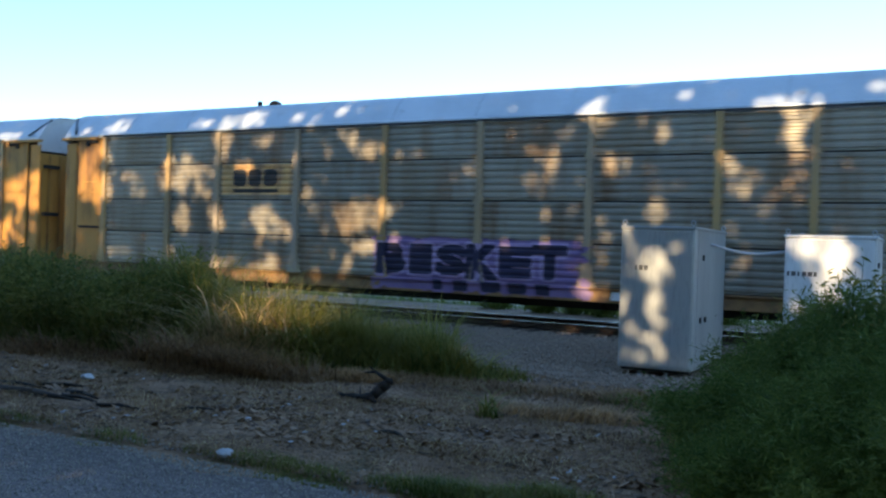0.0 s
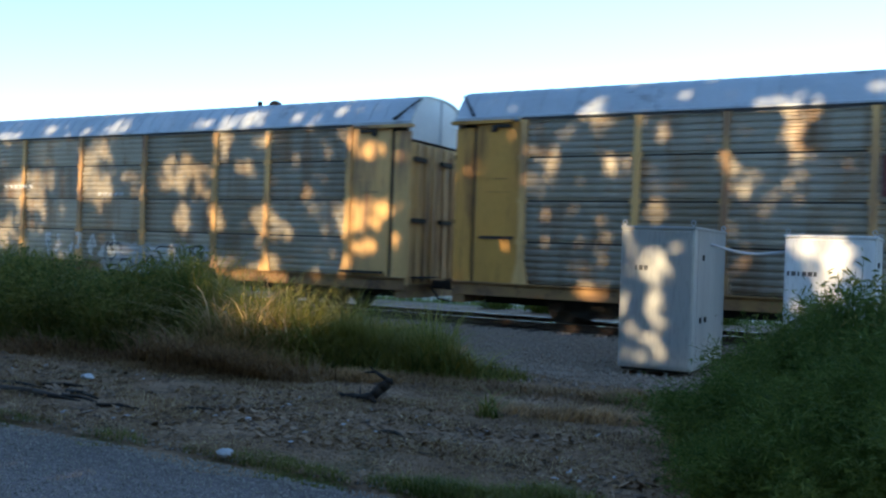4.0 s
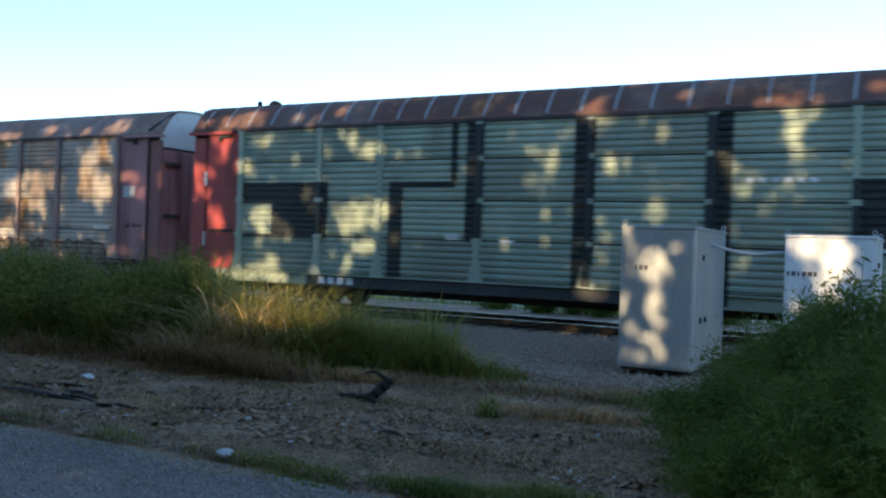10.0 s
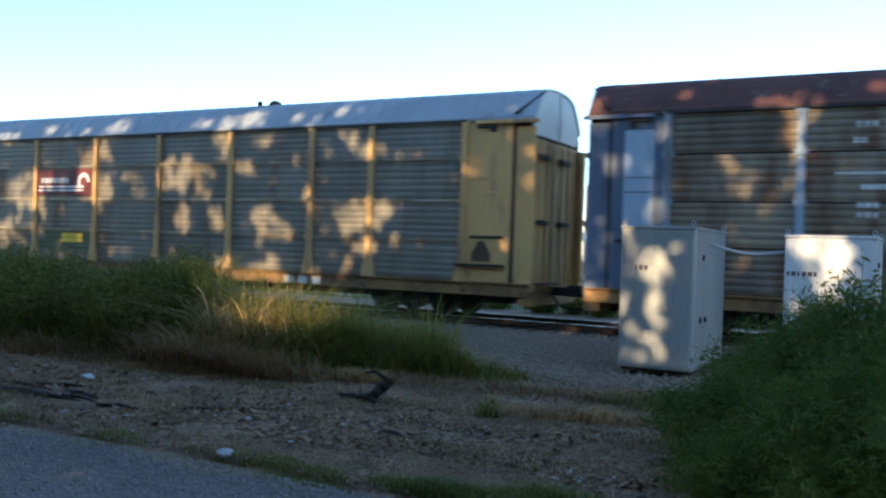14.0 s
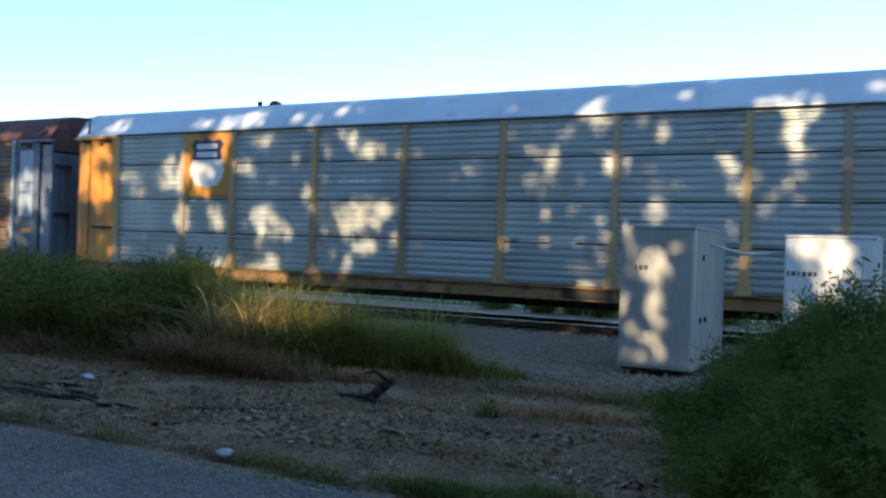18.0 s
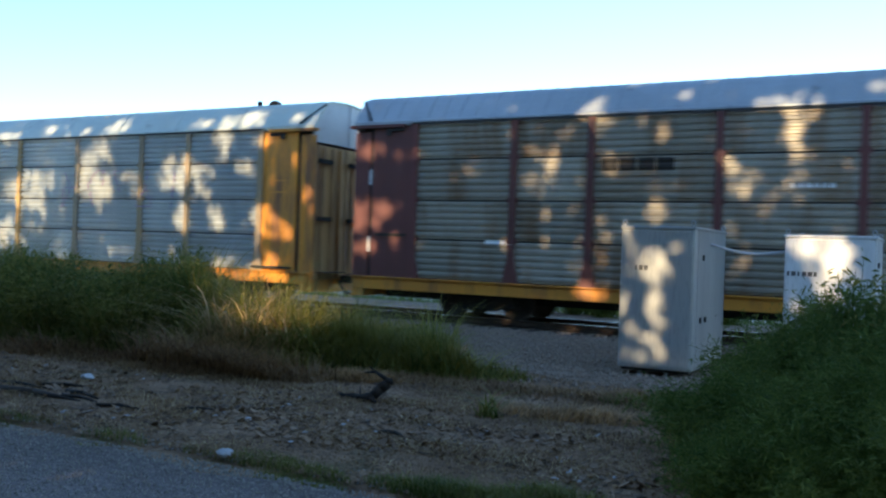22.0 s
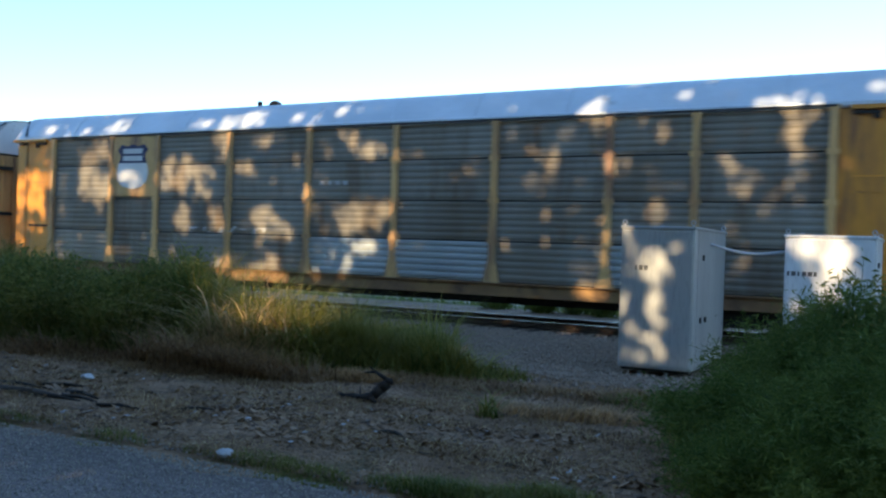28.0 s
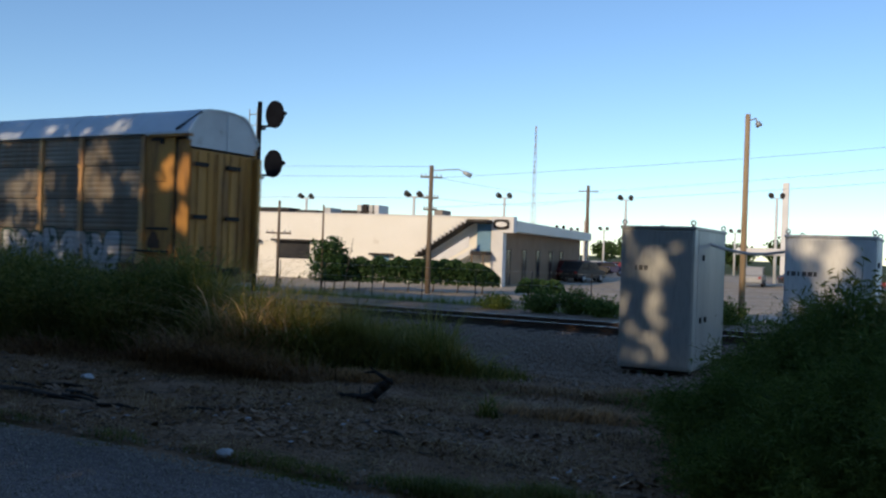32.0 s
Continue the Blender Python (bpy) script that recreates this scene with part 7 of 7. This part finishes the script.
# ---- build ----
build_ground()
build_road()
build_track()
build_cabinets()
build_beyond()
build_grass()
for sx, sy, sr, sh, sn, seed in ((-0.65, -11.0, 1.3, 1.45, 48000, 31), (0.5, -12.4, 1.3, 1.6, 36000, 32), (-1.35, -12.9, 0.8, 0.75, 26000, 33), (-0.3, -13.6, 1.0, 1.0, 34000, 34), (-1.4, -10.2, 0.65, 0.8, 18000, 35), (-0.95, -14.3, 0.75, 0.55, 18000, 36)):
    shrub(sx, sy, sr, sh, sn, seed, "feathery bright green weed bush beside the road")
for sx, sy, sr, sh, sn, seed in ((-0.75, -10.6, 0.55, 1.75, 1500, 57), (-0.2, -11.4, 0.5, 1.8, 1200, 58), (-1.5, -9.9, 0.4, 1.1, 900, 59), (-13.2, -10.8, 1.5, 1.5, 9000, 51), (-11.5, -10.5, 1.1, 1.35, 8000, 52), (-15.6, -10.2, 1.6, 1.6, 8000, 53), (-12.0, -8.9, 0.8, 1.65, 3600, 54), (-10.4, -9.2, 0.5, 0.8, 900, 60), (-7.9, -8.3, 0.9, 0.65, 1500, 55), (-10.6, -10.3, 0.4, 1.7, 1300, 56)):
    shrub(sx, sy, sr, sh, sn, seed, "leafy green weed growing among tall grass", (0.06, 0.15, 0.008, 0.018), "grass", "weed_plant")
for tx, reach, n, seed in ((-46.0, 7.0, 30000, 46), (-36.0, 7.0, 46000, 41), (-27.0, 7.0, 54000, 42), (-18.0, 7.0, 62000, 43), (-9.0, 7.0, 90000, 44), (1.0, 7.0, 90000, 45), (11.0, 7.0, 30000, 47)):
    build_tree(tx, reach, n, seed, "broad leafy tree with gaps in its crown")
build_litter()
build_clods()
build_stones()
build_chips()
build_road_gravel()
TRAIN = [railcar(c) for c in CARS]
for number, decorate in DECO.items():
    painting["depth"] = RIB_DEPTH.get(CARS[number]["panel"], 0.032)
    decorate(TRAIN[number][0])


def motions():
    """The train rolls past; every wheel turns with the way it has come."""
    for k, (car, wheels) in enumerate(TRAIN):
        walk(car, [(t, pose(PITCH * k + train_at(t), 0, 0)) for t in range(0, 33, 4)])
        for wheel, x in wheels:
            spin = [math.degrees(train_at(i / FPS) / 0.42) for i in range(32 * FPS + 1)]
            walk(wheel, [(i / FPS, pose(*wheel.location, 0, a, 0)) for i, a in enumerate(spin)])


motions()
